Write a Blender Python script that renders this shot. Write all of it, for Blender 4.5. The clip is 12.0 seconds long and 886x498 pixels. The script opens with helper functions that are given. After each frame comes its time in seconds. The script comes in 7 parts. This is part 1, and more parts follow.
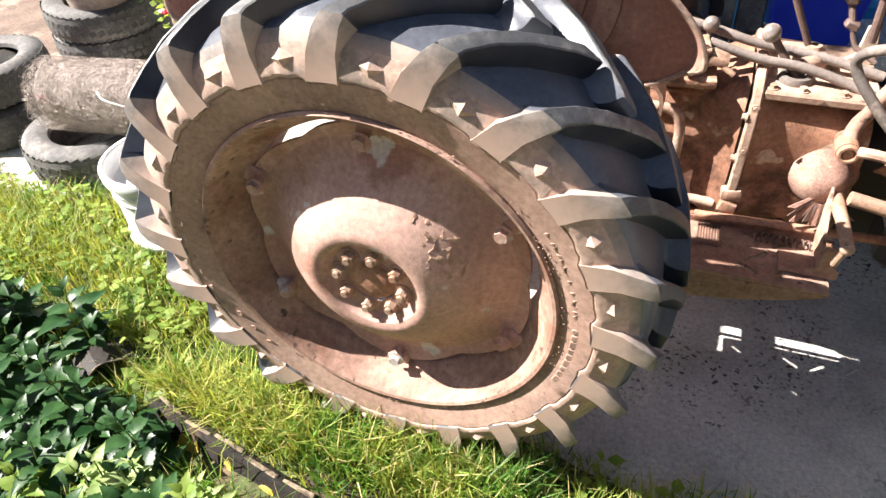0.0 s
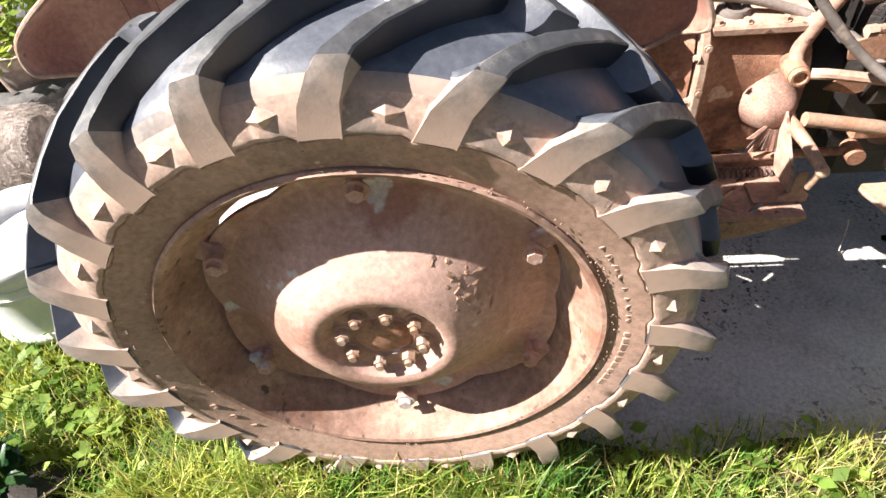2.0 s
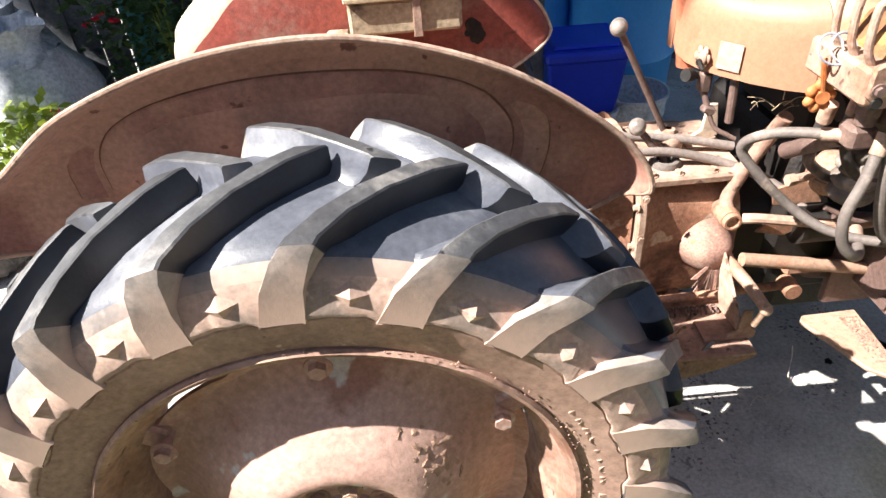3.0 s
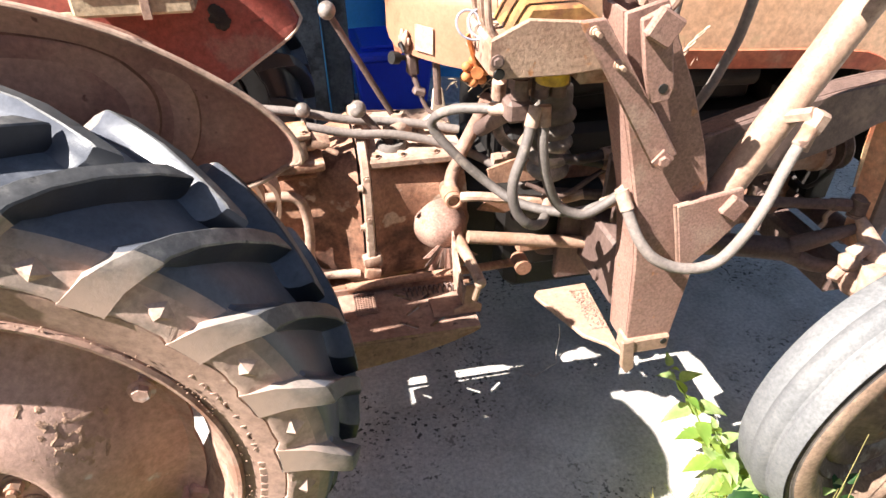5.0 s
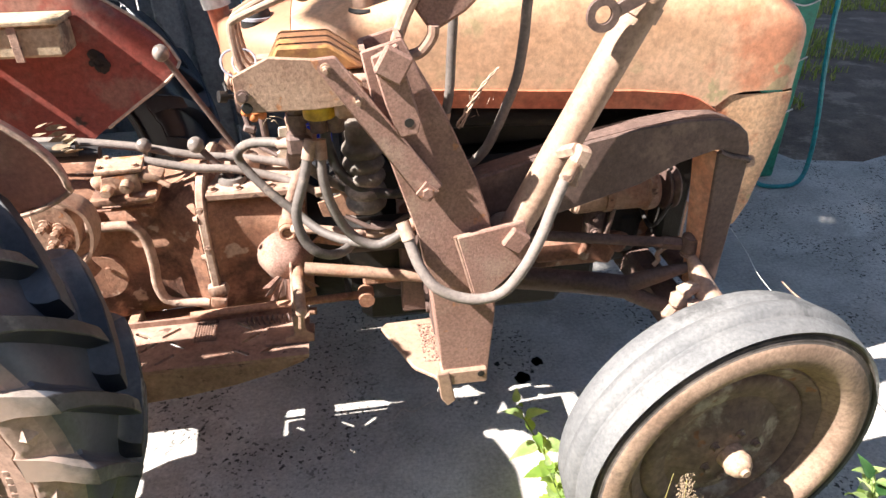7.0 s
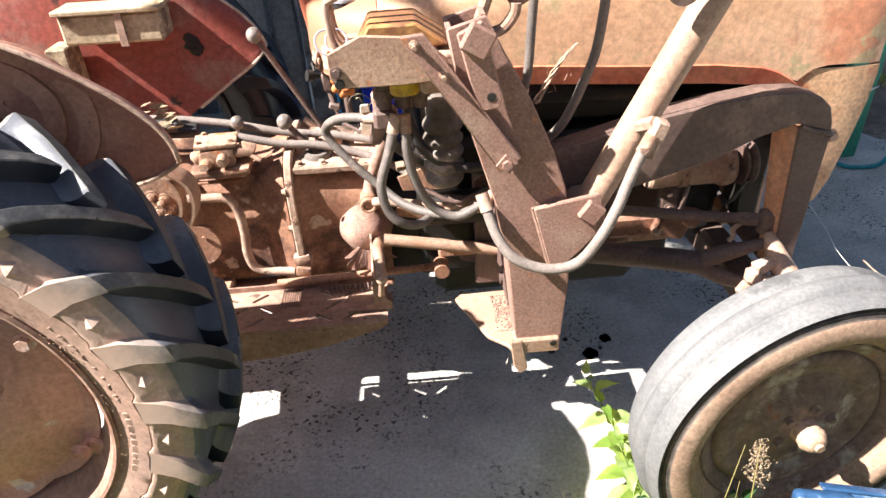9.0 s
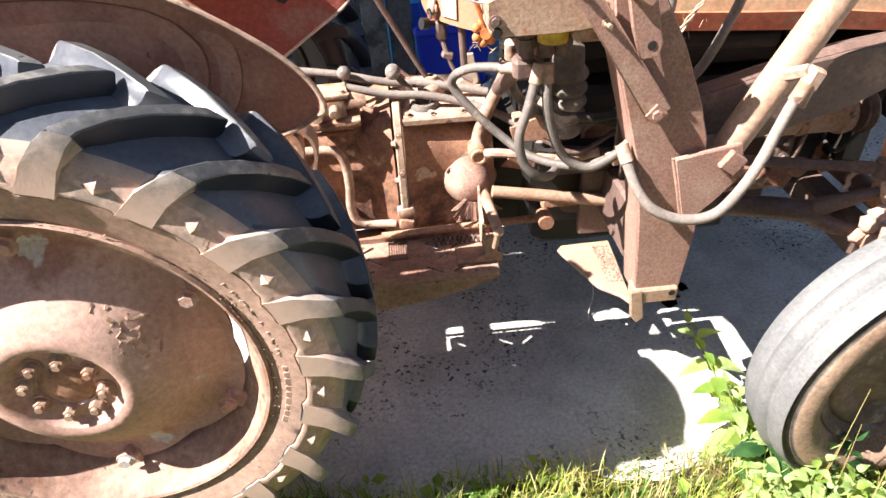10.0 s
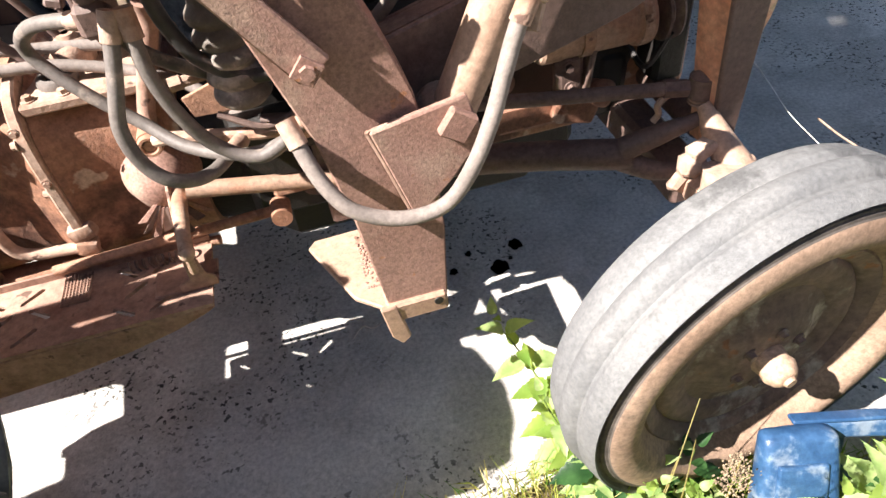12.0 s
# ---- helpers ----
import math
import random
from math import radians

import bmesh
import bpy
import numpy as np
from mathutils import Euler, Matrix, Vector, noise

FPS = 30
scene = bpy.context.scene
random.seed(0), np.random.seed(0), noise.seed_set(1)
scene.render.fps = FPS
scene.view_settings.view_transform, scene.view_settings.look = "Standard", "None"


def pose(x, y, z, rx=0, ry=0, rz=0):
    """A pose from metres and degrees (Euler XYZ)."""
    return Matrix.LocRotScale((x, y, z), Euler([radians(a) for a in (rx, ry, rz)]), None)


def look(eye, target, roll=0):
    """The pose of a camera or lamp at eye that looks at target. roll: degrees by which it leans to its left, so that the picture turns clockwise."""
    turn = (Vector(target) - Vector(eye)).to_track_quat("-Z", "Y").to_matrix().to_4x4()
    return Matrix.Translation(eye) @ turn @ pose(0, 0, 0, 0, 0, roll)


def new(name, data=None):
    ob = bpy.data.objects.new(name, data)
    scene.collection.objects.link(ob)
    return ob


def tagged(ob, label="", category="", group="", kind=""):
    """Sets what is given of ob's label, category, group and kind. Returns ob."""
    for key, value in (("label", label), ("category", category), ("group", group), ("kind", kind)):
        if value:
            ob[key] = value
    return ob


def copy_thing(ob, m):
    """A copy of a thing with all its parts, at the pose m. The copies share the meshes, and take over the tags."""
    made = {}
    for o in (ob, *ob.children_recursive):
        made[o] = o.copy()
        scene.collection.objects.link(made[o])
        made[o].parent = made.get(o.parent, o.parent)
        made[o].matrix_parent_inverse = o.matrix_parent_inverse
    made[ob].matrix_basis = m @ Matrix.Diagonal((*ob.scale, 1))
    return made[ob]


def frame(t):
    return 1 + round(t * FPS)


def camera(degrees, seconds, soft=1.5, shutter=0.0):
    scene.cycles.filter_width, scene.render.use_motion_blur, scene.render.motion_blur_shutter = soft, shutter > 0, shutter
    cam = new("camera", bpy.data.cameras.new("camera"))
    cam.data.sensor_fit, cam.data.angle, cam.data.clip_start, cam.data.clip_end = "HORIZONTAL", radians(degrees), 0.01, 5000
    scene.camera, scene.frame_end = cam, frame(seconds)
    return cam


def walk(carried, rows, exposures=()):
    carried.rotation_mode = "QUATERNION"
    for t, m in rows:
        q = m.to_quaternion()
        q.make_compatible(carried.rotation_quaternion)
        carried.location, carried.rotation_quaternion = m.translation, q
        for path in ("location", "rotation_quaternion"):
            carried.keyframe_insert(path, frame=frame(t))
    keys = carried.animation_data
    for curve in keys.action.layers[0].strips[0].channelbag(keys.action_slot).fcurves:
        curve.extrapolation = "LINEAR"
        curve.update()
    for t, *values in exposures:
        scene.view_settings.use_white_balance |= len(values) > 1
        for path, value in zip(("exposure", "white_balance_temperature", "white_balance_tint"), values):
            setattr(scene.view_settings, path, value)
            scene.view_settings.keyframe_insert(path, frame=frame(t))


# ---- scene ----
cam = camera(68.2, 12.0)
PATH = [
    (0, (0.509, -0.794, 1.554), (-0.077, 0.579, 0.223), -4.2),
    (0.5, (0.336, -0.771, 1.507), (-0.14, 0.604, 0.134), -1.1),
    (1, (0.203, -0.723, 1.523), (-0.107, 0.731, 0.185), -1.5),
    (1.5, (0.218, -0.695, 1.544), (-0.027, 0.794, 0.232), -1.1),
    (2, (0.184, -0.635, 1.565), (0.052, 0.718, 0.098), -6.4),
    (2.5, (0.14, -0.596, 1.602), (0.122, 0.88, 0.252), -6.4),
    (2.7, (0.151, -0.573, 1.614), (0.143, 0.943, 0.309), -5.6),
    (3, (0.164, -0.584, 1.609), (0.22, 1.017, 0.412), -4.1),
    (3.5, (0.222, -0.596, 1.611), (0.355, 1.001, 0.415), -4.0),
    (3.7, (0.257, -0.608, 1.61), (0.441, 0.987, 0.418), -3.6),
    (5.3, (0.599, -0.759, 1.54), (0.961, 0.82, 0.368), 0.7),
    (5.5, (0.619, -0.811, 1.542), (0.926, 0.756, 0.339), 1.5),
    (6, (0.731, -0.844, 1.545), (1.079, 0.755, 0.397), 0.3),
    (6.5, (0.902, -0.846, 1.544), (1.218, 0.789, 0.437), 1.3),
    (6.7, (0.965, -0.842, 1.538), (1.27, 0.813, 0.457), 0.6),
    (8.3, (1.102, -0.914, 1.551), (1.263, 0.803, 0.539), -1.9),
    (8.5, (1.075, -0.907, 1.539), (1.225, 0.79, 0.49), -2.1),
    (9, (0.984, -0.909, 1.547), (1.071, 0.768, 0.461), -3.0),
    (9.5, (0.785, -0.904, 1.548), (0.787, 0.719, 0.38), -7.2),
    (10, (0.678, -0.879, 1.565), (0.773, 0.709, 0.353), -3.3),
    (10.5, (0.821, -0.832, 1.515), (0.995, 0.726, 0.274), -3.2),
    (11, (1.009, -0.768, 1.471), (1.163, 0.737, 0.164), -3.9),
    (11.5, (1.095, -0.609, 1.411), (1.298, 0.836, 0.043), -5.4),
    (12, (1.184, -0.48, 1.367), (1.435, 0.919, -0.04), -7.7),
]
walk(cam, [(t, look(eye, target, roll)) for t, eye, target, roll in PATH],
     [(0, 2.0), (1, 1.98), (2, 1.92), (2.5, 1.88), (3.5, 1.95), (5.5, 2.03), (6.5, 2.0), (8.5, 1.94), (9, 2.03), (9.5, 2.22), (10, 2.08), (11, 2.03), (12, 1.94)])

# ---- light ----
SUN = Vector((-0.95, -0.205, 1.0)).normalized()
world = bpy.data.worlds.new("World")
scene.world = world
world.use_nodes = True
wt = world.node_tree
sky = wt.nodes.new("ShaderNodeTexSky")
sky.sky_type, sky.sun_disc = "NISHITA", False
sky.sun_elevation = math.asin(SUN.z)
sky.sun_rotation = math.atan2(SUN.x, SUN.y)
wt.links.new(sky.outputs[0], wt.nodes["Background"].inputs[0])
wt.nodes["Background"].inputs[1].default_value = 0.043
sun = new("sun", bpy.data.lights.new("sun", "SUN"))
sun.data.energy, sun.data.angle, sun.data.color = 4.9, radians(0.5), (1.0, 0.94, 0.875)
sun.matrix_world = look(SUN * 20, (0, 0, 0))


# ---- materials ----
def surf(name, a, b, scale=9.0, rough=0.75, bump=0.25, c=None, cs=3.0, ct=0.56, metal=0.0, fine=120.0, d=None, ds=14.0, dt=0.62, rvar=0.12, grain=0.4, gs=0.45, patch=0.0):
    """Two-tone ground a to b, blotches of c, specks of d, all by noise in object space, with fine relief."""
    m = bpy.data.materials.new(name)
    m.use_nodes = True
    t = m.node_tree
    n, l = t.nodes, t.links
    bsdf = n["Principled BSDF"]
    tc, oi = n.new("ShaderNodeTexCoord"), n.new("ShaderNodeObjectInfo")
    add = n.new("ShaderNodeVectorMath")
    add.operation = "MULTIPLY_ADD"
    add.inputs[1].default_value = (1, 1, 1)
    l.new(tc.outputs["Object"], add.inputs[0])
    sc = n.new("ShaderNodeVectorMath")
    sc.operation = "SCALE"
    sc.inputs[0].default_value = (3.1, 5.7, 4.3)
    l.new(oi.outputs["Random"], sc.inputs["Scale"])
    l.new(sc.outputs[0], add.inputs[2])

    def nz(s, detail=6.0, r=0.6):
        q = n.new("ShaderNodeTexNoise")
        q.inputs["Scale"].default_value, q.inputs["Detail"].default_value, q.inputs["Roughness"].default_value = s, detail, r
        l.new(add.outputs[0], q.inputs["Vector"])
        return q.outputs["Fac"]

    def ramp(src, lo, hi):
        q = n.new("ShaderNodeMapRange")
        q.interpolation_type = "SMOOTHSTEP"
        q.inputs["From Min"].default_value, q.inputs["From Max"].default_value = lo, hi
        l.new(src, q.inputs["Value"])
        return q.outputs[0]

    def mix(f, p, q):
        x = n.new("ShaderNodeMix")
        x.data_type = "RGBA"
        l.new(f, x.inputs[0])
        for v, s in ((p, x.inputs[6]), (q, x.inputs[7])):
            if isinstance(v, tuple):
                s.default_value = (*v, 1)
            else:
                l.new(v, s)
        return x.outputs[2]

    base = nz(scale)
    col = mix(ramp(base, 0.32, 0.68), a, b)
    if c:
        col = mix(ramp(nz(cs, 8.0, 0.65), ct - 0.05, ct + 0.05), col, c)
    if d:
        spots = ramp(nz(ds, 4.0, 0.5), dt - 0.02, dt + 0.03)
        if patch:
            many = n.new("ShaderNodeMath")
            many.operation = "MULTIPLY"
            l.new(spots, many.inputs[0])
            l.new(ramp(nz(patch, 3.0, 0.6), 0.45, 0.62), many.inputs[1])
            spots = many.outputs[0]
        col = mix(spots, col, d)
    if grain:
        hv = n.new("ShaderNodeHueSaturation")
        g = n.new("ShaderNodeMapRange")
        g.inputs["From Min"].default_value, g.inputs["From Max"].default_value = 0.3, 0.7
        g.inputs["To Min"].default_value, g.inputs["To Max"].default_value = 1.0 - grain, 1.0 + grain * 0.7
        l.new(nz(fine * gs, 6.0, 0.7), g.inputs["Value"])
        l.new(g.outputs[0], hv.inputs["Value"])
        l.new(col, hv.inputs["Color"])
        col = hv.outputs[0]
    l.new(col, bsdf.inputs["Base Color"])
    rr = n.new("ShaderNodeMapRange")
    rr.inputs["To Min"].default_value, rr.inputs["To Max"].default_value = max(0.05, rough - rvar), min(1.0, rough + rvar)
    l.new(base, rr.inputs["Value"])
    l.new(rr.outputs[0], bsdf.inputs["Roughness"])
    bsdf.inputs["Metallic"].default_value = metal
    bp = n.new("ShaderNodeBump")
    bp.inputs["Strength"].default_value, bp.inputs["Distance"].default_value = bump, 0.004
    mm = n.new("ShaderNodeMath")
    mm.operation = "ADD"
    mm.operation = "MULTIPLY_ADD"
    mm.inputs[1].default_value = 0.35
    l.new(nz(scale * 2.3), mm.inputs[0])
    l.new(nz(fine, 5.0, 0.65), mm.inputs[2])
    l.new(mm.outputs[0], bp.inputs["Height"])
    l.new(bp.outputs[0], bsdf.inputs["Normal"])
    return m


def leafy(name, a, b, scale=6.0, rough=0.45, trans=0.35, each=False):
    """A leaf: two greens by noise, varied from object to object, part of the light passing through."""
    m = surf(name, a, b, scale, rough, 0.15, fine=60.0, grain=0.2)
    t = m.node_tree
    bsdf, out = t.nodes["Principled BSDF"], t.nodes["Material Output"]
    bsdf.inputs["Specular IOR Level"].default_value = 0.2
    if each:        # every blade its own shade
        geo, mr, hv = t.nodes.new("ShaderNodeNewGeometry"), t.nodes.new("ShaderNodeMapRange"), t.nodes.new("ShaderNodeHueSaturation")
        mr.inputs["To Min"].default_value, mr.inputs["To Max"].default_value = 0.5, 1.4
        t.links.new(geo.outputs["Random Per Island"], mr.inputs["Value"])
        t.links.new(mr.outputs[0], hv.inputs["Value"])
        t.links.new(bsdf.inputs["Base Color"].links[0].from_socket, hv.inputs["Color"])
        t.links.new(hv.outputs[0], bsdf.inputs["Base Color"])
    tr = t.nodes.new("ShaderNodeBsdfTranslucent")
    tr.inputs[0].default_value = (b[0] * 1.6, b[1] * 1.5, b[2] * 0.8, 1)
    mx = t.nodes.new("ShaderNodeMixShader")
    mx.inputs[0].default_value = trans
    t.links.new(bsdf.outputs[0], mx.inputs[1])
    t.links.new(tr.outputs[0], mx.inputs[2])
    t.links.new(mx.outputs[0], out.inputs[0])
    return m


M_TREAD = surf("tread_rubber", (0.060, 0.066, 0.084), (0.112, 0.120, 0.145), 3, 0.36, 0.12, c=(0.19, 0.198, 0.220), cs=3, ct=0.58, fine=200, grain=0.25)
# near-black rubber with shade painted in, for lug flanks and the far tyre
M_SHADERUB = surf("shade_black_rubber", (0.008, 0.010, 0.015), (0.022, 0.026, 0.038), 5, 0.34, 0.10, c=(0.05, 0.05, 0.055), cs=5, ct=0.62, fine=200, grain=0.25)
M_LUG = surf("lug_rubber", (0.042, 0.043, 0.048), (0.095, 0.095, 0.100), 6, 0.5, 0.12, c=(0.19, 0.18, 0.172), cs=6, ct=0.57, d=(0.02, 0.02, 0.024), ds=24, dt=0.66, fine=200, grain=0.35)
M_SIDE = surf("dusty_sidewall", (0.40, 0.272, 0.218), (0.52, 0.37, 0.30), 8, 0.9, 0.13, c=(0.29, 0.225, 0.19), cs=3.5, ct=0.6, d=(0.54, 0.41, 0.33), ds=26, dt=0.66, fine=200, grain=0.3)
M_SMOOTH = surf("bead_rubber", (0.330, 0.206, 0.158), (0.43, 0.285, 0.222), 5, 0.85, 0.1, c=(0.26, 0.170, 0.136), cs=2.2, ct=0.57, d=(0.50, 0.37, 0.29), ds=60, dt=0.70, fine=200, grain=0.32)
M_RIM = surf("dusty_rim_steel", (0.26, 0.148, 0.110), (0.41, 0.262, 0.20), 7, 0.8, 0.3, c=(0.25, 0.125, 0.085), cs=5, ct=0.60, d=(0.13, 0.075, 0.056), ds=30, dt=0.66)
M_DISC = surf("dusty_wheel_disc", (0.40, 0.235, 0.19), (0.52, 0.335, 0.275), 4, 0.82, 0.2, c=(0.36, 0.19, 0.145), cs=4.5, ct=0.58, d=(0.56, 0.52, 0.51), ds=11, dt=0.648, fine=200, grain=0.3)
M_MUD = surf("caked_mud", (0.32, 0.19, 0.135), (0.44, 0.285, 0.205), 22, 0.95, 1.0, fine=70)
M_RUST = surf("rusty_plate", (0.275, 0.150, 0.115), (0.345, 0.200, 0.158), 7, 0.82, 0.3, c=(0.36, 0.235, 0.18), cs=5, ct=0.6, d=(0.40, 0.18, 0.09), ds=26, dt=0.69, fine=300, grain=0.45, gs=0.6)
M_FENDER = surf("faded_fender_paint", (0.47, 0.262, 0.190), (0.53, 0.305, 0.228), 4, 0.7, 0.2, c=(0.39, 0.195, 0.150), cs=1.8, ct=0.52, d=(0.20, 0.085, 0.06), ds=26, dt=0.69, fine=220, grain=0.28)
M_RED = surf("old_red_paint", (0.30, 0.062, 0.045), (0.27, 0.085, 0.066), 4, 0.55, 0.25, c=(0.29, 0.14, 0.11), cs=4, ct=0.55, d=(0.05, 0.028, 0.024), ds=9, dt=0.68)
M_HOOD = surf("faded_orange_hood_paint", (0.60, 0.345, 0.205), (0.70, 0.445, 0.290), 3, 0.55, 0.18, c=(0.60, 0.255, 0.145), cs=1.7, ct=0.60, d=(0.50, 0.385, 0.22), ds=16, dt=0.60, fine=200, grain=0.30, gs=0.35, patch=3.0)
M_COWL = surf("rust_streaked_cowl_paint", (0.56, 0.315, 0.175), (0.66, 0.42, 0.26), 5, 0.6, 0.25, c=(0.52, 0.175, 0.085), cs=4.5, ct=0.575, d=(0.40, 0.32, 0.15), ds=13, dt=0.59, fine=220, grain=0.42, patch=4.0)
# orange paint lightened to put sunlight on the leg web, which lies shaded
M_WEB = surf("sunlit_salmon_paint", (0.60, 0.27, 0.155), (0.70, 0.40, 0.26), 7, 0.6, 0.2, c=(0.48, 0.12, 0.06), cs=5, ct=0.60)
M_HOODRED = surf("orange_red_edge_paint", (0.43, 0.092, 0.050), (0.53, 0.185, 0.100), 6, 0.55, 0.15, c=(0.40, 0.20, 0.13), cs=5, ct=0.58)
M_CAST = surf("grimy_cast_iron", (0.27, 0.124, 0.076), (0.42, 0.232, 0.152), 5, 0.70, 0.45, c=(0.12, 0.058, 0.040), cs=4, ct=0.57, d=(0.52, 0.38, 0.29), ds=14, dt=0.64, fine=200, grain=0.42)
M_PALE = surf("dry_dust_metal", (0.34, 0.21, 0.155), (0.47, 0.33, 0.255), 10, 0.85, 0.45, c=(0.32, 0.18, 0.12), cs=9, ct=0.58, d=(0.14, 0.08, 0.06), ds=34, dt=0.66)
M_DARK = surf("near_black_iron", (0.006, 0.005, 0.005), (0.018, 0.014, 0.012), 9, 0.6, 0.5, c=(0.07, 0.04, 0.03), cs=6, ct=0.66)
M_STEEL = surf("worn_dark_steel", (0.112, 0.070, 0.060), (0.155, 0.100, 0.084), 7, 0.60, 0.3, c=(0.195, 0.128, 0.104), cs=5, ct=0.61, fine=220, grain=0.4)
M_HOSE = surf("grey_rubber_hose", (0.12, 0.10, 0.092), (0.165, 0.14, 0.125), 14, 0.6, 0.25, c=(0.26, 0.21, 0.18), cs=16, ct=0.61, fine=260, grain=0.3)
M_HOSELIGHT = surf("pale_dusty_hose", (0.190, 0.155, 0.138), (0.255, 0.212, 0.19), 12, 0.75, 0.25, c=(0.18, 0.142, 0.123), cs=16, ct=0.62, fine=260, grain=0.3)
M_BLACKHOSE = surf("black_rubber_hose", (0.018, 0.017, 0.018), (0.05, 0.044, 0.043), 14, 0.45, 0.2, c=(0.13, 0.10, 0.085), cs=9, ct=0.6)
M_CYL = surf("dusty_cylinder_paint", (0.345, 0.212, 0.150), (0.42, 0.280, 0.205), 5, 0.6, 0.25, c=(0.36, 0.19, 0.125), cs=6, ct=0.60, d=(0.24, 0.145, 0.105), ds=20, dt=0.66, fine=220, grain=0.35)
M_KNOB = surf("dusty_knob", (0.13, 0.11, 0.098), (0.28, 0.235, 0.21), 40, 0.35, 0.15)
M_YELLOW = surf("yellow_valve_paint", (0.62, 0.42, 0.02), (0.55, 0.33, 0.03), 20, 0.5, 0.2)
M_YRUST = surf("rusty_yellow_cover", (0.40, 0.22, 0.07), (0.30, 0.13, 0.045), 14, 0.8, 0.4, c=(0.22, 0.095, 0.04), cs=9, ct=0.53)
M_CONC = surf("stained_concrete", (0.40, 0.372, 0.350), (0.57, 0.535, 0.508), 4.5, 0.9, 0.6, c=(0.62, 0.59, 0.565), cs=1.4, ct=0.6, d=(0.05, 0.046, 0.043), ds=75, dt=0.60, fine=170, grain=0.33, gs=0.45, patch=2.4)
M_SOIL = surf("soil", (0.05, 0.035, 0.02), (0.13, 0.095, 0.055), 9, 0.95, 1.0, c=(0.07, 0.09, 0.025), cs=5, ct=0.5)
M_GRASS = leafy("grass_blades", (0.055, 0.135, 0.018), (0.37, 0.405, 0.092), 5.0, 0.5, 0.30, True)
M_LAWN = leafy("deep_green_grass", (0.028, 0.095, 0.012), (0.130, 0.255, 0.038), 5.0, 0.45, 0.26, True)
M_STRAW = leafy("dry_grass", (0.44, 0.37, 0.15), (0.58, 0.51, 0.25), 3, 0.7, 0.3, True)
M_NETTLE = leafy("nettle_leaf", (0.009, 0.032, 0.010), (0.046, 0.105, 0.034), 9, 0.34, 0.16)
M_STEM = leafy("green_stem", (0.14, 0.20, 0.05), (0.22, 0.28, 0.08), 9, 0.5, 0.15)
M_TUB = surf("white_tub_plastic", (0.74, 0.75, 0.75), (0.82, 0.82, 0.82), 4, 0.38, 0.08, c=(0.62, 0.61, 0.58), cs=7, ct=0.68, grain=0.06)
M_WHITE = surf("white_plastic", (0.70, 0.70, 0.68), (0.80, 0.80, 0.79), 6, 0.4, 0.05, c=(0.60, 0.58, 0.53), cs=5, ct=0.6)
M_BLUE = surf("blue_plastic", (0.008, 0.028, 0.52), (0.012, 0.045, 0.62), 5, 0.4, 0.05, grain=0.1)
M_LTBLUE = surf("light_blue_plastic", (0.06, 0.36, 0.78), (0.10, 0.44, 0.85), 3, 0.45, 0.05, grain=0.1)
M_CRATE = surf("scuffed_blue_plastic", (0.020, 0.060, 0.145), (0.042, 0.100, 0.20), 9, 0.40, 0.25, c=(0.15, 0.19, 0.25), cs=9, ct=0.56, fine=160, grain=0.25)
M_TYRE = surf("old_car_tyre", (0.07, 0.066, 0.064), (0.14, 0.132, 0.128), 8, 0.75, 0.5, c=(0.22, 0.20, 0.18), cs=4, ct=0.6)
M_FTYRE = surf("worn_front_tyre", (0.13, 0.13, 0.135), (0.185, 0.182, 0.182), 6, 0.66, 0.4, c=(0.10, 0.098, 0.10), cs=6, ct=0.6, fine=260, grain=0.3)
M_POT = surf("beige_flower_pot", (0.34, 0.26, 0.22), (0.42, 0.33, 0.28), 6, 0.6, 0.1)
M_WIRE = surf("grey_brown_wire", (0.42, 0.35, 0.31), (0.60, 0.52, 0.47), 20, 0.7, 0.2)
M_SACK = surf("grey_white_sack", (0.50, 0.53, 0.60), (0.62, 0.65, 0.71), 5, 0.55, 0.4, c=(0.40, 0.43, 0.50), cs=4, ct=0.6)
M_PLANK = surf("weathered_grey_plank", (0.085, 0.095, 0.11), (0.16, 0.17, 0.19), 6, 0.85, 0.5, c=(0.05, 0.05, 0.055), cs=5, ct=0.58)
M_GREEN = surf("green_plastic", (0.02, 0.22, 0.15), (0.03, 0.28, 0.19), 4, 0.5, 0.05)
M_TEAL = surf("teal_garden_hose", (0.01, 0.20, 0.24), (0.015, 0.26, 0.30), 20, 0.4, 0.05)
M_FLRED = leafy("red_petal", (0.55, 0.012, 0.03), (0.65, 0.03, 0.08), 9, 0.5, 0.3)
M_FLWHITE = leafy("white_petal", (0.75, 0.72, 0.66), (0.8, 0.78, 0.74), 9, 0.5, 0.3)
M_WALL = surf("dark_render", (0.12, 0.10, 0.085), (0.17, 0.145, 0.12), 2, 0.9, 0.3)
M_OAK = surf("dusty_box_wood", (0.40, 0.295, 0.178), (0.50, 0.40, 0.275), 8, 0.8, 0.35, c=(0.17, 0.115, 0.075), cs=6, ct=0.57, fine=180, grain=0.4)
M_PLATE = surf("data_plate", (0.40, 0.30, 0.225), (0.47, 0.36, 0.275), 12, 0.6, 0.1)
M_ORANGE = surf("orange_tap_handle", (0.58, 0.17, 0.05), (0.62, 0.22, 0.08), 12, 0.6, 0.1)
M_FSIDE = surf("dusty_front_wall", (0.245, 0.155, 0.108), (0.355, 0.240, 0.172), 8, 0.9, 0.4, c=(0.16, 0.115, 0.090), cs=5, ct=0.62, fine=220, grain=0.4)
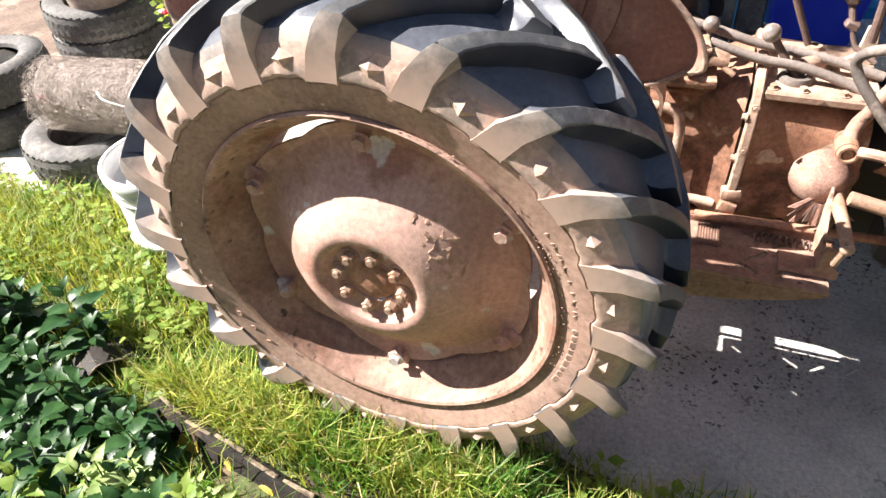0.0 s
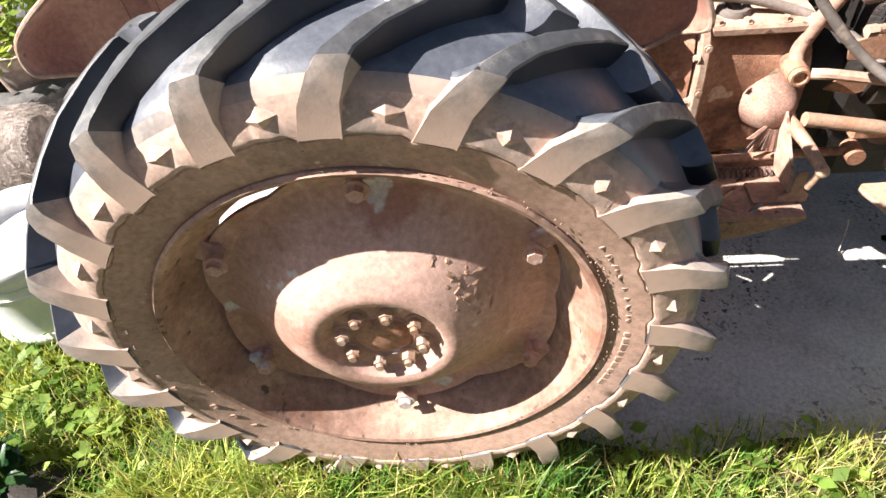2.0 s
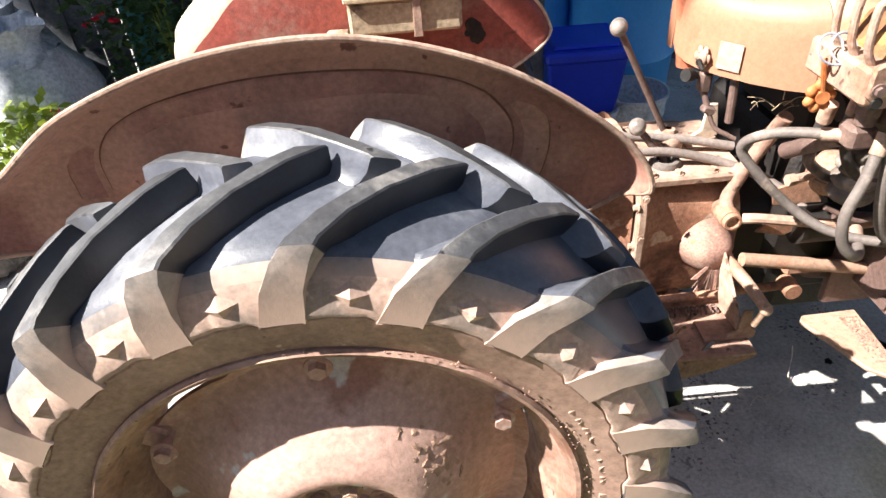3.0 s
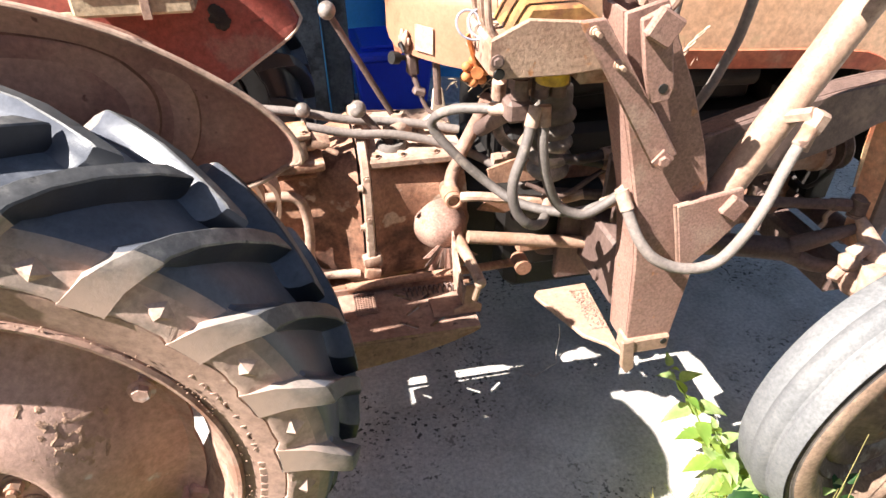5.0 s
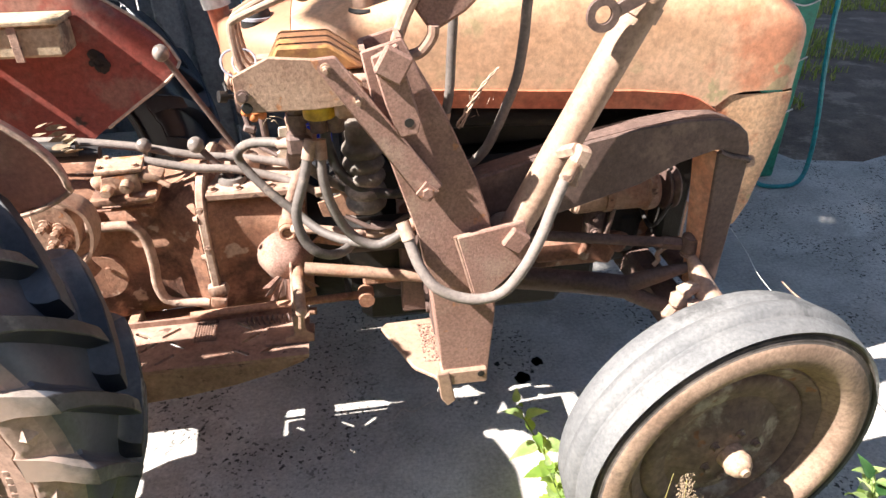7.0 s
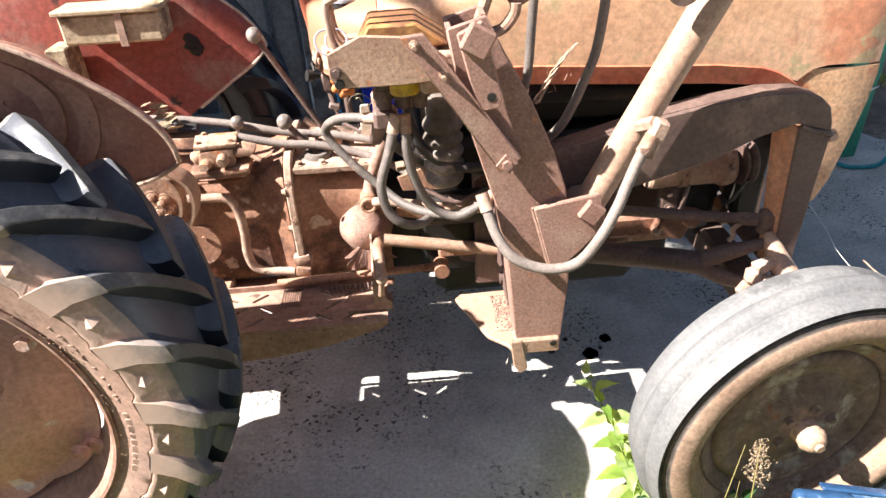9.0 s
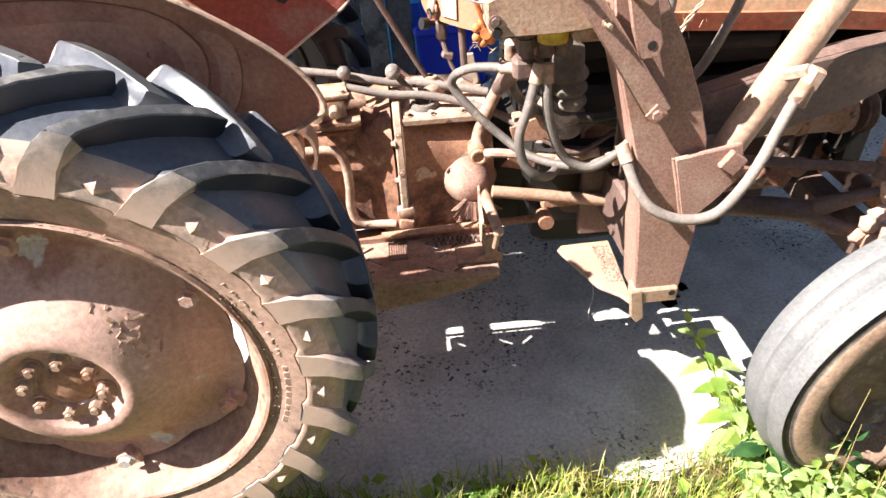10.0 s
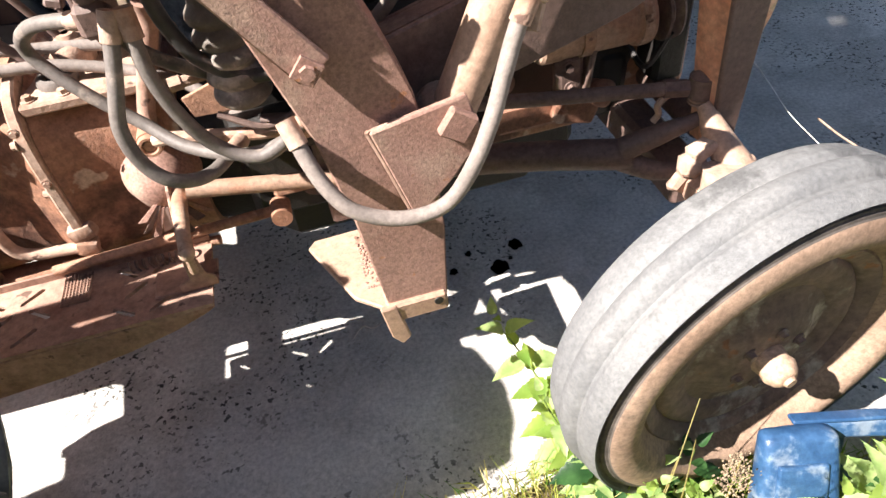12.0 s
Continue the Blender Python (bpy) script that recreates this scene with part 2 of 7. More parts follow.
M_FDARK = surf("tyre_recess_shade", (0.06, 0.05, 0.045), (0.15, 0.12, 0.105), 8, 0.85, 0.3, c=(0.05, 0.045, 0.04), cs=4, ct=0.58)
M_FDISC = surf("rusty_front_disc", (0.146, 0.096, 0.080), (0.241, 0.161, 0.137), 9, 0.8, 0.4, c=(0.38, 0.32, 0.275), cs=7, ct=0.585, d=(0.26, 0.12, 0.07), ds=18, dt=0.67)
M_CHEST = surf("stained_tan_plate", (0.37, 0.228, 0.158), (0.47, 0.32, 0.228), 8, 0.8, 0.3, c=(0.27, 0.155, 0.108), cs=9, ct=0.56, d=(0.44, 0.19, 0.08), ds=24, dt=0.65, fine=260, grain=0.5)
M_SEED = surf("brown_seeds", (0.24, 0.17, 0.11), (0.36, 0.27, 0.18), 60, 0.9, 0.2)
M_FUCHSIA = leafy("dark_bush_leaf", (0.018, 0.045, 0.020), (0.05, 0.09, 0.035), 9, 0.42, 0.2)
M_PALENET = leafy("pale_nettle_leaf", (0.17, 0.275, 0.085), (0.37, 0.44, 0.195), 30, 0.42, 0.32)
M_WEED = leafy("bright_weed_leaf", (0.10, 0.185, 0.035), (0.28, 0.36, 0.085), 12, 0.45, 0.38, True)
# more orange than the hood, and darkened against the full sun it faces
M_TANK = surf("orange_tank_paint", (0.37, 0.165, 0.095), (0.43, 0.21, 0.13), 3, 0.55, 0.1, c=(0.36, 0.14, 0.08), cs=4, ct=0.6, fine=220, grain=0.15)
M_GREYWIRE = surf("grey_wire", (0.26, 0.27, 0.32), (0.38, 0.39, 0.44), 30, 0.45, 0.1)
M_STRAWTW = surf("dry_straw", (0.42, 0.27, 0.19), (0.54, 0.38, 0.28), 30, 0.9, 0.2)
M_BELLOWS = surf("dusty_black_bellows", (0.10, 0.083, 0.07), (0.22, 0.185, 0.16), 12, 0.6, 0.3, c=(0.40, 0.33, 0.28), cs=12, ct=0.6)
M_ROT = surf("rotten_board", (0.006, 0.004, 0.003), (0.022, 0.015, 0.011), 9, 0.7, 0.6, c=(0.09, 0.055, 0.035), cs=7, ct=0.64)
M_EDGE = surf("worn_board_edge", (0.045, 0.032, 0.024), (0.33, 0.25, 0.175), 16, 0.85, 0.4, fine=160, grain=0.4)
M_FLAKE = surf("yellow_flaking_paint", (0.50, 0.36, 0.045), (0.62, 0.46, 0.10), 18, 0.7, 0.3, c=(0.10, 0.065, 0.03), cs=16, ct=0.58)
M_EARTH = surf("bare_brown_earth", (0.125, 0.085, 0.064), (0.21, 0.148, 0.115), 6, 0.95, 0.9, c=(0.30, 0.225, 0.18), cs=3, ct=0.6)
M_OIL = surf("old_oil", (0.008, 0.007, 0.006), (0.02, 0.017, 0.014), 20, 0.35, 0.2)
M_LUGDUST = surf("dusty_lug_rubber", (0.20, 0.172, 0.157), (0.28, 0.24, 0.215), 7, 0.8, 0.12, c=(0.15, 0.136, 0.128), cs=8, ct=0.6, fine=200, grain=0.3)


def dusted(m, dust, axle_z, r0, r1):
    """Lays a coat of dust over a material, thick at radius r0 from the axle and worn away at r1, with an uneven border."""
    t = m.node_tree
    n, l = t.nodes, t.links
    tc, sep, comb = n.new("ShaderNodeTexCoord"), n.new("ShaderNodeVectorMath"), n.new("ShaderNodeVectorMath")
    sep.operation, comb.operation = "MULTIPLY_ADD", "LENGTH"
    sep.inputs[1].default_value, sep.inputs[2].default_value = (1, 0, 1), (0, 0, -axle_z)
    l.new(tc.outputs["Object"], sep.inputs[0])
    l.new(sep.outputs[0], comb.inputs[0])
    nz = n.new("ShaderNodeTexNoise")
    nz.inputs["Scale"].default_value, nz.inputs["Detail"].default_value = 24.0, 6.0
    l.new(tc.outputs["Object"], nz.inputs["Vector"])
    wob = n.new("ShaderNodeMath")
    wob.operation = "MULTIPLY_ADD"
    wob.inputs[1].default_value = 0.10
    l.new(nz.outputs["Fac"], wob.inputs[0])
    l.new(comb.outputs["Value"], wob.inputs[2])
    mr = n.new("ShaderNodeMapRange")
    mr.interpolation_type = "SMOOTHSTEP"
    for k, v in (("From Min", r0 + 0.05), ("From Max", r1 + 0.05), ("To Min", 1.0), ("To Max", 0.0)):
        mr.inputs[k].default_value = v
    l.new(wob.outputs[0], mr.inputs["Value"])
    mix = n.new("ShaderNodeMix")
    mix.data_type = "RGBA"
    base = n["Principled BSDF"].inputs["Base Color"]
    l.new(mr.outputs[0], mix.inputs[0])
    l.new(base.links[0].from_socket, mix.inputs[6])
    mix.inputs[7].default_value = (*dust, 1)
    l.new(mix.outputs[2], base)


dusted(M_LUGDUST, (0.46, 0.325, 0.262), 0.637, 0.462, 0.552)
M_RIBBON = surf("faded_pink_ribbon", (0.52, 0.26, 0.28), (0.66, 0.42, 0.42), 20, 0.6, 0.2)
M_WIRECORE = surf("matted_wire", (0.22, 0.185, 0.165), (0.42, 0.36, 0.33), 25, 0.9, 0.8, fine=90)
M_FRIM = surf("faded_cream_fender_rim", (0.52, 0.40, 0.30), (0.62, 0.50, 0.39), 6, 0.7, 0.2, c=(0.45, 0.30, 0.22), cs=5, ct=0.6)
# dark colour for the shadow line along the pressed steps
M_FSTEPSHADE = surf("pressing_step_shade", (0.20, 0.095, 0.065), (0.27, 0.135, 0.095), 20, 0.9, 0.3)
M_TEALP = surf("teal_sheet", (0.03, 0.16, 0.16), (0.05, 0.21, 0.20), 4, 0.5, 0.1)


# ---- mesh tools ----
GZ = -0.03      # the concrete's height


def thing(name, label, category, base=(0, 0, 0), group="", kind=""):
    ob = new(name)
    ob.empty_display_size = 0.1
    ob.location = base
    return tagged(ob, label, category, group, kind)


def finish(name, bm, mats, smooth=35.0):
    me = bpy.data.meshes.new(name)
    bm.normal_update()
    lim = radians(smooth)
    for e in bm.edges:
        e.smooth = len(e.link_faces) == 2 and e.calc_face_angle(0.0) < lim
    for f in bm.faces:
        f.smooth = smooth > 0
    bm.to_mesh(me)
    bm.free()
    for m in mats if isinstance(mats, (list, tuple)) else [mats]:
        me.materials.append(m)
    return me


def part(name, bm, mat, parent=None, label="", smooth=35.0):
    """One mesh, in world coordinates, under a thing (an Empty) or under a part of one."""
    me = bm if isinstance(bm, bpy.types.Mesh) else finish(name, bm, mat, smooth)
    ob = new(name, me)
    if parent:
        ob.parent = parent
        if parent.type == "EMPTY":
            ob.matrix_parent_inverse = Matrix.Translation(-Vector(parent.location))
    if label:
        ob["label"] = label
    return ob


def solid(name, bm, mat, label, category, group="", kind="", smooth=35.0):
    return tagged(part(name, bm, mat, None, "", smooth), label, category, group, kind)


def join(*bms):
    out = bms[0]
    for b in bms[1:]:
        me = bpy.data.meshes.new("t")
        b.to_mesh(me)
        b.free()
        out.from_mesh(me)
        bpy.data.meshes.remove(me)
    return out


def move(bm, m):
    bmesh.ops.transform(bm, matrix=m, verts=bm.verts)
    return bm


def bevel(bm, w, seg=1, ang=30):
    if w > 0:
        es = [e for e in bm.edges if len(e.link_faces) == 2 and e.calc_face_angle(0.0) > radians(ang)]
        bmesh.ops.bevel(bm, geom=es, offset=w, segments=seg, affect="EDGES", profile=0.6, clamp_overlap=True)
    return bm


def box(c, s, w=0.004, rot=(0, 0, 0), seg=1):
    bm = bmesh.new()
    bmesh.ops.create_cube(bm, size=1.0)
    move(bm, Matrix.Diagonal((*s, 1)))
    bevel(bm, w, seg)
    return move(bm, pose(*c, *rot))


def prism(poly, y0, y1, w=0.003, axis="y", seg=1):
    """A plate: a polygon of (x, z) between y0 and y1 (axis y), of (x, y) between z0 and z1 (axis z) or of (y, z) (axis x)."""
    bm = bmesh.new()
    put = {"y": lambda p, d: (p[0], d, p[1]), "z": lambda p, d: (p[0], p[1], d), "x": lambda p, d: (d, p[0], p[1])}[axis]
    a = [bm.verts.new(put(p, y0)) for p in poly]
    b = [bm.verts.new(put(p, y1)) for p in poly]
    bm.faces.new(a)
    bm.faces.new(b[::-1])
    for i in range(len(poly)):
        j = (i + 1) % len(poly)
        bm.faces.new((a[j], a[i], b[i], b[j]))
    bmesh.ops.recalc_face_normals(bm, faces=bm.faces)
    return bevel(bm, w, seg, 25)


def lathe(profile, n=48, centre=(0, 0, 0), axis="y", closed=False, mats=None, a0=0.0, a1=360.0):
    """Turns a profile of (radius, depth) about the axis through centre. mats: a slot for each stretch of the profile."""
    bm = bmesh.new()
    full = a1 - a0 >= 359.9
    rings = []
    cols = n if full else n + 1
    for r, d in profile:
        ring = []
        for k in range(cols):
            t = radians(a0 + (a1 - a0) * k / n)
            c, s = r * math.cos(t), r * math.sin(t)
            p = {"y": (c, d, s), "z": (c, s, d), "x": (d, c, s)}[axis]
            ring.append(bm.verts.new(Vector(p) + Vector(centre)))
        rings.append(ring)
    m = len(rings)
    for i in range(m if closed else m - 1):
        p, q = rings[i], rings[(i + 1) % m]
        for k in range(n):
            j = (k + 1) % cols
            f = bm.faces.new((p[k], p[j], q[j], q[k]))
            if mats:
                f.material_index = mats[i]
    bmesh.ops.remove_doubles(bm, verts=bm.verts, dist=1e-5)
    bmesh.ops.recalc_face_normals(bm, faces=bm.faces)
    return bm


def spline(pts, per=8):
    P = [Vector(p) for p in pts]
    P = [P[0] * 2 - P[1]] + P + [P[-1] * 2 - P[-2]]
    out = []
    for i in range(1, len(P) - 2):
        for k in range(per):
            t = k / per
            a, b, c, d = P[i - 1:i + 3]
            out.append(0.5 * ((2 * b) + (c - a) * t + (2 * a - 5 * b + 4 * c - d) * t * t + (3 * b - a - 3 * c + d) * t ** 3))
    return out + [P[-2]]


def tube(pts, r, n=10, per=8, smooth=True, caps=True):
    """A round bar or hose along points; r a radius or one for each end."""
    path = spline(pts, per) if smooth and len(pts) > 2 else [Vector(p) for p in pts]
    bm = bmesh.new()
    m = len(path)
    up = None
    rings = []
    for i, p in enumerate(path):
        d = (path[min(i + 1, m - 1)] - path[max(i - 1, 0)]).normalized()
        if up is None:
            up = d.orthogonal().normalized()
        up = (up - d * up.dot(d)).normalized()
        side = d.cross(up)
        rad = r if isinstance(r, (int, float)) else r[0] + (r[1] - r[0]) * i / (m - 1)
        rings.append([bm.verts.new(p + (up * math.cos(2 * math.pi * k / n) + side * math.sin(2 * math.pi * k / n)) * rad) for k in range(n)])
    for a, b in zip(rings, rings[1:]):
        for k in range(n):
            bm.faces.new((a[k], a[(k + 1) % n], b[(k + 1) % n], b[k]))
    if caps:
        bm.faces.new(rings[0][::-1])
        bm.faces.new(rings[-1])
    return bm


def rod(a, b, r, n=14, w=0.0015):
    bm = tube([a, b], r, n, smooth=False)
    return bevel(bm, min(w, r * 0.3), 1, 60)


def bolt(at, axis=(0, -1, 0), r=0.011, h=0.009, washer=True):
    """A hexagon head with a washer, standing on a surface point, pointing along axis."""
    bm = bmesh.new()
    bmesh.ops.create_cone(bm, cap_ends=True, segments=6, radius1=r, radius2=r * 0.93, depth=h)
    move(bm, Matrix.Translation((0, 0, h / 2 + 0.002)))
    if washer:
        c = bmesh.new()
        bmesh.ops.create_cone(c, cap_ends=True, segments=16, radius1=r * 1.45, radius2=r * 1.4, depth=0.003)
        bm = join(bm, move(c, Matrix.Translation((0, 0, 0.001))))
    q = Vector((0, 0, 1)).rotation_difference(Vector(axis).normalized())
    return move(bm, Matrix.Translation(at) @ q.to_matrix().to_4x4())


def ball(c, r, sx=1.0, sy=1.0, sz=1.0, u=20, v=12):
    bm = bmesh.new()
    bmesh.ops.create_uvsphere(bm, u_segments=u, v_segments=v, radius=r)
    return move(bm, Matrix.Translation(c) @ Matrix.Diagonal((sx, sy, sz, 1)))


def rough_up(bm, amount, scale=6.0):
    for v in bm.verts:
        v.co += noise.noise_vector(v.co * scale) * amount
    return bm


def loft(sections, w=0.0, caps=True):
    """Skins a row of closed outlines with the same count of points."""
    bm = bmesh.new()
    R = [[bm.verts.new(p) for p in s] for s in sections]
    n = len(R[0])
    for a, b in zip(R, R[1:]):
        for k in range(n):
            bm.faces.new((a[k], a[(k + 1) % n], b[(k + 1) % n], b[k]))
    if caps:
        bm.faces.new(R[0][::-1])
        bm.faces.new(R[-1])
    bmesh.ops.recalc_face_normals(bm, faces=bm.faces)
    return bevel(bm, w) if w else bm


def outline(x, y0, y1, z0, z1, p=4.0, n=28):
    """A rounded box's section at x: a superellipse in y and z."""
    cy, cz, a, b = (y0 + y1) / 2, (z0 + z1) / 2, (y1 - y0) / 2, (z1 - z0) / 2
    out = []
    for k in range(n):
        t = 2 * math.pi * k / n
        c, s = math.cos(t), math.sin(t)
        out.append((x, cy + a * math.copysign(abs(c) ** (2 / p), c), cz + b * math.copysign(abs(s) ** (2 / p), s)))
    return out


# ---- ground ----
bm = bmesh.new()
for p in ((-300, -300), (300, -300), (300, 300), (-300, 300)):
    bm.verts.new((*p, GZ))
bm.faces.new(bm.verts)
solid("ground", bm, M_CONC, "dark stained concrete yard with oil spots", "ground", kind="structure", smooth=0)


def verge_edge(x):
    """How far the grass reaches from the near side over the concrete."""
    e = 0.19 + 0.035 * noise.noise((x * 2.3, 0.4, 0)) + 0.02 * noise.noise((x * 9, 3.1, 0))
    k = min(1.0, max(0.0, (-0.45 - x) / 0.5))
    f = min(1.0, max(0.0, (x - 1.78) / 0.22))
    return e - 0.19 * f * f * (3 - 2 * f) + k * k * (3 - 2 * k) * (0.62 + 0.15 * noise.noise((x * 1.7, 8.0, 0)))


def verge_z(x, y):
    """The soil's height: a low hump under the rear wheel, thin at the edge."""
    e = verge_edge(x) - y
    k = min(1.0, max(0.0, e / 0.18))
    hump = math.exp(-((x + 0.1) / 0.55) ** 4) * 0.07
    return GZ - 0.012 + k * (0.03 + hump + 0.018 * noise.noise((x * 3, y * 3, 5)) + 0.008 * noise.noise((x * 11, y * 11, 2)))


bm = bmesh.new()
nx, ny = 150, 50
G = []
for i in range(nx + 1):
    x = -5 + 9.0 * i / nx
    e = verge_edge(x)
    G.append([bm.verts.new((x, y, verge_z(x, y))) for y in [e + 0.02 - (e + 2.6) * (j / ny) ** 1.6 for j in range(ny + 1)]])
for i in range(nx):
    for j in range(ny):
        bm.faces.new((G[i][j], G[i][j + 1], G[i + 1][j + 1], G[i + 1][j]))
bmesh.ops.recalc_face_normals(bm, faces=bm.faces)
solid("grass_verge", bm, M_SOIL, "uneven strip of brown soil along the concrete", "ground", kind="structure", smooth=60)


def blades(name, spots, mats, h0, h1, w, label, lean=0.6, seed=1, dry=0.12):
    """Many bent grass blades, five points each, at (x, y, z, scale) spots."""
    rnd = random.Random(seed)
    V, F, I = [], [], []
    for x, y, z, s in spots:
        h = rnd.uniform(h0, h1) * s
        a, l = rnd.uniform(0, 6.283), rnd.uniform(0.1, lean) * h
        dx, dy = math.cos(a), math.sin(a)
        px, py = -dy * w * 0.5 * rnd.uniform(0.6, 1.3), dx * w * 0.5 * rnd.uniform(0.6, 1.3)
        b = len(V)
        mx, my = x + dx * l * 0.35, y + dy * l * 0.35
        V += [(x - px, y - py, z - 0.01), (x + px, y + py, z - 0.01), (mx - px * 0.8, my - py * 0.8, z + h * 0.6), (mx + px * 0.8, my + py * 0.8, z + h * 0.6),
              (x + dx * l, y + dy * l, z + h * rnd.uniform(0.8, 1.0))]
        F += [(b, b + 1, b + 3, b + 2), (b + 2, b + 3, b + 4)]
        k = 1 if rnd.random() < dry + 0.40 * math.exp(-((x - 1.2) / 0.42) ** 2) else 0
        if k == 0 and len(mats) > 2 and rnd.random() < 0.12 + 0.6 * (noise.noise((x * 4.5, y * 4.5, 9)) > 0.10):
            k = 2
        I += [k, k]
    me = bpy.data.meshes.new(name)
    me.from_pydata(V, [], F)
    for m in mats:
        me.materials.append(m)
    me.polygons.foreach_set("material_index", I)
    return tagged(new(name, me), label, "grass", kind="stuff")


# unseen wall added behind the camera to block sky light from the yard
solid("wall_south", box((2.0, -5.2, 2.2), (26.0, 0.3, 4.5), 0.02), M_WALL, "unseen plain dark wall added to block sky light", "wall", kind="structure")

rnd = random.Random(5)
spots = []
while len(spots) < 60000:
    x, y = rnd.uniform(-3.2, 2.7), rnd.uniform(-0.9, 1.1)
    e = verge_edge(x)
    if -0.72 < x < 0.12 and -0.12 < y + 0.150 + 0.205 * (x + 0.33) < 0.0 and rnd.random() < 0.93:
        continue
    if y > e - 0.01 or (0 < y and abs(x) < 0.35 and y < 0.3 and verge_z(x, y) > 0.02):
        continue
    d = 0.5 + 0.5 * noise.noise((x * 4, y * 4, 7))
    near = min(1.0, (e - y) / 0.12)
    if rnd.random() > (0.25 + 0.75 * d) * (0.25 + 0.75 * near):
        continue
    spots.append((x, y, verge_z(x, y), 0.6 + 0.9 * d * near))
for i in range(16000):
    x, y = rnd.uniform(-5.0, 3.9), rnd.uniform(-2.5, -0.5)
    spots.append((x, y, verge_z(x, y), 1.0 + 0.7 * noise.noise((x * 2, y * 2, 7))))
for i in range(5000):
    x, y = rnd.uniform(-0.75, 0.35), rnd.uniform(-0.13, 0.02)
    if y + 0.150 + 0.205 * (x + 0.33) > 0.02:
        spots.append((x, y, verge_z(x, y), rnd.uniform(0.9, 1.75)))
blades("grass", spots, [M_GRASS, M_STRAW, M_LAWN], 0.035, 0.13, 0.0038, "bright green grass tufts with dry stalks on the verge", 0.9, 3)
# low broad-leaved weeds among the blades
rnd = random.Random(15)
V, F = [], []
for i in range(2600):
    x, y = rnd.uniform(-2.6, 2.4), rnd.uniform(-0.6, 0.95)
    if y > verge_edge(x) - 0.04 or (abs(x) < 0.4 and y > -0.03) or noise.noise((x * 3, y * 3, 11)) < -0.05:
        continue
    z = verge_z(x, y)
    for k in range(rnd.randint(3, 6)):
        a, l, h = rnd.uniform(0, 6.283), rnd.uniform(0.014, 0.05), rnd.uniform(0.01, 0.085)
        u, v = Vector((math.cos(a), math.sin(a), rnd.uniform(-0.3, 0.5))), Vector((-math.sin(a), math.cos(a), 0))
        p, b = Vector((x, y, z + h)) + u * 0.01, len(V)
        V += [tuple(p), tuple(p + u * l * 0.5 + v * l * 0.38), tuple(p + u * l), tuple(p + u * l * 0.5 - v * l * 0.38)]
        F.append((b, b + 1, b + 2, b + 3))
me = bpy.data.meshes.new("low_weeds")
me.from_pydata(V, [], F)
me.materials.append(M_WEED)
tagged(new("low_weeds", me), "small round green weed leaves between the grass", "weeds", kind="stuff")

# bare earth behind the old tyres
bm = bmesh.new()
R = [[bm.verts.new((-8.0 + 5.75 * i / 30 + 0.15 * noise.noise((j * 0.5, i * 0.2, 3)), 1.0 + 2.35 * j / 20 + 0.10 * noise.noise((i * 0.6, j * 0.2, 6)), GZ - 0.006 + (0.014 + 0.010 * noise.noise((i * 0.5, j * 0.5, 1))) * min(1, (30 - i) / 2, j / 2))) for j in range(21)] for i in range(31)]
for i in range(30):
    for j in range(20):
        bm.faces.new((R[i][j], R[i + 1][j], R[i + 1][j + 1], R[i][j + 1]))
solid("bare_earth", bm, M_EARTH, "bare trodden brown earth behind the old tyres", "ground", kind="structure", smooth=60)

# trodden earth and grass past the yard's corner
bm = bmesh.new()
R = [[bm.verts.new((3.30 + 5.5 * i / 24, 2.16 + 6.3 * j / 24 + 0.12 * noise.noise((i * 0.5, j * 0.4, 0)), GZ - 0.006 + (0.02 + 0.03 * noise.noise((i * 0.4, j * 0.4, 2))) * min(1, i / 2, j / 2))) for j in range(25)] for i in range(25)]
for i in range(24):
    for j in range(24):
        bm.faces.new((R[i][j], R[i + 1][j], R[i + 1][j + 1], R[i][j + 1]))
solid("trodden_earth", bm, M_EARTH, "bare brown earth past the edge of the yard", "ground", kind="structure", smooth=60)
sp = []
while len(sp) < 9000:
    x, y = rnd.uniform(3.9, 8.0), rnd.uniform(2.6, 7.5)
    if noise.noise((x * 1.6, y * 1.6, 4)) + (0.10 if y > 3.7 else -0.25) > 0.12:
        sp.append((x, y, GZ, 1.0))
blades("far_grass", sp, [M_GRASS, M_STRAW], 0.04, 0.12, 0.008, "green grass growing past the yard", 0.9, 8)


# ---- the tractor ----
WZ = 0.637        # the rear axle's height
TW = 0.315        # the rear tyre's width
tractor = thing("tractor", "old dusty orange-red farm tractor with loader frame parked on concrete", "tractor", (0.9, 0.82, GZ))


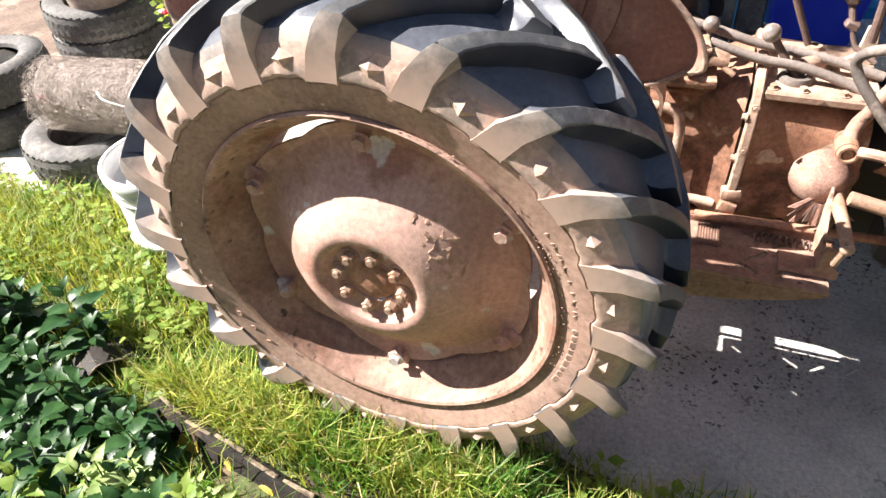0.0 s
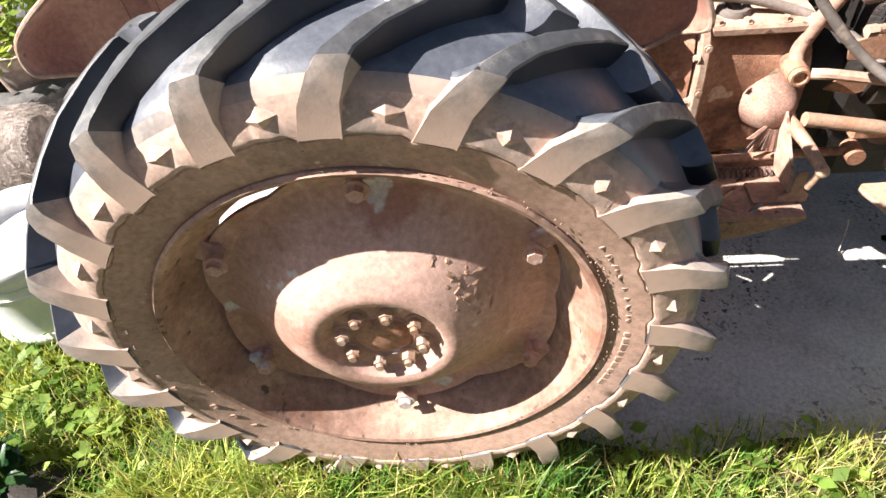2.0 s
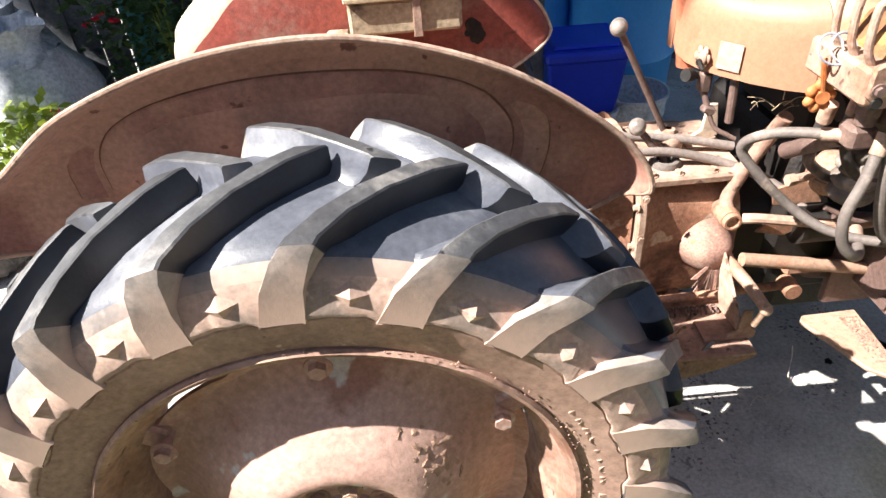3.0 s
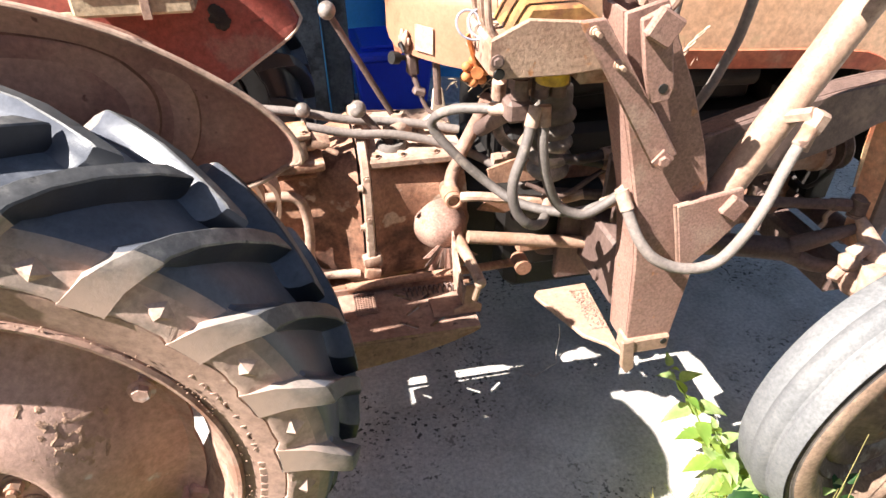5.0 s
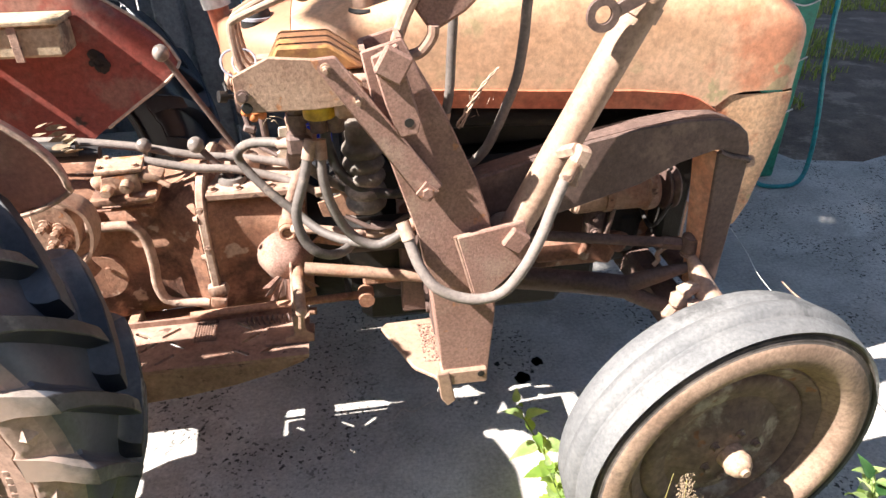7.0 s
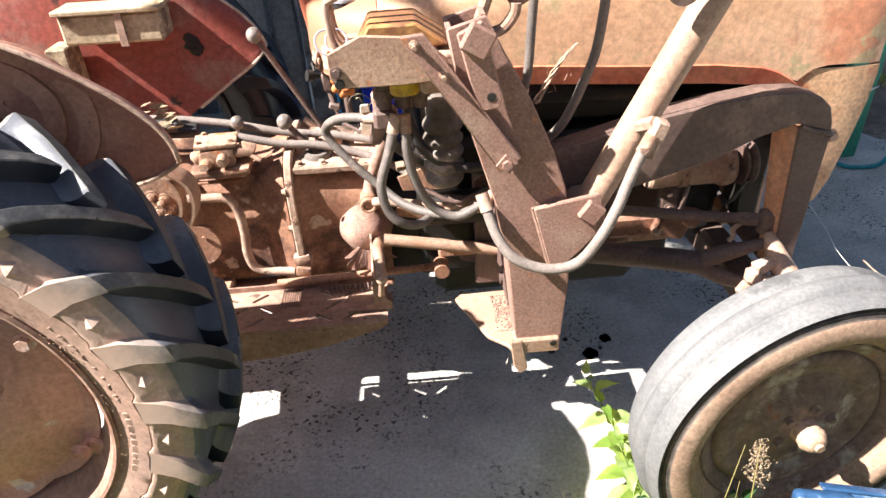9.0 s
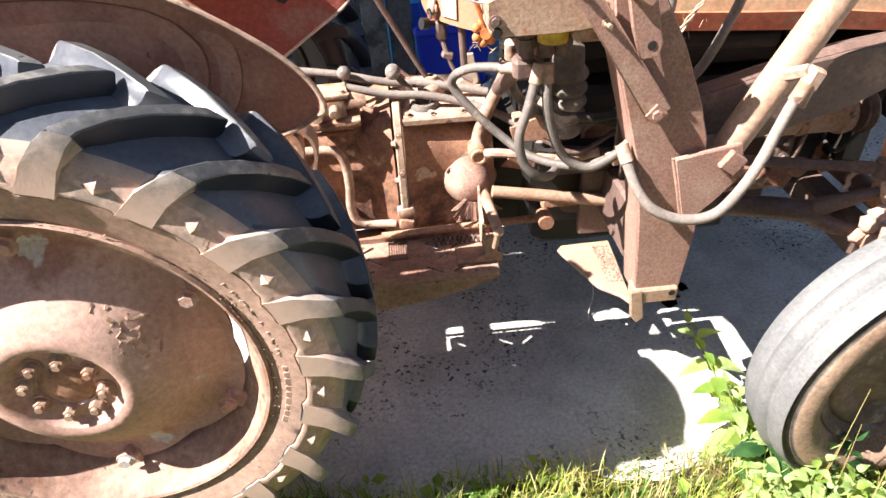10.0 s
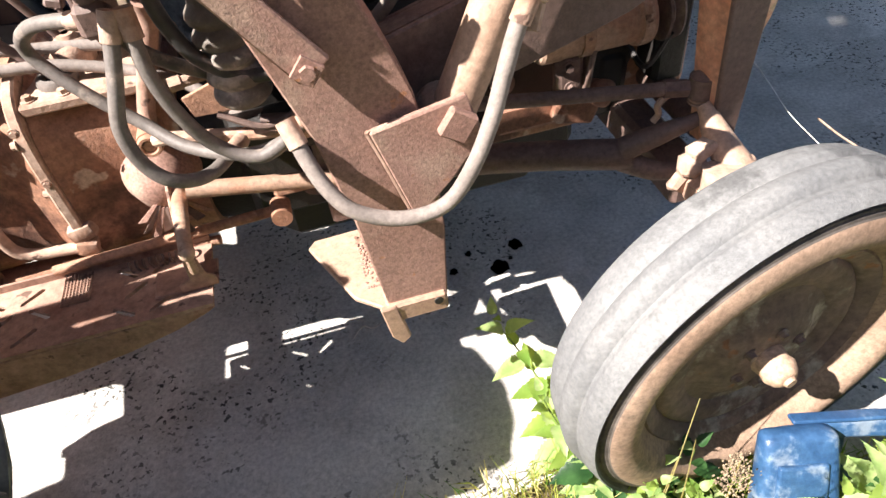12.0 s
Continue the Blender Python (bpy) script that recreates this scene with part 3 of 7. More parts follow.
def rear_tyre(flip=False, lettered=True):
    """A farm tyre about the y axis, near wall at y = 0, with bars, wall studs and raised marks."""
    prof = [(0.372, 0.045), (0.376, 0.026), (0.386, 0.0185), (0.398, 0.0150), (0.425, 0.0065), (0.446, 0.0020), (0.4490, 0.0036), (0.4508, -0.0002), (0.459, -0.0024), (0.484, 0.005), (0.506, 0.012), (0.524, 0.024), (0.538, 0.05),
            (0.546, 0.09), (0.549, TW / 2)]
    prof += [(r, TW - y) for r, y in prof[-2::-1]]
    slots = [1, 1, 1, 1, 1, 1, 2, 2, 2, 2, 3] + [0] * 6 + [3] + [2] * 4 + [1] * 6
    bm = lathe(prof, 360, (0, 0, WZ), mats=slots[:len(prof) - 1])
    # the wall's inner step winds round the feet of the bars
    for v in bm.verts:
        r, t = math.hypot(v.co.x, v.co.z - WZ), math.atan2(v.co.z - WZ, v.co.x)
        if 0.44 < r < 0.465:
            p = (math.degrees(t) - 91.6 + 9) % 18 - 9
            dip = max(0.0, min(1.0, (4.9 - p) / 1.6, (p + 4.3) / 0.9)) * (0.75 + 0.25 * p / 4)
            k = 1 + (0.0025 - 0.0088 * dip + 0.0035 * noise.noise((v.co.x * 40, v.co.z * 40, 1))) / r
            v.co.x, v.co.z = v.co.x * k, WZ + (v.co.z - WZ) * k
    return bm


def lug_mesh():
    """One bar at the wheel's top: foot on the wall, square shoulder, swept to the middle of the tread."""
    #       angle, radius, depth, half width, base radius, base depth, flare of the two flanks
    st = [(1.6, 0.4475, -0.0030, 0.0275, 0.446, 0.008, 0.003, 0.003),
          (0.4, 0.500, -0.004, 0.0245, 0.495, 0.012, 0.005, 0.004),
          (-1.6, 0.545, -0.006, 0.021, 0.515, 0.022, 0.012, 0.005),
          (-2.6, 0.561, -0.002, 0.0195, 0.523, 0.030, 0.022, 0.006),
          (-3.2, 0.566, 0.008, 0.019, 0.527, 0.036, 0.028, 0.006),
          (-6.5, 0.577, 0.045, 0.0185, 0.535, 0.050, 0.034, 0.006),
          (-11.0, 0.587, 0.085, 0.0185, 0.542, 0.086, 0.036, 0.006),
          (-16.8, 0.592, 0.136, 0.019, 0.545, 0.136, 0.034, 0.006),
          (-20.8, 0.593, 0.166, 0.019, 0.546, 0.170, 0.028, 0.005),
          (-21.4, 0.591, 0.171, 0.0185, 0.546, 0.174, 0.024, 0.004)]
    bm = bmesh.new()
    rows = []
    for a, r, y, w, br, by, fl, fr in st:
        row = []
        hr = r - br
        for rad, dep, half in ((br, by, w + fl), (br + hr * 0.16, by * 0.8 + y * 0.2, w + fl * 0.5), (br + hr * 0.5, (by + y) / 2, w + fl * 0.16), (r - 0.0025, y, w + 0.001), (r, y, w - 0.0025), (r, y, 0), (r, y, -w + 0.0025), (r - 0.0025, y, -w - 0.0005), (br, by, -w - fr)):
            t = radians(90 + a) + half / rad
            row.append(bm.verts.new((rad * math.cos(t), dep, WZ + rad * math.sin(t))))
        rows.append(row)
    for i, (p, q) in enumerate(zip(rows, rows[1:])):
        for k in range(8):
            f = bm.faces.new((p[k], p[k + 1], q[k + 1], q[k]))
            # slot 3: shade painted black on the flank away from the sun
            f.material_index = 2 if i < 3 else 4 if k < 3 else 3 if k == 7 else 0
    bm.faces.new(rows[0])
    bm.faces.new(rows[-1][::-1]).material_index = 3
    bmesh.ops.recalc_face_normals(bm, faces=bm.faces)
    return finish("lug", bm, [M_LUG, M_SIDE, M_LUGDUST, M_SHADERUB, M_TREAD], 30)


def stud_mesh():
    """A flat four-sided pyramid on the wall at the wheel's top."""
    bm = bmesh.new()
    c = [bm.verts.new((x, y, WZ + 0.484 + z)) for x, y, z in ((-0.024, 0.0056, 0.0), (0, 0.0105, 0.017), (0.024, 0.0056, 0.0), (0, 0.0006, -0.016))]
    t = bm.verts.new((0.001, -0.0065, WZ + 0.485))
    for k in range(4):
        bm.faces.new((c[k], c[(k + 1) % 4], t))
    bmesh.ops.recalc_face_normals(bm, faces=bm.faces)
    return finish("wall_stud", bm, M_SIDE, 0)


def about_axle(deg):
    return Matrix.Translation((0, 0, WZ)) @ Matrix.Rotation(radians(-deg), 4, "Y") @ Matrix.Translation((0, 0, -WZ))


tyre = part("rear_tyre", rear_tyre(), [M_TREAD, M_SMOOTH, M_SIDE, M_LUGDUST], tractor, "dusty worn rear tyre with deep slanted bars")
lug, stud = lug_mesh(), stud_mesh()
MIRROR = Matrix.Translation((0, TW, 0)) @ Matrix.Diagonal((1, -1, 1, 1))
far_lug = lug.copy()
far_lug.transform(MIRROR)
far_lug.flip_normals()
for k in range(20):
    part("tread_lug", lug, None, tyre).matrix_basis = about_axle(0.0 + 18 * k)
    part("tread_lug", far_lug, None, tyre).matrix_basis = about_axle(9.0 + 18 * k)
    part("wall_stud", stud, None, tyre).matrix_basis = about_axle(9.5 + 18 * k)

# raised lettering on the wall
def wall_mark(text, deg, r, size, mat, turn=0.0):
    cu = bpy.data.curves.new("raised_mark", "FONT")
    cu.body, cu.size, cu.extrude, cu.align_x, cu.align_y = text, size, 0.0012, "CENTER", "CENTER"
    ob = bpy.data.objects.new("raised_mark", cu)
    me = bpy.data.meshes.new_from_object(ob)
    bpy.data.objects.remove(ob)
    me.materials.append(mat)
    m = pose(0, np.interp(r, (0.398, 0.425, 0.447), (0.0150, 0.0065, 0.0020)) + 0.0005, WZ + r, 90, 0, 0) @ Matrix.Rotation(radians(turn), 4, "Z")
    o = part("raised_mark", me, None, tyre)
    o.matrix_basis = about_axle(deg) @ m
    return o


for i, ch in enumerate("TRACTION"):
    wall_mark(ch, -58 - i * 3.7, 0.417, 0.026, M_SMOOTH)
for i in range(9):
    bm = box((0, 0.0096, WZ + 0.418), (0.010 + 0.004 * (i % 3), 0.004, 0.018), 0.001)
    part("raised_mark", bm, M_SMOOTH, tyre).matrix_basis = about_axle(-90 - i * 2.6)
for i, ch in enumerate("900"):
    wall_mark(ch, 132.5 - i * 6.8, 0.423, 0.034, M_SMOOTH)
for i in range(7):
    bm = box((0, 0.0044, WZ + 0.440), (0.012, 0.004, 0.012 + 0.006 * (i % 2)), 0.001)
    part("raised_mark", bm, M_SMOOTH, tyre).matrix_basis = about_axle(113 - i * 6.2)

# rim: outer flange, stepped well
prof = [(0.374, 0.030), (0.383, 0.024), (0.384, 0.015), (0.379, 0.010), (0.372, 0.013), (0.366, 0.024), (0.358, 0.040), (0.352, 0.064), (0.338, 0.078), (0.327, 0.096), (0.322, 0.205), (0.345, 0.232), (0.352, 0.268),
        (0.366, 0.290), (0.380, 0.302), (0.383, 0.296), (0.372, 0.280), (0.358, 0.255), (0.35, 0.240), (0.332, 0.212), (0.334, 0.10), (0.345, 0.085), (0.359, 0.07), (0.365, 0.045)]
rim = part("rear_rim", lathe(prof, 110, (0, 0, WZ), closed=True), M_RIM, tractor, "dusty brown steel rim")
# disc: bulged hub, dished rim with six lobes
bm = bmesh.new()
prof = [(0.0, 0.024), (0.052, 0.024), (0.054, 0.019), (0.058, 0.024), (0.090, 0.023), (0.099, 0.015), (0.106, 0.004), (0.116, 0.0), (0.128, 0.001), (0.142, 0.006), (0.160, 0.016), (0.185, 0.034), (0.21, 0.055), (0.235, 0.076), (0.252, 0.089),
        (0.272, 0.099), (0.288, 0.104)]
n = 120
rows = []
for k in range(n):
    t = 2 * math.pi * k / n
    lobe = math.sqrt(0.5 + 0.5 * math.cos(6 * (t - math.pi / 2)))
    row = [bm.verts.new((r * math.cos(t), d, WZ + r * math.sin(t))) for r, d in prof]
    r = 0.302 + 0.022 * lobe
    row.append(bm.verts.new((r * math.cos(t), 0.098 - 0.008 * lobe, WZ + r * math.sin(t))))
    row.append(bm.verts.new((r * math.cos(t), 0.108 - 0.008 * lobe, WZ + r * math.sin(t))))
    row.append(bm.verts.new((0.25 * math.cos(t), 0.104, WZ + 0.25 * math.sin(t))))
    rows.append(row)
for k in range(n):
    p, q = rows[k], rows[(k + 1) % n]
    for i in range(len(p) - 1):
        bm.faces.new((p[i], p[i + 1], q[i + 1], q[i]))
bmesh.ops.remove_doubles(bm, verts=bm.verts, dist=1e-5)
bmesh.ops.recalc_face_normals(bm, faces=bm.faces)
disc = part("wheel_disc", rough_up(bm, 0.0012, 20), M_DISC, tractor, "dusty dished wheel disc with flaked pale paint")
for k in range(8):
    t = radians(78 + 45 * k)
    at = (0.07 * math.cos(t), 0.023, WZ + 0.07 * math.sin(t))
    part("wheel_nut", join(bolt(at, (0, -1, 0), 0.0135, 0.016), rod((at[0], 0.012, at[2]), (at[0], -0.002, at[2]), 0.0075, 10)), M_CYL, disc)
for k in range(6):
    t = radians(30 + 60 * k)
    x, z = math.cos(t), math.sin(t)
    blk = box((0.326 * x, 0.096, WZ + 0.326 * z), (0.05, 0.028, 0.045), 0.006, (0, -math.degrees(t), 0))
    part("rim_clamp", join(blk, rod((0.30 * x, 0.12, WZ + 0.30 * z), (0.30 * x, 0.06, WZ + 0.30 * z), 0.008, 10), bolt((0.30 * x, 0.066, WZ + 0.30 * z), (0, -1, 0), 0.0145, 0.012)), M_DISC, disc)
# a scab of dried mud on the dish: an uneven crust that thins out at its rim
bm = bmesh.new()
rows = []
dr, dd = [p[0] for p in prof], [p[1] for p in prof]
for i in range(46):
    a = 0.10 + 0.95 * i / 45
    row = []
    for j in range(26):
        r = 0.135 + 0.105 * j / 25
        k = noise.fractal((a * 9, r * 60, 3.0), 0.6, 2.0, 5) + 0.55 - abs(a - 0.56) * 1.5 - abs(r - 0.19) * 16
        row.append(bm.verts.new((r * math.cos(a), np.interp(r, dr, dd) + 0.002 - min(0.0048, max(-0.004, k * 0.008)), WZ + r * math.sin(a))))
    rows.append(row)
for p, q in zip(rows, rows[1:]):
    for j in range(25):
        bm.faces.new((p[j], p[j + 1], q[j + 1], q[j]))
bmesh.ops.recalc_face_normals(bm, faces=bm.faces)
part("mud_scab", bm, M_MUD, disc, "crust of dried mud")
# dried mud crumbs along the rim flange
rnd = random.Random(52)
crumbs = []
for k in range(130):
    a = rnd.gauss(0.0, 0.75) + (0.15 if k % 3 else math.pi * rnd.uniform(-1, 1))
    r = 0.384 + abs(rnd.gauss(0, 0.006)) if k % 14 else rnd.uniform(0.39, 0.46)
    crumbs.append(move(box((0, 0, 0), (rnd.uniform(0.0012, 0.0045), 0.0014, rnd.uniform(0.001, 0.003)), 0.0004), Matrix.Translation((r * math.cos(a), 0.012 if r < 0.398 else 0.006, WZ + r * math.sin(a))) @ Matrix.Rotation(rnd.uniform(0, 3), 4, "Y")))
part("dried_mud", join(*crumbs), M_MUD, rim, "crumbs of dried mud on the rim")["kind"] = "stuff"
# hub end and axle tube
part("hub_cap", lathe([(0.0, 0.016), (0.035, 0.016), (0.042, 0.019), (0.05, 0.024)], 40, (0, 0, WZ)), M_CAST, disc)
part("axle_tube", lathe([(0.0, 0.09), (0.09, 0.09), (0.11, 0.12), (0.11, 0.30), (0.135, 0.32), (0.135, 0.36), (0.09, 0.38), (0.10, 0.60), (0.17, 0.66), (0.17, 0.98), (0.10, 1.04), (0.09, 1.26), (0.12, 1.3), (0.0, 1.31)], 40, (0, 0, WZ)), M_CAST, tractor)

# brake drum and its cover between wheel and gearbox
drum = part("brake_drum", lathe([(0.10, 0.385), (0.178, 0.388), (0.190, 0.396), (0.192, 0.44), (0.200, 0.445), (0.200, 0.462), (0.188, 0.468), (0.165, 0.482), (0.10, 0.488)], 56, (0, 0, WZ)), M_CAST, tractor, "grimy round brake drum")
for k in range(8):
    t = radians(20 + 45 * k)
    part("bolt", bolt((0.15 * math.cos(t), 0.3875, WZ + 0.15 * math.sin(t)), (0, -1, 0), 0.009, 0.008), M_PALE, drum)

# far rear wheel, mostly behind the body; its shade is painted as black
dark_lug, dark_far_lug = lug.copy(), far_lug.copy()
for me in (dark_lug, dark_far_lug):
    me.materials[1] = me.materials[2] = me.materials[0] = M_SHADERUB
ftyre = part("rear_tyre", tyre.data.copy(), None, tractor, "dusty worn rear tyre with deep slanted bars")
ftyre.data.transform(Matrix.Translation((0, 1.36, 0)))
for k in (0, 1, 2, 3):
    ftyre.data.materials[k] = M_SHADERUB
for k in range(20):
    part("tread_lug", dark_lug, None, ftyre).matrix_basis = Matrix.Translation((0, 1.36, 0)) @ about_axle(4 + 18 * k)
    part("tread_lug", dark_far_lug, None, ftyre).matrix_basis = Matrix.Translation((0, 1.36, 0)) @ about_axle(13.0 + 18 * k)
frim = part("rear_rim", rim.data.copy(), None, tractor, "inner side of the far rim, its shade painted black")
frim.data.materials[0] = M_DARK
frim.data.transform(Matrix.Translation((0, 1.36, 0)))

# ---- front wheels ----
FX, FZ = 1.822, 0.366
STEER = 6.5       # the front wheels stand turned a little


def front_wheel(y, s):
    """A three-rib front wheel about the y axis; y its outer face, s = 1 for the near side, -1 for the far one."""
    Y = lambda d: y + s * d
    turn = Matrix.Translation((FX, Y(0.08), FZ)) @ Matrix.Rotation(radians(STEER), 4, "Z") @ Matrix.Translation((-FX, -Y(0.08), -FZ))
    spin = lambda prof, n, mats=None: move(lathe([(q, Y(d)) for q, d in prof], n, (FX, 0, FZ), mats=mats), turn)
    tp = [(0.224, 0.062), (0.238, 0.052), (0.252, 0.036), (0.263, 0.020), (0.272, 0.008), (0.284, 0.000), (0.297, -0.003), (0.312, -0.002), (0.325, 0.002), (0.334, 0.006), (0.336, 0.0085), (0.341, 0.0095), (0.3425, 0.0125), (0.347, 0.0135), (0.349, 0.0180), (0.3535, 0.0180), (0.357, 0.012),
          (0.3615, 0.008), (0.3655, 0.014), (0.372, 0.042), (0.3710, 0.047), (0.3670, 0.053), (0.3670, 0.058), (0.378, 0.068), (0.3815, 0.083), (0.378, 0.098), (0.3670, 0.108), (0.3670, 0.113), (0.3710, 0.119), (0.372, 0.124), (0.3655, 0.152), (0.3615, 0.158), (0.345, 0.163), (0.297, 0.169), (0.250, 0.152), (0.224, 0.138)]
    # slot 2: less dusty rubber, with the shoulder groove's shade painted in
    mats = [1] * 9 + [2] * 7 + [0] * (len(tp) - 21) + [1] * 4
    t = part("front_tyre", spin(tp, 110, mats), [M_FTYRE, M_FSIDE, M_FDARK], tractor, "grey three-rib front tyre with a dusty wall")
    rp = [(0.236, 0.066), (0.247, 0.056), (0.246, 0.046), (0.240, 0.041), (0.232, 0.046), (0.222, 0.052), (0.214, 0.056), (0.210, 0.062), (0.2075, 0.064), (0.204, 0.058), (0.196, 0.053), (0.182, 0.052), (0.166, 0.055), (0.150, 0.061), (0.146, 0.064), (0.125, 0.061), (0.105, 0.048), (0.085, 0.038), (0.06, 0.034), (0.0, 0.034), (0.0, 0.07), (0.18, 0.085),
          (0.2, 0.13), (0.22, 0.15)]
    r = part("front_rim", rough_up(spin(rp, 80), 0.0015, 25), [M_FDISC], tractor, "rusty brown pressed steel rim")
    hp = [(0.0, -0.026), (0.010, -0.026), (0.012, -0.019), (0.018, -0.018), (0.025, -0.012), (0.031, -0.001), (0.033, 0.004), (0.032, 0.008), (0.030, 0.014), (0.031, 0.020), (0.034, 0.036)]
    part("hub", spin(hp, 32), M_CHEST, r, "dusty conical hub cap")
    for k in range(6):
        a = radians(20 + 60 * k)
        part("wheel_nut", move(bolt((FX + 0.064 * math.cos(a), Y(0.034), FZ + 0.064 * math.sin(a)), (0, -s, 0), 0.0085, 0.010), turn), M_FDISC, r)
    return t


front_wheel(0.012, 1)
front_wheel(1.628, -1)

# ---- fenders ----
RIM_PTS = [(-0.453, 0.96), (-0.523, 1.001), (-0.551, 1.029), (-0.546, 1.071), (-0.509, 1.11), (-0.44, 1.159), (-0.327, 1.24), (-0.154, 1.302), (0.012, 1.322), (0.151, 1.307), (0.304, 1.254), (0.432, 1.173), (0.507, 1.104), (0.537, 1.048), (0.532, 1.011), (0.499, 0.976), (0.439, 0.948), (0.365, 0.932)]


def fender(y_plate, y_lip, name_label, mat, lipmat, rimmat, low=((-0.40, 0.950), (0.345, 0.935)), pts=RIM_PTS, taper=0.0):
    """A shell fender: flat round-topped side plate with a curved rim that ends in a rolled lip, thinning out at both ends."""
    rim_line = [(p.x, p.z) for p in spline([(x, 0, z) for x, z in pts], 6)]
    sect = [(0.0, 0.0), (-0.006, 0.12), (-0.010, 0.35), (-0.014, 0.6), (-0.022, 0.8), (-0.04, 0.93), (-0.07, 1.0)]
    cx, cz = -0.03, 0.72
    bm = bmesh.new()
    rows, lip = [], []
    m = len(rim_line)
    for i, (x, z) in enumerate(rim_line):
        k = max(0.0, min(1.0, i / 10.0, (m - 13 - i) / 10.0))
        k = k * k * (3 - 2 * k)
        y0 = y_plate + (y_lip - y_plate) * (0.06 + 0.94 * k) * (1.0 - taper * min(1.0, max(0.0, (x + 0.25) / 0.5)))
        d = Vector((x - cx, z - cz)).normalized()
        lip.append((x, y0, z))
        rows.append([bm.verts.new((x + d.x * o * (0.15 + 0.85 * k), y0 + (y_plate - y0) * f, z + d.y * o * (0.15 + 0.85 * k))) for o, f in sect])
    for p, q in zip(rows, rows[1:]):
        for k in range(len(sect) - 1):
            # far rim: faded cream only on the sunlit rear half, its light painted in
            bm.faces.new((p[k], p[k + 1], q[k + 1], q[k])).material_index = 1 if p[k].co.x < -0.05 or not taper else 0
    # the plate: down from the rim's inner edge to a straight lower edge
    inner = [r[-1] for r in rows]
    bot = []
    for i in range(m):
        f = i / (m - 1)
        bot.append(bm.verts.new((low[0][0] + (low[1][0] - low[0][0]) * f, y_plate, low[0][1] + (low[1][1] - low[0][1]) * f)))
    mid = [bm.verts.new((a.co * 0.45 + b.co * 0.55).to_tuple()) for a, b in zip(inner, bot)]
    for v in mid:
        v.co.y = y_plate
    for u, v in ((inner, mid), (mid, bot)):
        for i in range(m - 1):
            bm.faces.new((u[i], v[i], v[i + 1], u[i + 1]))
    bmesh.ops.recalc_face_normals(bm, faces=bm.faces)
    bmesh.ops.solidify(bm, geom=list(bm.faces), thickness=0.003)
    f = part("fender", bm, [mat, rimmat], tractor, name_label)
    part("lip", tube(lip, 0.005, 8, 1), lipmat, f, "rolled fender edge worn pale")
    return f


near_fender = fender(0.372, 0.295, "faded brown-red shell fender dusty on its inner side", M_FENDER, M_PALE, M_FENDER)
# the panel is pressed out in two low steps with round ends, their shadow lines painted dark
PRESS = [(-0.384, 1.067), (-0.386, 1.131), (-0.365, 1.179), (-0.328, 1.213), (-0.253, 1.246), (-0.116, 1.273), (0.018, 1.28), (0.16, 1.27), (0.267, 1.245), (0.322, 1.217), (0.348, 1.192), (0.377, 1.147), (0.383, 1.096), (0.371, 1.043), (0.348, 1.004)]
for o, dx, dz in ((0.0, 0.0, 0.0), (0.15, -0.003, 0.028)):
    line = [(x * (1 - o) + dx, 1.066 + (z - 1.066) * (1 - o * 1.45) + dz * 0.5) for x, z in PRESS]
    ring = [(p.x, p.z) for p in spline([(x, 0, z) for x, z in line], 5)]
    mid = (-0.02, 1.05)
    bm = bmesh.new()
    rows = []
    for x, z in ring:
        u = Vector((x - mid[0], z - mid[1])).normalized()
        top = 0.3696 - 0.002 * (o > 0)
        rows.append([bm.verts.new((x + u.x * a, b, z + u.y * a)) for a, b in ((0.005, 0.3706), (0.0, top - 0.003), (-0.010, top - 0.004), (-0.026, top - 0.003), (-0.05, 0.3704))])
    for p, q in zip(rows, rows[1:]):
        for k in range(4):
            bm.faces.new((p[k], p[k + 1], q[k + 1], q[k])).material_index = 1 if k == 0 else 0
    bmesh.ops.recalc_face_normals(bm, faces=bm.faces)
    part("pressed_rib", bm, [M_FENDER, M_FSTEPSHADE], near_fender, "pressed step in the fender plate with a painted shadow line", 60)
FAR_PTS = [(-0.4, 0.91), (-0.46, 0.955), (-0.485, 0.985), (-0.48, 1.03), (-0.448, 1.072), (-0.389, 1.125), (-0.291, 1.212), (-0.142, 1.278), (0.0, 1.3), (0.15, 1.284), (0.315, 1.227), (0.452, 1.14), (0.533, 1.065), (0.566, 1.005), (0.567, 0.985), (0.53, 0.945), (0.44, 0.885), (0.33, 0.81)]
far_fender = fender(1.19, 1.33, "old red fender with rust patches and a wooden tool box", M_RED, M_FRIM, M_FRIM, ((-0.40, 0.86), (0.27, 0.77)), FAR_PTS, 0.82)
# a box on the inner side of the far fender
part("tool_box", box((0.170, 1.13, 1.10), (0.285, 0.11, 0.085), 0.008), M_OAK, far_fender, "dusty yellow-brown tool box")
part("tool_box_lid", box((0.170, 1.125, 1.15), (0.30, 0.125, 0.014), 0.003), M_OAK, far_fender)
part("strap", box((0.20, 1.07, 1.10), (0.022, 0.006, 0.10), 0.001), M_PALE, far_fender)
part("mudguard_stay", box((-0.01, 1.13, 0.97), (0.06, 0.10, 0.16), 0.004), M_OAK, far_fender)
bm = bmesh.new()
rnd = random.Random(4)
for i in range(14):
    a = rnd.uniform(0, 6.28)
    bm = join(bm, rough_up(ball((0.35 + 0.03 * math.cos(a) * rnd.random(), 1.186, 1.01 + 0.035 * math.sin(a) * rnd.random()), rnd.uniform(0.008, 0.016), 1, 0.2, 1, 9, 6), 0.004, 60))
part("rust_patch", bm, M_DARK, far_fender, "dark flaked rust patch")

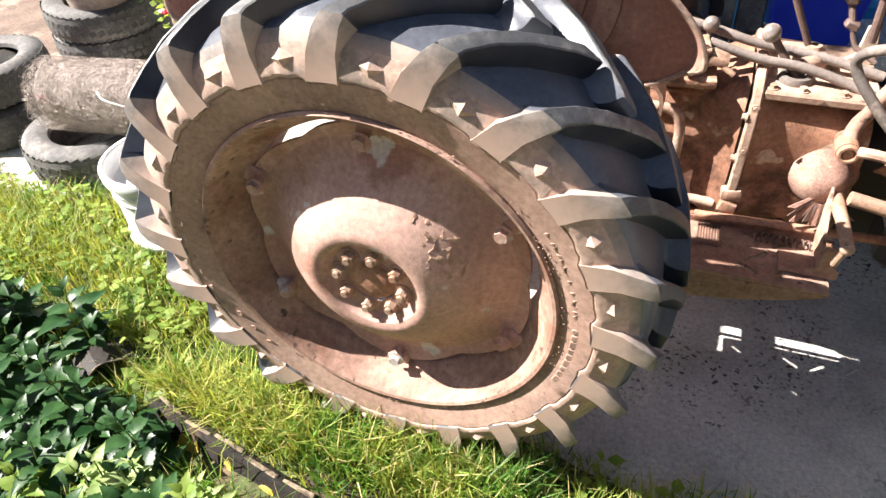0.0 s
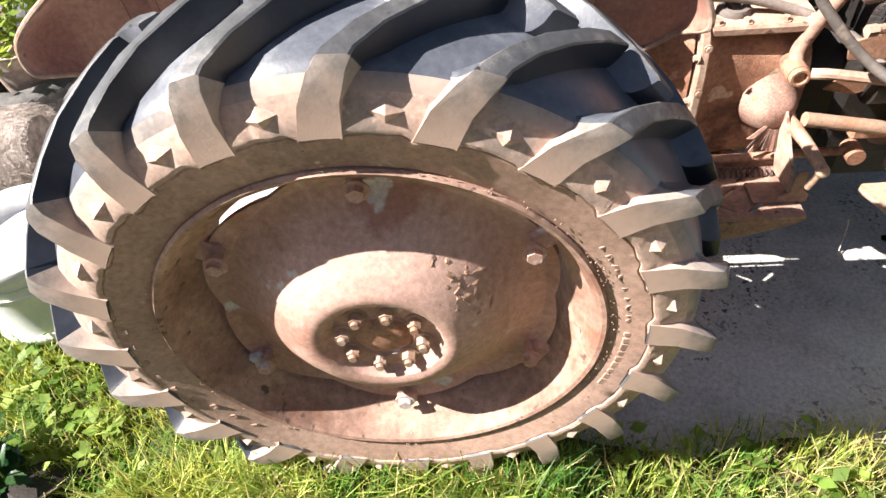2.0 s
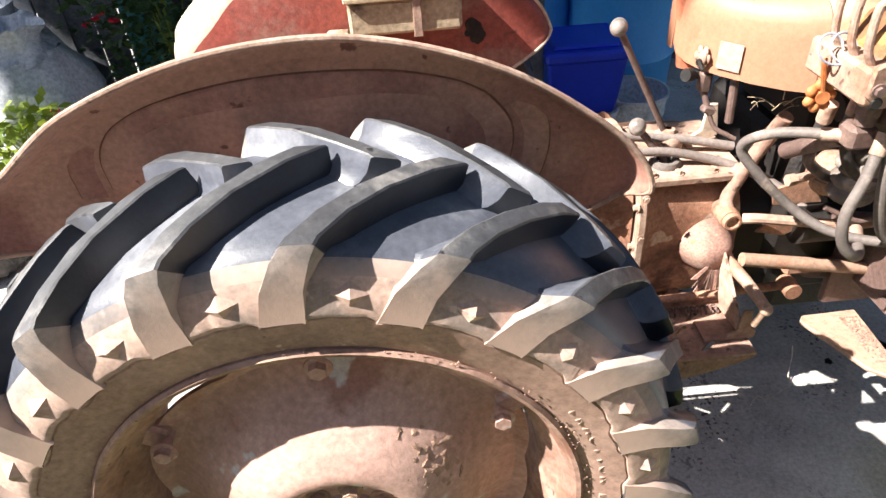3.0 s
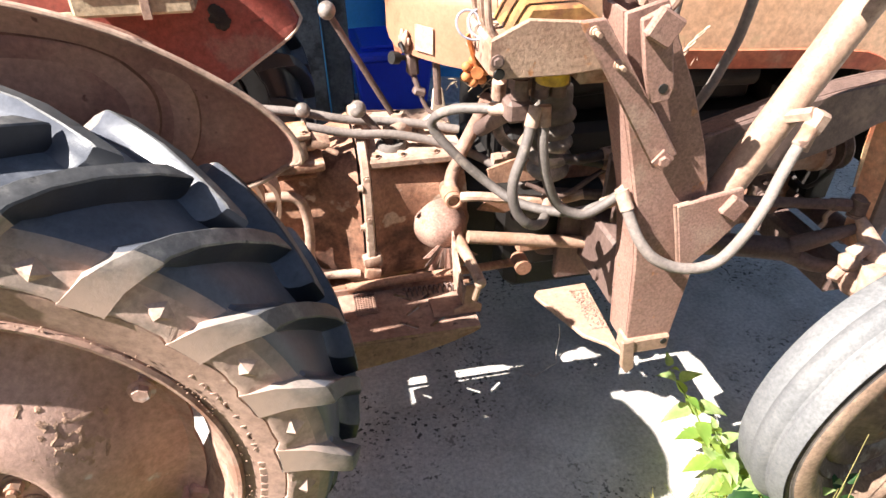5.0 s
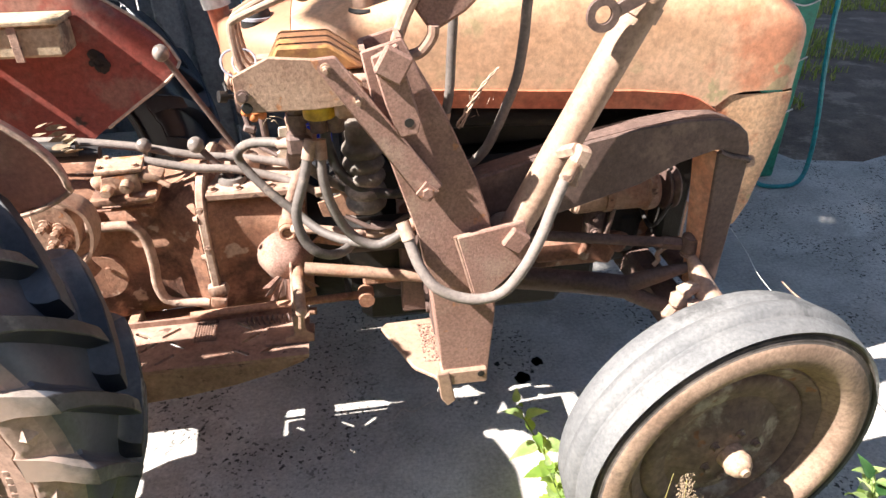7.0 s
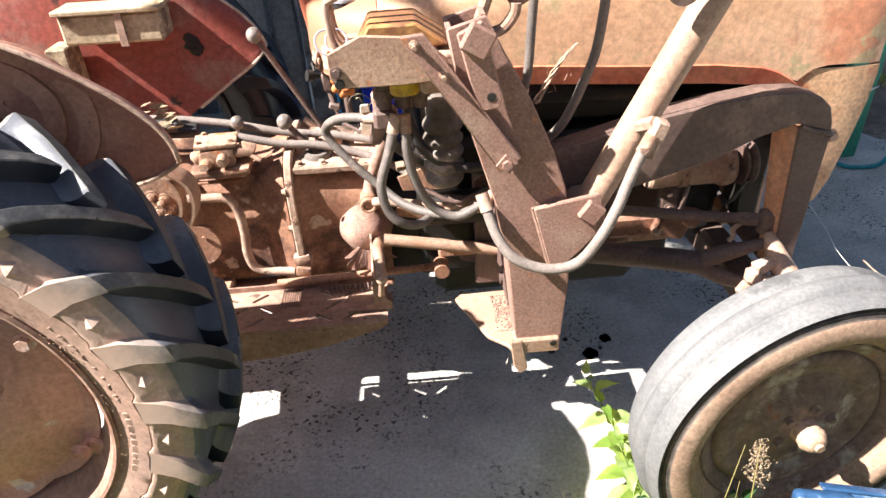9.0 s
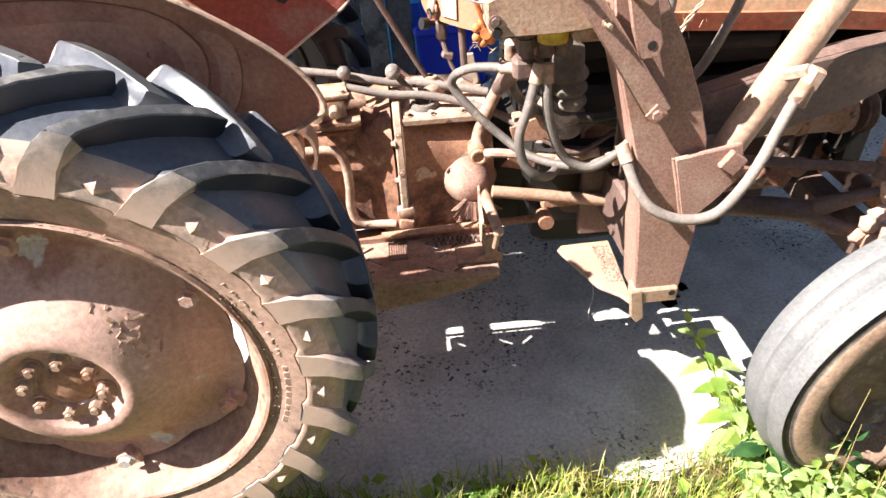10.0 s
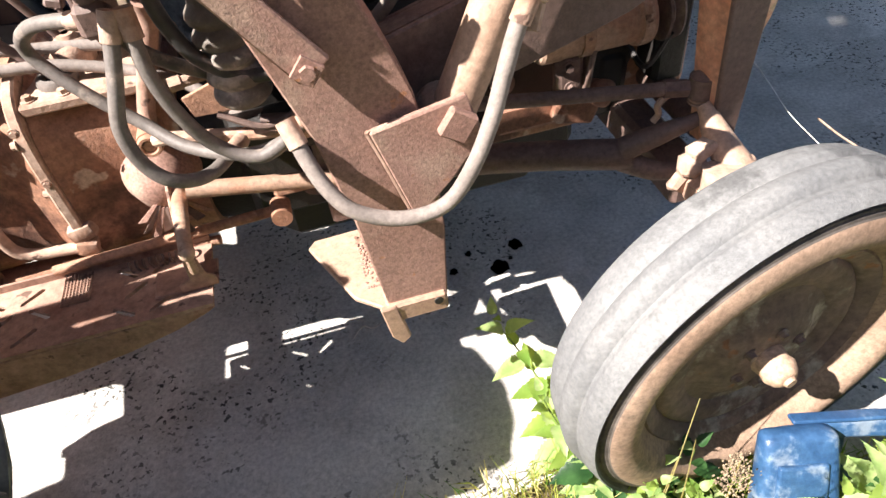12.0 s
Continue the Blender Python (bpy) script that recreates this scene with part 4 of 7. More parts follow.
# ---- gearbox and bell housing ----
secs = [outline(x, 0.82 - a, 0.82 + a, z0, z1, p) for x, a, z0, z1, p in ((0.10, 0.17, 0.46, 0.84, 5), (0.40, 0.16, 0.44, 0.82, 5), (0.42, 0.135, 0.43, 0.80, 5), (0.56, 0.135, 0.44, 0.80, 5), (0.60, 0.15, 0.43, 0.81, 4), (0.655, 0.175, 0.40, 0.835, 4))]
gearbox = part("gearbox", rough_up(loft(secs), 0.003, 14), M_CAST, tractor, "grimy brown cast gearbox", 50)
part("flange", prism([(0.82 + 0.195 * math.copysign(abs(math.cos(t)) ** 0.5, math.cos(t)), 0.615 + 0.235 * math.copysign(abs(math.sin(t)) ** 0.5, math.sin(t))) for t in [2 * math.pi * k / 36 for k in range(36)]], 0.661, 0.683, 0.004, "x"), M_PALE, gearbox, "pale dusty joint flange")
# rail added to shade the ground beyond the sunlit slit
part("bottom_rail", rough_up(box((0.55, 0.700, 0.420), (0.52, 0.062, 0.040), 0.006), 0.003, 14), M_CAST, gearbox)
part("axle_housing", rough_up(box((-0.14, 0.82, 0.62), (0.44, 0.37, 0.44), 0.06, seg=3), 0.006, 7), M_CAST, gearbox)
# hidden rod added to split the sunlit slit in two
part("brake_rod", rod((0.22, 0.634, 0.40), (0.86, 0.630, 0.41), 0.0065, 10), M_STEEL, tractor)
for z in (0.50, 0.65, 0.76):
    part("bolt", bolt((0.661, 0.640, z), (-1, 0, 0), 0.008, 0.009), M_PALE, gearbox)
    part("bolt", bolt((0.672, 0.627, z + 0.03), (0, -1, 0), 0.0065, 0.006), M_PALE, gearbox)
secs = [outline(x, 0.82 - a, 0.92 + a, z0, z1, 4) for x, a, z0, z1 in ((0.685, 0.185, 0.40, 0.83), (0.72, 0.165, 0.42, 0.80), (0.88, 0.16, 0.42, 0.79), (0.92, 0.165, 0.41, 0.78))]
bell = part("bell_housing", rough_up(loft(secs), 0.003, 12), M_CAST, tractor, "reddish-brown bell housing with dried dirt", 50)
# black paint stands in for the shaded void behind the hoses
part("clutch_housing", rough_up(loft([outline(x, 0.82 - a, 0.90 + a, z0, z1, 4) for x, a, z0, z1 in ((0.92, 0.14, 0.42, 0.73), (0.98, 0.15, 0.41, 0.74), (1.02, 0.16, 0.40, 0.76))]), 0.004, 12), M_DARK, bell, "clutch housing painted black for the shaded gap", 50)
part("top_plate", box((0.80, 0.80, 0.805), (0.235, 0.28, 0.022), 0.005), M_PALE, bell, "pale dusty gear lever cover")
for x in (0.70, 0.76, 0.84, 0.90):
    part("bolt", bolt((x, 0.68, 0.816), (0, 0, 1), 0.009, 0.008), M_PALE, bell)
part("lever_bracket", rough_up(prism([(0.81, 0.812), (0.862, 0.850), (0.868, 0.915), (0.892, 0.918), (0.905, 0.835), (0.862, 0.812)], 0.815, 0.825, 0.002), 0.002, 20), M_FRIM, bell, "cream-painted lever bracket")
part("inspection_cover", join(rod((0.392, 0.69, 0.605), (0.392, 0.660, 0.605), 0.062, 36, 0.006), bolt((0.415, 0.660, 0.63), (0, -1, 0), 0.007, 0.006, False)), M_CAST, gearbox)
# bent breather pipe along the gearbox
part("bent_pipe", tube([(0.34, 0.66, 0.755), (0.42, 0.655, 0.752), (0.495, 0.655, 0.748), (0.522, 0.655, 0.715), (0.527, 0.655, 0.64), (0.522, 0.655, 0.565), (0.545, 0.655, 0.515), (0.64, 0.655, 0.50)], 0.0125, 12, 8), M_PALE, gearbox, "bent pale dusty pipe")
part("pipe_clip", rough_up(join(box((0.674, 0.640, 0.552), (0.050, 0.040, 0.034), 0.010, (0, -10, 0), 2), box((0.672, 0.630, 0.520), (0.040, 0.036, 0.030), 0.009, (0, 14, 0), 2), rod((0.672, 0.625, 0.505), (0.672, 0.625, 0.482), 0.009, 10)), 0.002, 30), M_PALE, gearbox, "dust-caked pipe clamp")
# control valve on the gearbox top, dusty and lumpy
cv = part("control_valve", rough_up(join(box((0.502, 0.69, 0.862), (0.085, 0.09, 0.05), 0.014, (0, 0, 8), 2), lathe([(0.0, 0.615), (0.011, 0.615), (0.013, 0.622), (0.013, 0.640), (0.019, 0.643), (0.019, 0.66)], 18, (0.478, 0, 0.856)),
                                        lathe([(0.0, 0.624), (0.015, 0.624), (0.017, 0.630), (0.017, 0.66)], 18, (0.520, 0, 0.860)), ball((0.452, 0.672, 0.862), 0.020, 1, 1, 0.8), ball((0.556, 0.680, 0.868), 0.022, 1.1, 1, 0.7)), 0.005, 32), M_CHEST, gearbox, "dust-caked control valve")
part("valve_base", rough_up(box((0.505, 0.69, 0.829), (0.15, 0.13, 0.018), 0.006, (0, 0, 4), 2), 0.004, 25), M_CAST, cv)
part("valve_cap", rough_up(box((0.50, 0.69, 0.895), (0.105, 0.085, 0.012), 0.004, (0, 2, 8), 2), 0.003, 25), M_CHEST, cv)
for x, y in ((0.462, 0.664), (0.540, 0.668), (0.465, 0.720)):
    part("bolt", bolt((x, y, 0.900), (0, 0, 1), 0.007, 0.006), M_CHEST, cv)
part("valve_ear", rough_up(join(box((0.575, 0.68, 0.872), (0.045, 0.05, 0.022), 0.008, (0, 18, 0), 2), rod((0.588, 0.66, 0.862), (0.612, 0.655, 0.850), 0.007, 10)), 0.003, 25), M_CHEST, cv)
for z in (0.805, 0.790):
    part("side_rail", rough_up(box((0.46, 0.672, z), (0.20, 0.012, 0.009), 0.003), 0.002, 30), M_CAST, gearbox)
# brake housing stay by the axle: two curved straps and studs
for pts, r in (([(0.436, 0.912), (0.474, 0.880), (0.482, 0.835), (0.470, 0.790), (0.452, 0.762), (0.425, 0.745)], 0.030), ([(0.405, 0.905), (0.438, 0.885), (0.450, 0.848), (0.444, 0.803), (0.425, 0.775)], 0.022)):
    arc = [(p.x, p.z) for p in spline([(x, 0, z) for x, z in pts], 6)]
    sec = [[(x, 0.505 - r, z), (x - 0.008, 0.505 - r, z - 0.002), (x - 0.008, 0.505 + r, z - 0.002), (x, 0.505 + r, z)] for x, z in arc]
    stay = part("fender_stay", rough_up(loft(sec), 0.001, 20), M_CYL, gearbox, "curved yellow-brown fender stay", 40)
part("stay_plate", rough_up(prism([(0.345, 0.875), (0.43, 0.885), (0.440, 0.80), (0.40, 0.745), (0.345, 0.765)], 0.520, 0.530, 0.003), 0.002, 20), M_CHEST, gearbox)
for x, z in ((0.372, 0.838), (0.398, 0.828), (0.408, 0.800), (0.380, 0.795)):
    part("bolt", join(bolt((x, 0.519, z), (0, -1, 0), 0.010, 0.012), rod((x, 0.512, z), (x, 0.478, z), 0.006, 8), bolt((x, 0.496, z), (0, -1, 0), 0.0085, 0.008, False)), M_CYL, stay)
# two rubber pipes along the top
part("rubber_pipe", tube([(0.18, 0.80, 0.93), (0.36, 0.79, 0.925), (0.53, 0.785, 0.90), (0.65, 0.78, 0.872), (0.80, 0.78, 0.85), (0.92, 0.76, 0.83)], 0.0108, 12), M_HOSELIGHT, gearbox, "pale dusty rubber pipe")
part("rubber_pipe", tube([(0.55, 0.72, 0.89), (0.66, 0.72, 0.862), (0.76, 0.72, 0.85), (0.88, 0.70, 0.82), (0.98, 0.66, 0.78), (1.06, 0.60, 0.72)], 0.0108, 12), M_HOSELIGHT, gearbox, "pale dusty rubber pipe")
part("black_sleeve", tube([(0.22, 0.76, 0.90), (0.34, 0.755, 0.905), (0.44, 0.76, 0.90)], 0.019, 12), M_BLACKHOSE, gearbox)
part("black_sleeve", tube([(0.10, 0.74, 0.93), (0.25, 0.73, 0.935), (0.40, 0.74, 0.925)], 0.018, 12), M_BLACKHOSE, gearbox)
rnd = random.Random(71)
for c, n, l in (((0.376, 0.735, 0.940), 16, 0.036), ((0.330, 0.80, 0.955), 6, 0.03)):
    wisps = []
    for k in range(n):
        a = Vector(c) + Vector((rnd.gauss(0, 0.014), rnd.gauss(0, 0.012), rnd.gauss(0, 0.008)))
        d = Vector((rnd.uniform(0.5, 1.0), rnd.uniform(-0.35, 0.35), rnd.uniform(-0.05, 0.45))).normalized() * l * rnd.uniform(0.4, 0.7)
        wisps.append(prism([(-1, -0.15), (-0.3, -0.42), (1, -0.06), (1, 0.08), (-0.2, 0.38), (-1, 0.16)], -0.008, 0.008, 0))
        move(wisps[-1], Matrix.Translation(a) @ d.to_track_quat("X", "Z").to_matrix().to_4x4() @ Matrix.Rotation(rnd.uniform(0, 3), 4, "X") @ Matrix.Scale(d.length, 4))
    part("dry_leaves", join(*wisps), M_SEED, gearbox, "dry leaves and straw caught on the pipes", 0)["kind"] = "stuff"


def lever(foot, top, r, knob, name, knobmat=M_KNOB, dome=False):
    l = part(name, rod(foot, top, r, 12), M_STEEL, tractor, "thin worn steel lever")
    part("knob", ball(top, knob, 1, 1, 1.05), knobmat, l, "round pale dusty knob")
    boot = lathe([(0.032, -0.03), (0.036, -0.012), (0.037, 0.0), (0.033, 0.008), (0.026, 0.010), (0.021, 0.006), (0.020, -0.002), (r, -0.004)], 24, foot, "z")
    if dome:
        boot.free()
        boot = lathe([(0.036, -0.03), (0.038, -0.004), (0.036, 0.006), (0.028, 0.014), (0.020, 0.017), (0.016, 0.026), (r, 0.027)], 24, foot, "z")
    part("boot", boot, M_PALE if dome else M_HOSE, l, "round rubber lever boot")
    return l


lever((0.772, 0.80, 0.845), (0.625, 0.80, 1.125), 0.0075, 0.0195, "gear_lever", M_KNOB, True)
lever((0.745, 0.73, 0.822), (0.672, 0.74, 0.914), 0.0085, 0.020, "gear_lever")
part("small_lever", join(rod((0.545, 0.75, 0.87), (0.545, 0.755, 0.905), 0.005, 10), ball((0.546, 0.757, 0.915), 0.018)), M_KNOB, tractor, "short stub lever with a pale round knob")

# clutch cross shaft, arms and rods on the side
part("pipe_union", join(rod((0.874, 0.67, 0.720), (0.874, 0.612, 0.720), 0.024, 20, 0.005), lathe([(0.015, 0.600), (0.020, 0.600), (0.022, 0.604), (0.022, 0.614), (0.012, 0.614), (0.012, 0.606)], 20, (0.874, 0, 0.720), closed=True), rod((0.874, 0.612, 0.720), (0.874, 0.604, 0.720), 0.012, 6, 0.002)), M_CAST, bell, "rusty round pipe union")
part("cross_shaft", rough_up(lathe([(0.0, 0.596), (0.020, 0.597), (0.034, 0.602), (0.046, 0.612), (0.056, 0.627), (0.064, 0.645), (0.078, 0.675)], 32, (0.852, 0, 0.622)), 0.005, 22), M_RUST, bell, "rust-brown clutch shaft boss")
for k in range(9):
    a = radians(-150 + 15 * k)
    x0, z0, x1, z1 = 0.858 + 0.026 * math.cos(a), 0.612 + 0.026 * math.sin(a), 0.856 + (0.062 + 0.010 * (k % 3)) * math.cos(a), 0.605 + (0.062 + 0.010 * (k % 3)) * math.sin(a)
    part("boot_flap", loft([[(x0 - 0.004, 0.597, z0), (x0 + 0.004, 0.597, z0), (x0 + 0.004, 0.600, z0), (x0 - 0.004, 0.600, z0)], [(x1 - 0.008, 0.585 - 0.008 * (k % 2), z1), (x1 + 0.008, 0.585, z1), (x1 + 0.008, 0.588, z1), (x1 - 0.008, 0.588 - 0.008 * (k % 2), z1)]]), M_STEEL if k % 2 else M_RUST, bell, "torn rubber boot flap" if k == 0 else "")
part("clutch_arm", rough_up(join(tube([(0.881, 0.63, 0.606), (0.886, 0.56, 0.612), (0.892, 0.49, 0.612), (0.897, 0.43, 0.606)], (0.0155, 0.0125), 14, 5), ball((0.882, 0.615, 0.608), 0.021), ball((0.897, 0.430, 0.604), 0.0145), rod((0.897, 0.432, 0.604), (0.890, 0.445, 0.545), 0.008, 10)), 0.0015, 30), M_CYL, bell, "pale dusty clutch arm")
part("link_rod", rod((0.905, 0.58, 0.627), (1.29, 0.565, 0.562), 0.0165, 18), M_CYL, tractor, "pale straight side tube")
part("link_rod", join(rod((0.60, 0.60, 0.50), (1.06, 0.60, 0.515), 0.011, 12), rod((1.055, 0.62, 0.513), (1.055, 0.57, 0.513), 0.021, 18)), M_CAST, tractor, "rusty brake rod with a round eye")
part("link_rod", rod((0.62, 0.62, 0.485), (0.92, 0.60, 0.475), 0.010, 12), M_CAST, tractor)
part("spring", tube([(0.74 + 0.0022 * k, 0.57 + 0.011 * math.cos(k * 1.05), 0.485 + 0.011 * math.sin(k * 1.05)) for k in range(60)], 0.0025, 6, 2), M_STEEL, tractor)

part("pedal_plate", rough_up(prism([(0.60, 0.64), (0.57, 0.622), (0.478, 0.548), (0.472, 0.505), (0.56, 0.495), (0.60, 0.55)], 0.868, 0.875, 0.002, "x"), 0.002, 20), M_PALE, bell, "pale dusty pedal plate")

# foot board with slots
SECT = [(0.420, 0.418), (0.426, 0.418), (0.428, 0.471), (0.597, 0.471), (0.597, 0.496), (0.603, 0.496), (0.603, 0.479), (0.420, 0.479)]
SKIRT = [(0.420, 0.418), (0.426, 0.418), (0.428, 0.4705), (0.420, 0.4705)]


def slotted_plate(x0, x1, y0, y1, z0, z1, slots):
    """A flat plate with slanted slots cut right through it."""
    bm = bmesh.new()
    loops = [[(x0, y0), (x1, y0), (x1, y1), (x0, y1)]] + slots
    edges = []
    for loop in loops:
        vs = [bm.verts.new((x, y, z0)) for x, y in loop]
        edges += [bm.edges.new((p, q)) for p, q in zip(vs, vs[1:] + vs[:1])]
    got = bmesh.ops.triangle_fill(bm, use_beauty=True, use_dissolve=False, edges=edges)
    faces = [g for g in got["geom"] if isinstance(g, bmesh.types.BMFace)]
    up = bmesh.ops.extrude_face_region(bm, geom=faces)
    bmesh.ops.translate(bm, vec=(0, 0, z1 - z0), verts=[g for g in up["geom"] if isinstance(g, bmesh.types.BMVert)])
    bmesh.ops.recalc_face_normals(bm, faces=bm.faces)
    return bm


SLOTS = []
for i, x in enumerate((0.345, 0.415, 0.485, 0.555, 0.735, 0.805)):
    for j, y in enumerate((0.458, 0.510, 0.562)):
        c, q = (x + 0.02 * (j % 2), y), radians(38 if (i + j) % 2 else -36)
        SLOTS.append([(c[0] + u * math.cos(q) - w * math.sin(q), c[1] + u * math.sin(q) + w * math.cos(q)) for u, w in ((-0.024, -0.0045), (0.022, -0.0055), (0.026, 0.0), (0.022, 0.0055), (-0.024, 0.0045), (-0.028, 0.0))])
bm = loft([[(x, y, z if z > 0.46 else 0.471 - (0.471 - z) * k) for y, z in SKIRT] for x, k in ((0.30, 1.7), (0.45, 1.75), (0.60, 1.55), (0.72, 1.2), (0.82, 0.75), (0.88, 0.30), (0.90, 0.08))], 0.002)
board = part("foot_board", rough_up(bm, 0.003, 8), M_RIM, tractor, "rusty foot board with slanted open slots")
part("tread_plate", rough_up(slotted_plate(0.30, 0.90, 0.420, 0.603, 0.471, 0.479, SLOTS), 0.003, 8), M_RIM, board)
part("lip", rough_up(box((0.60, 0.600, 0.4875), (0.60, 0.006, 0.017), 0.001), 0.002, 8), M_RIM, board)
part("grate", join(*[box((0.64, 0.515 + 0.007 * k, 0.4815), (0.055, 0.0018, 0.003), 0) for k in range(14)], *[box((0.614 + 0.0065 * k, 0.56, 0.4825), (0.0018, 0.095, 0.003), 0) for k in range(9)]), M_RIM, board, "small steel grate")
part("pedal_bracket", join(prism([(0.845, 0.484), (0.915, 0.484), (0.915, 0.505), (0.90, 0.515), (0.895, 0.57), (0.872, 0.57), (0.868, 0.51), (0.845, 0.50)], 0.465, 0.471, 0.002), box((0.855, 0.50, 0.484), (0.12, 0.07, 0.006), 0.002)), M_RIM, board, "pale bent pedal bracket")
part("hanger", box((0.44, 0.60, 0.43), (0.03, 0.20, 0.08), 0.004), M_CAST, board)
part("hanger", box((0.80, 0.60, 0.43), (0.03, 0.20, 0.08), 0.004), M_CAST, board)
part("foot_board", rough_up(prism([(1.64 - y, z) for y, z in SECT], 0.34, 0.88, 0.002, "x"), 0.003, 8), M_RIM, tractor, "rusty foot board on the far side")

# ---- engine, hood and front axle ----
engine = part("engine_block", rough_up(box((1.36, 0.87, 0.66), (0.72, 0.46, 0.42), 0.02), 0.006, 9), M_DARK, tractor, "near-black engine block")
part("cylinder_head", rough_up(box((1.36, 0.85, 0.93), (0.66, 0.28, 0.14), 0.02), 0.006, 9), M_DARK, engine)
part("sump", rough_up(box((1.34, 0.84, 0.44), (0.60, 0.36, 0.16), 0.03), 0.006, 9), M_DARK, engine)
for x in (1.10, 1.25, 1.40, 1.55):
    part("core_plug", rod((x, 0.645, 0.66), (x, 0.63, 0.66), 0.026, 20), M_STEEL, engine)
part("side_cover", box((1.30, 0.635, 0.72), (0.30, 0.02, 0.12), 0.006), M_CAST, engine, "rust-brown engine side cover")
part("sump_rail", box((1.38, 0.63, 0.545), (0.66, 0.03, 0.03), 0.006), M_CAST, engine)
# air cleaner hose: fat ribbed bellows
prof = [(0.0, 0.128), (0.022, 0.127), (0.034, 0.120), (0.037, 0.098), (0.036, 0.080)]
for k in range(5):
    z = 0.076 - 0.034 * k
    prof += [(0.038, z), (0.046, z - 0.010), (0.048, z - 0.017), (0.046, z - 0.024), (0.039, z - 0.031)]
part("bellows", rough_up(lathe(prof + [(0.0, -0.098)], 32, (1.072, 0.53, 0.905), "z"), 0.002, 20), M_BELLOWS, engine, "dusty dark ribbed rubber bellows")
bowl = part("fuel_filter", lathe([(0.0, 0.045), (0.02, 0.044), (0.036, 0.036), (0.045, 0.018), (0.047, 0.004), (0.050, 0.0), (0.050, -0.006), (0.046, -0.010), (0.044, -0.03), (0.036, -0.042), (0.0, -0.046)], 30, (1.065, 0.59, 0.842), "z"), M_CHEST, engine, "dusty yellow-brown filter bowl")
part("clamp_ring", lathe([(0.047, 0.83), (0.053, 0.83), (0.053, 0.838), (0.047, 0.838)], 30, (1.065, 0.59, 0), "z", True), M_PALE, bowl)
part("inlet", join(rod((0.96, 0.575, 0.84), (1.03, 0.588, 0.842), 0.010, 10), rod((0.955, 0.575, 0.84), (0.975, 0.577, 0.841), 0.013, 6)), M_PALE, bowl)
part("heat_plate", rough_up(prism([(0.955, 0.79), (1.03, 0.815), (1.09, 0.80), (1.08, 0.745), (0.965, 0.75)], 0.615, 0.621, 0.002), 0.002, 18), M_CAST, engine, "rusty brown cover plate")
part("heat_plate", rough_up(prism([(0.93, 0.69), (0.96, 0.72), (1.06, 0.695), (1.0, 0.67)], 0.600, 0.606, 0.002), 0.002, 18), M_CAST, engine)
# dynamo and its bracket
DC = (0, 0.535, 0.80)
dyn = part("dynamo", lathe([(0.0, 1.58), (0.046, 1.58), (0.050, 1.585), (0.050, 1.62), (0.048, 1.625), (0.048, 1.76), (0.052, 1.765), (0.052, 1.792), (0.03, 1.80), (0.0, 1.802)], 30, DC, "x"), M_CYL, engine, "dusty orange dynamo cylinder")
part("end_plate", lathe([(0.052, 1.766), (0.0545, 1.766), (0.0545, 1.785), (0.052, 1.785)], 30, DC, "x", True), M_PALE, dyn, "pale bare metal end ring")
part("pulley", lathe([(0.0, 1.815), (0.054, 1.815), (0.056, 1.82), (0.042, 1.83), (0.056, 1.84), (0.054, 1.845), (0.0, 1.845)], 28, DC, "x"), M_STEEL, dyn)
part("strap", lathe([(0.048, 1.655), (0.052, 1.655), (0.052, 1.675), (0.048, 1.675)], 28, DC, "x", True), M_PALE, dyn)
part("bracket", rough_up(join(box((1.64, 0.52, 0.715), (0.055, 0.03, 0.10), 0.01), box((1.675, 0.512, 0.72), (0.012, 0.03, 0.10), 0.004, (0, 8, 0)), bolt((1.64, 0.505, 0.70), (0, -1, 0), 0.009, 0.009), bolt((1.635, 0.505, 0.745), (0, -1, 0), 0.008, 0.008)), 0.003, 20), M_STEEL, dyn, "rusty dynamo bracket")
part("fan_belt", tube([(1.83, 0.53, 0.85), (1.83, 0.66, 0.90), (1.83, 0.80, 0.84), (1.83, 0.70, 0.72), (1.83, 0.58, 0.66), (1.83, 0.50, 0.77)], 0.006, 6, 6), M_BLACKHOSE, engine)
# dark mass that fills the gap between drag link and radius arm
part("timing_cover", rough_up(join(box((1.775, 0.82, 0.72), (0.13, 0.34, 0.44), 0.02), box((1.80, 0.72, 0.60), (0.10, 0.16, 0.16), 0.03), rod((1.80, 0.72, 0.66), (1.845, 0.72, 0.66), 0.07, 24, 0.004)), 0.005, 12), M_DARK, tractor, "near-black timing cover")
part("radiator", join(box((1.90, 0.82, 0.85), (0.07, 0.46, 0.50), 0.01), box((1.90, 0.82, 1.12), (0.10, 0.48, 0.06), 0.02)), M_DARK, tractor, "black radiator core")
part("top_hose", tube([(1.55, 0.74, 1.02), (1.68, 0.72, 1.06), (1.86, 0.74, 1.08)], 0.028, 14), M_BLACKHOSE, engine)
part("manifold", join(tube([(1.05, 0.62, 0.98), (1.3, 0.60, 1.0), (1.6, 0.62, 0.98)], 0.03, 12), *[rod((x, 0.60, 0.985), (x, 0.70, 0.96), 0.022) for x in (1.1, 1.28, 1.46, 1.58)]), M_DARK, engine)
part("oil_pipe", tube([(0.89, 0.595, 0.735), (0.924, 0.578, 0.742), (1.015, 0.559, 0.736), (1.094, 0.528, 0.741), (1.16, 0.51, 0.76)], 0.012, 10), M_PALE, engine, "pale dusty oil pipe")
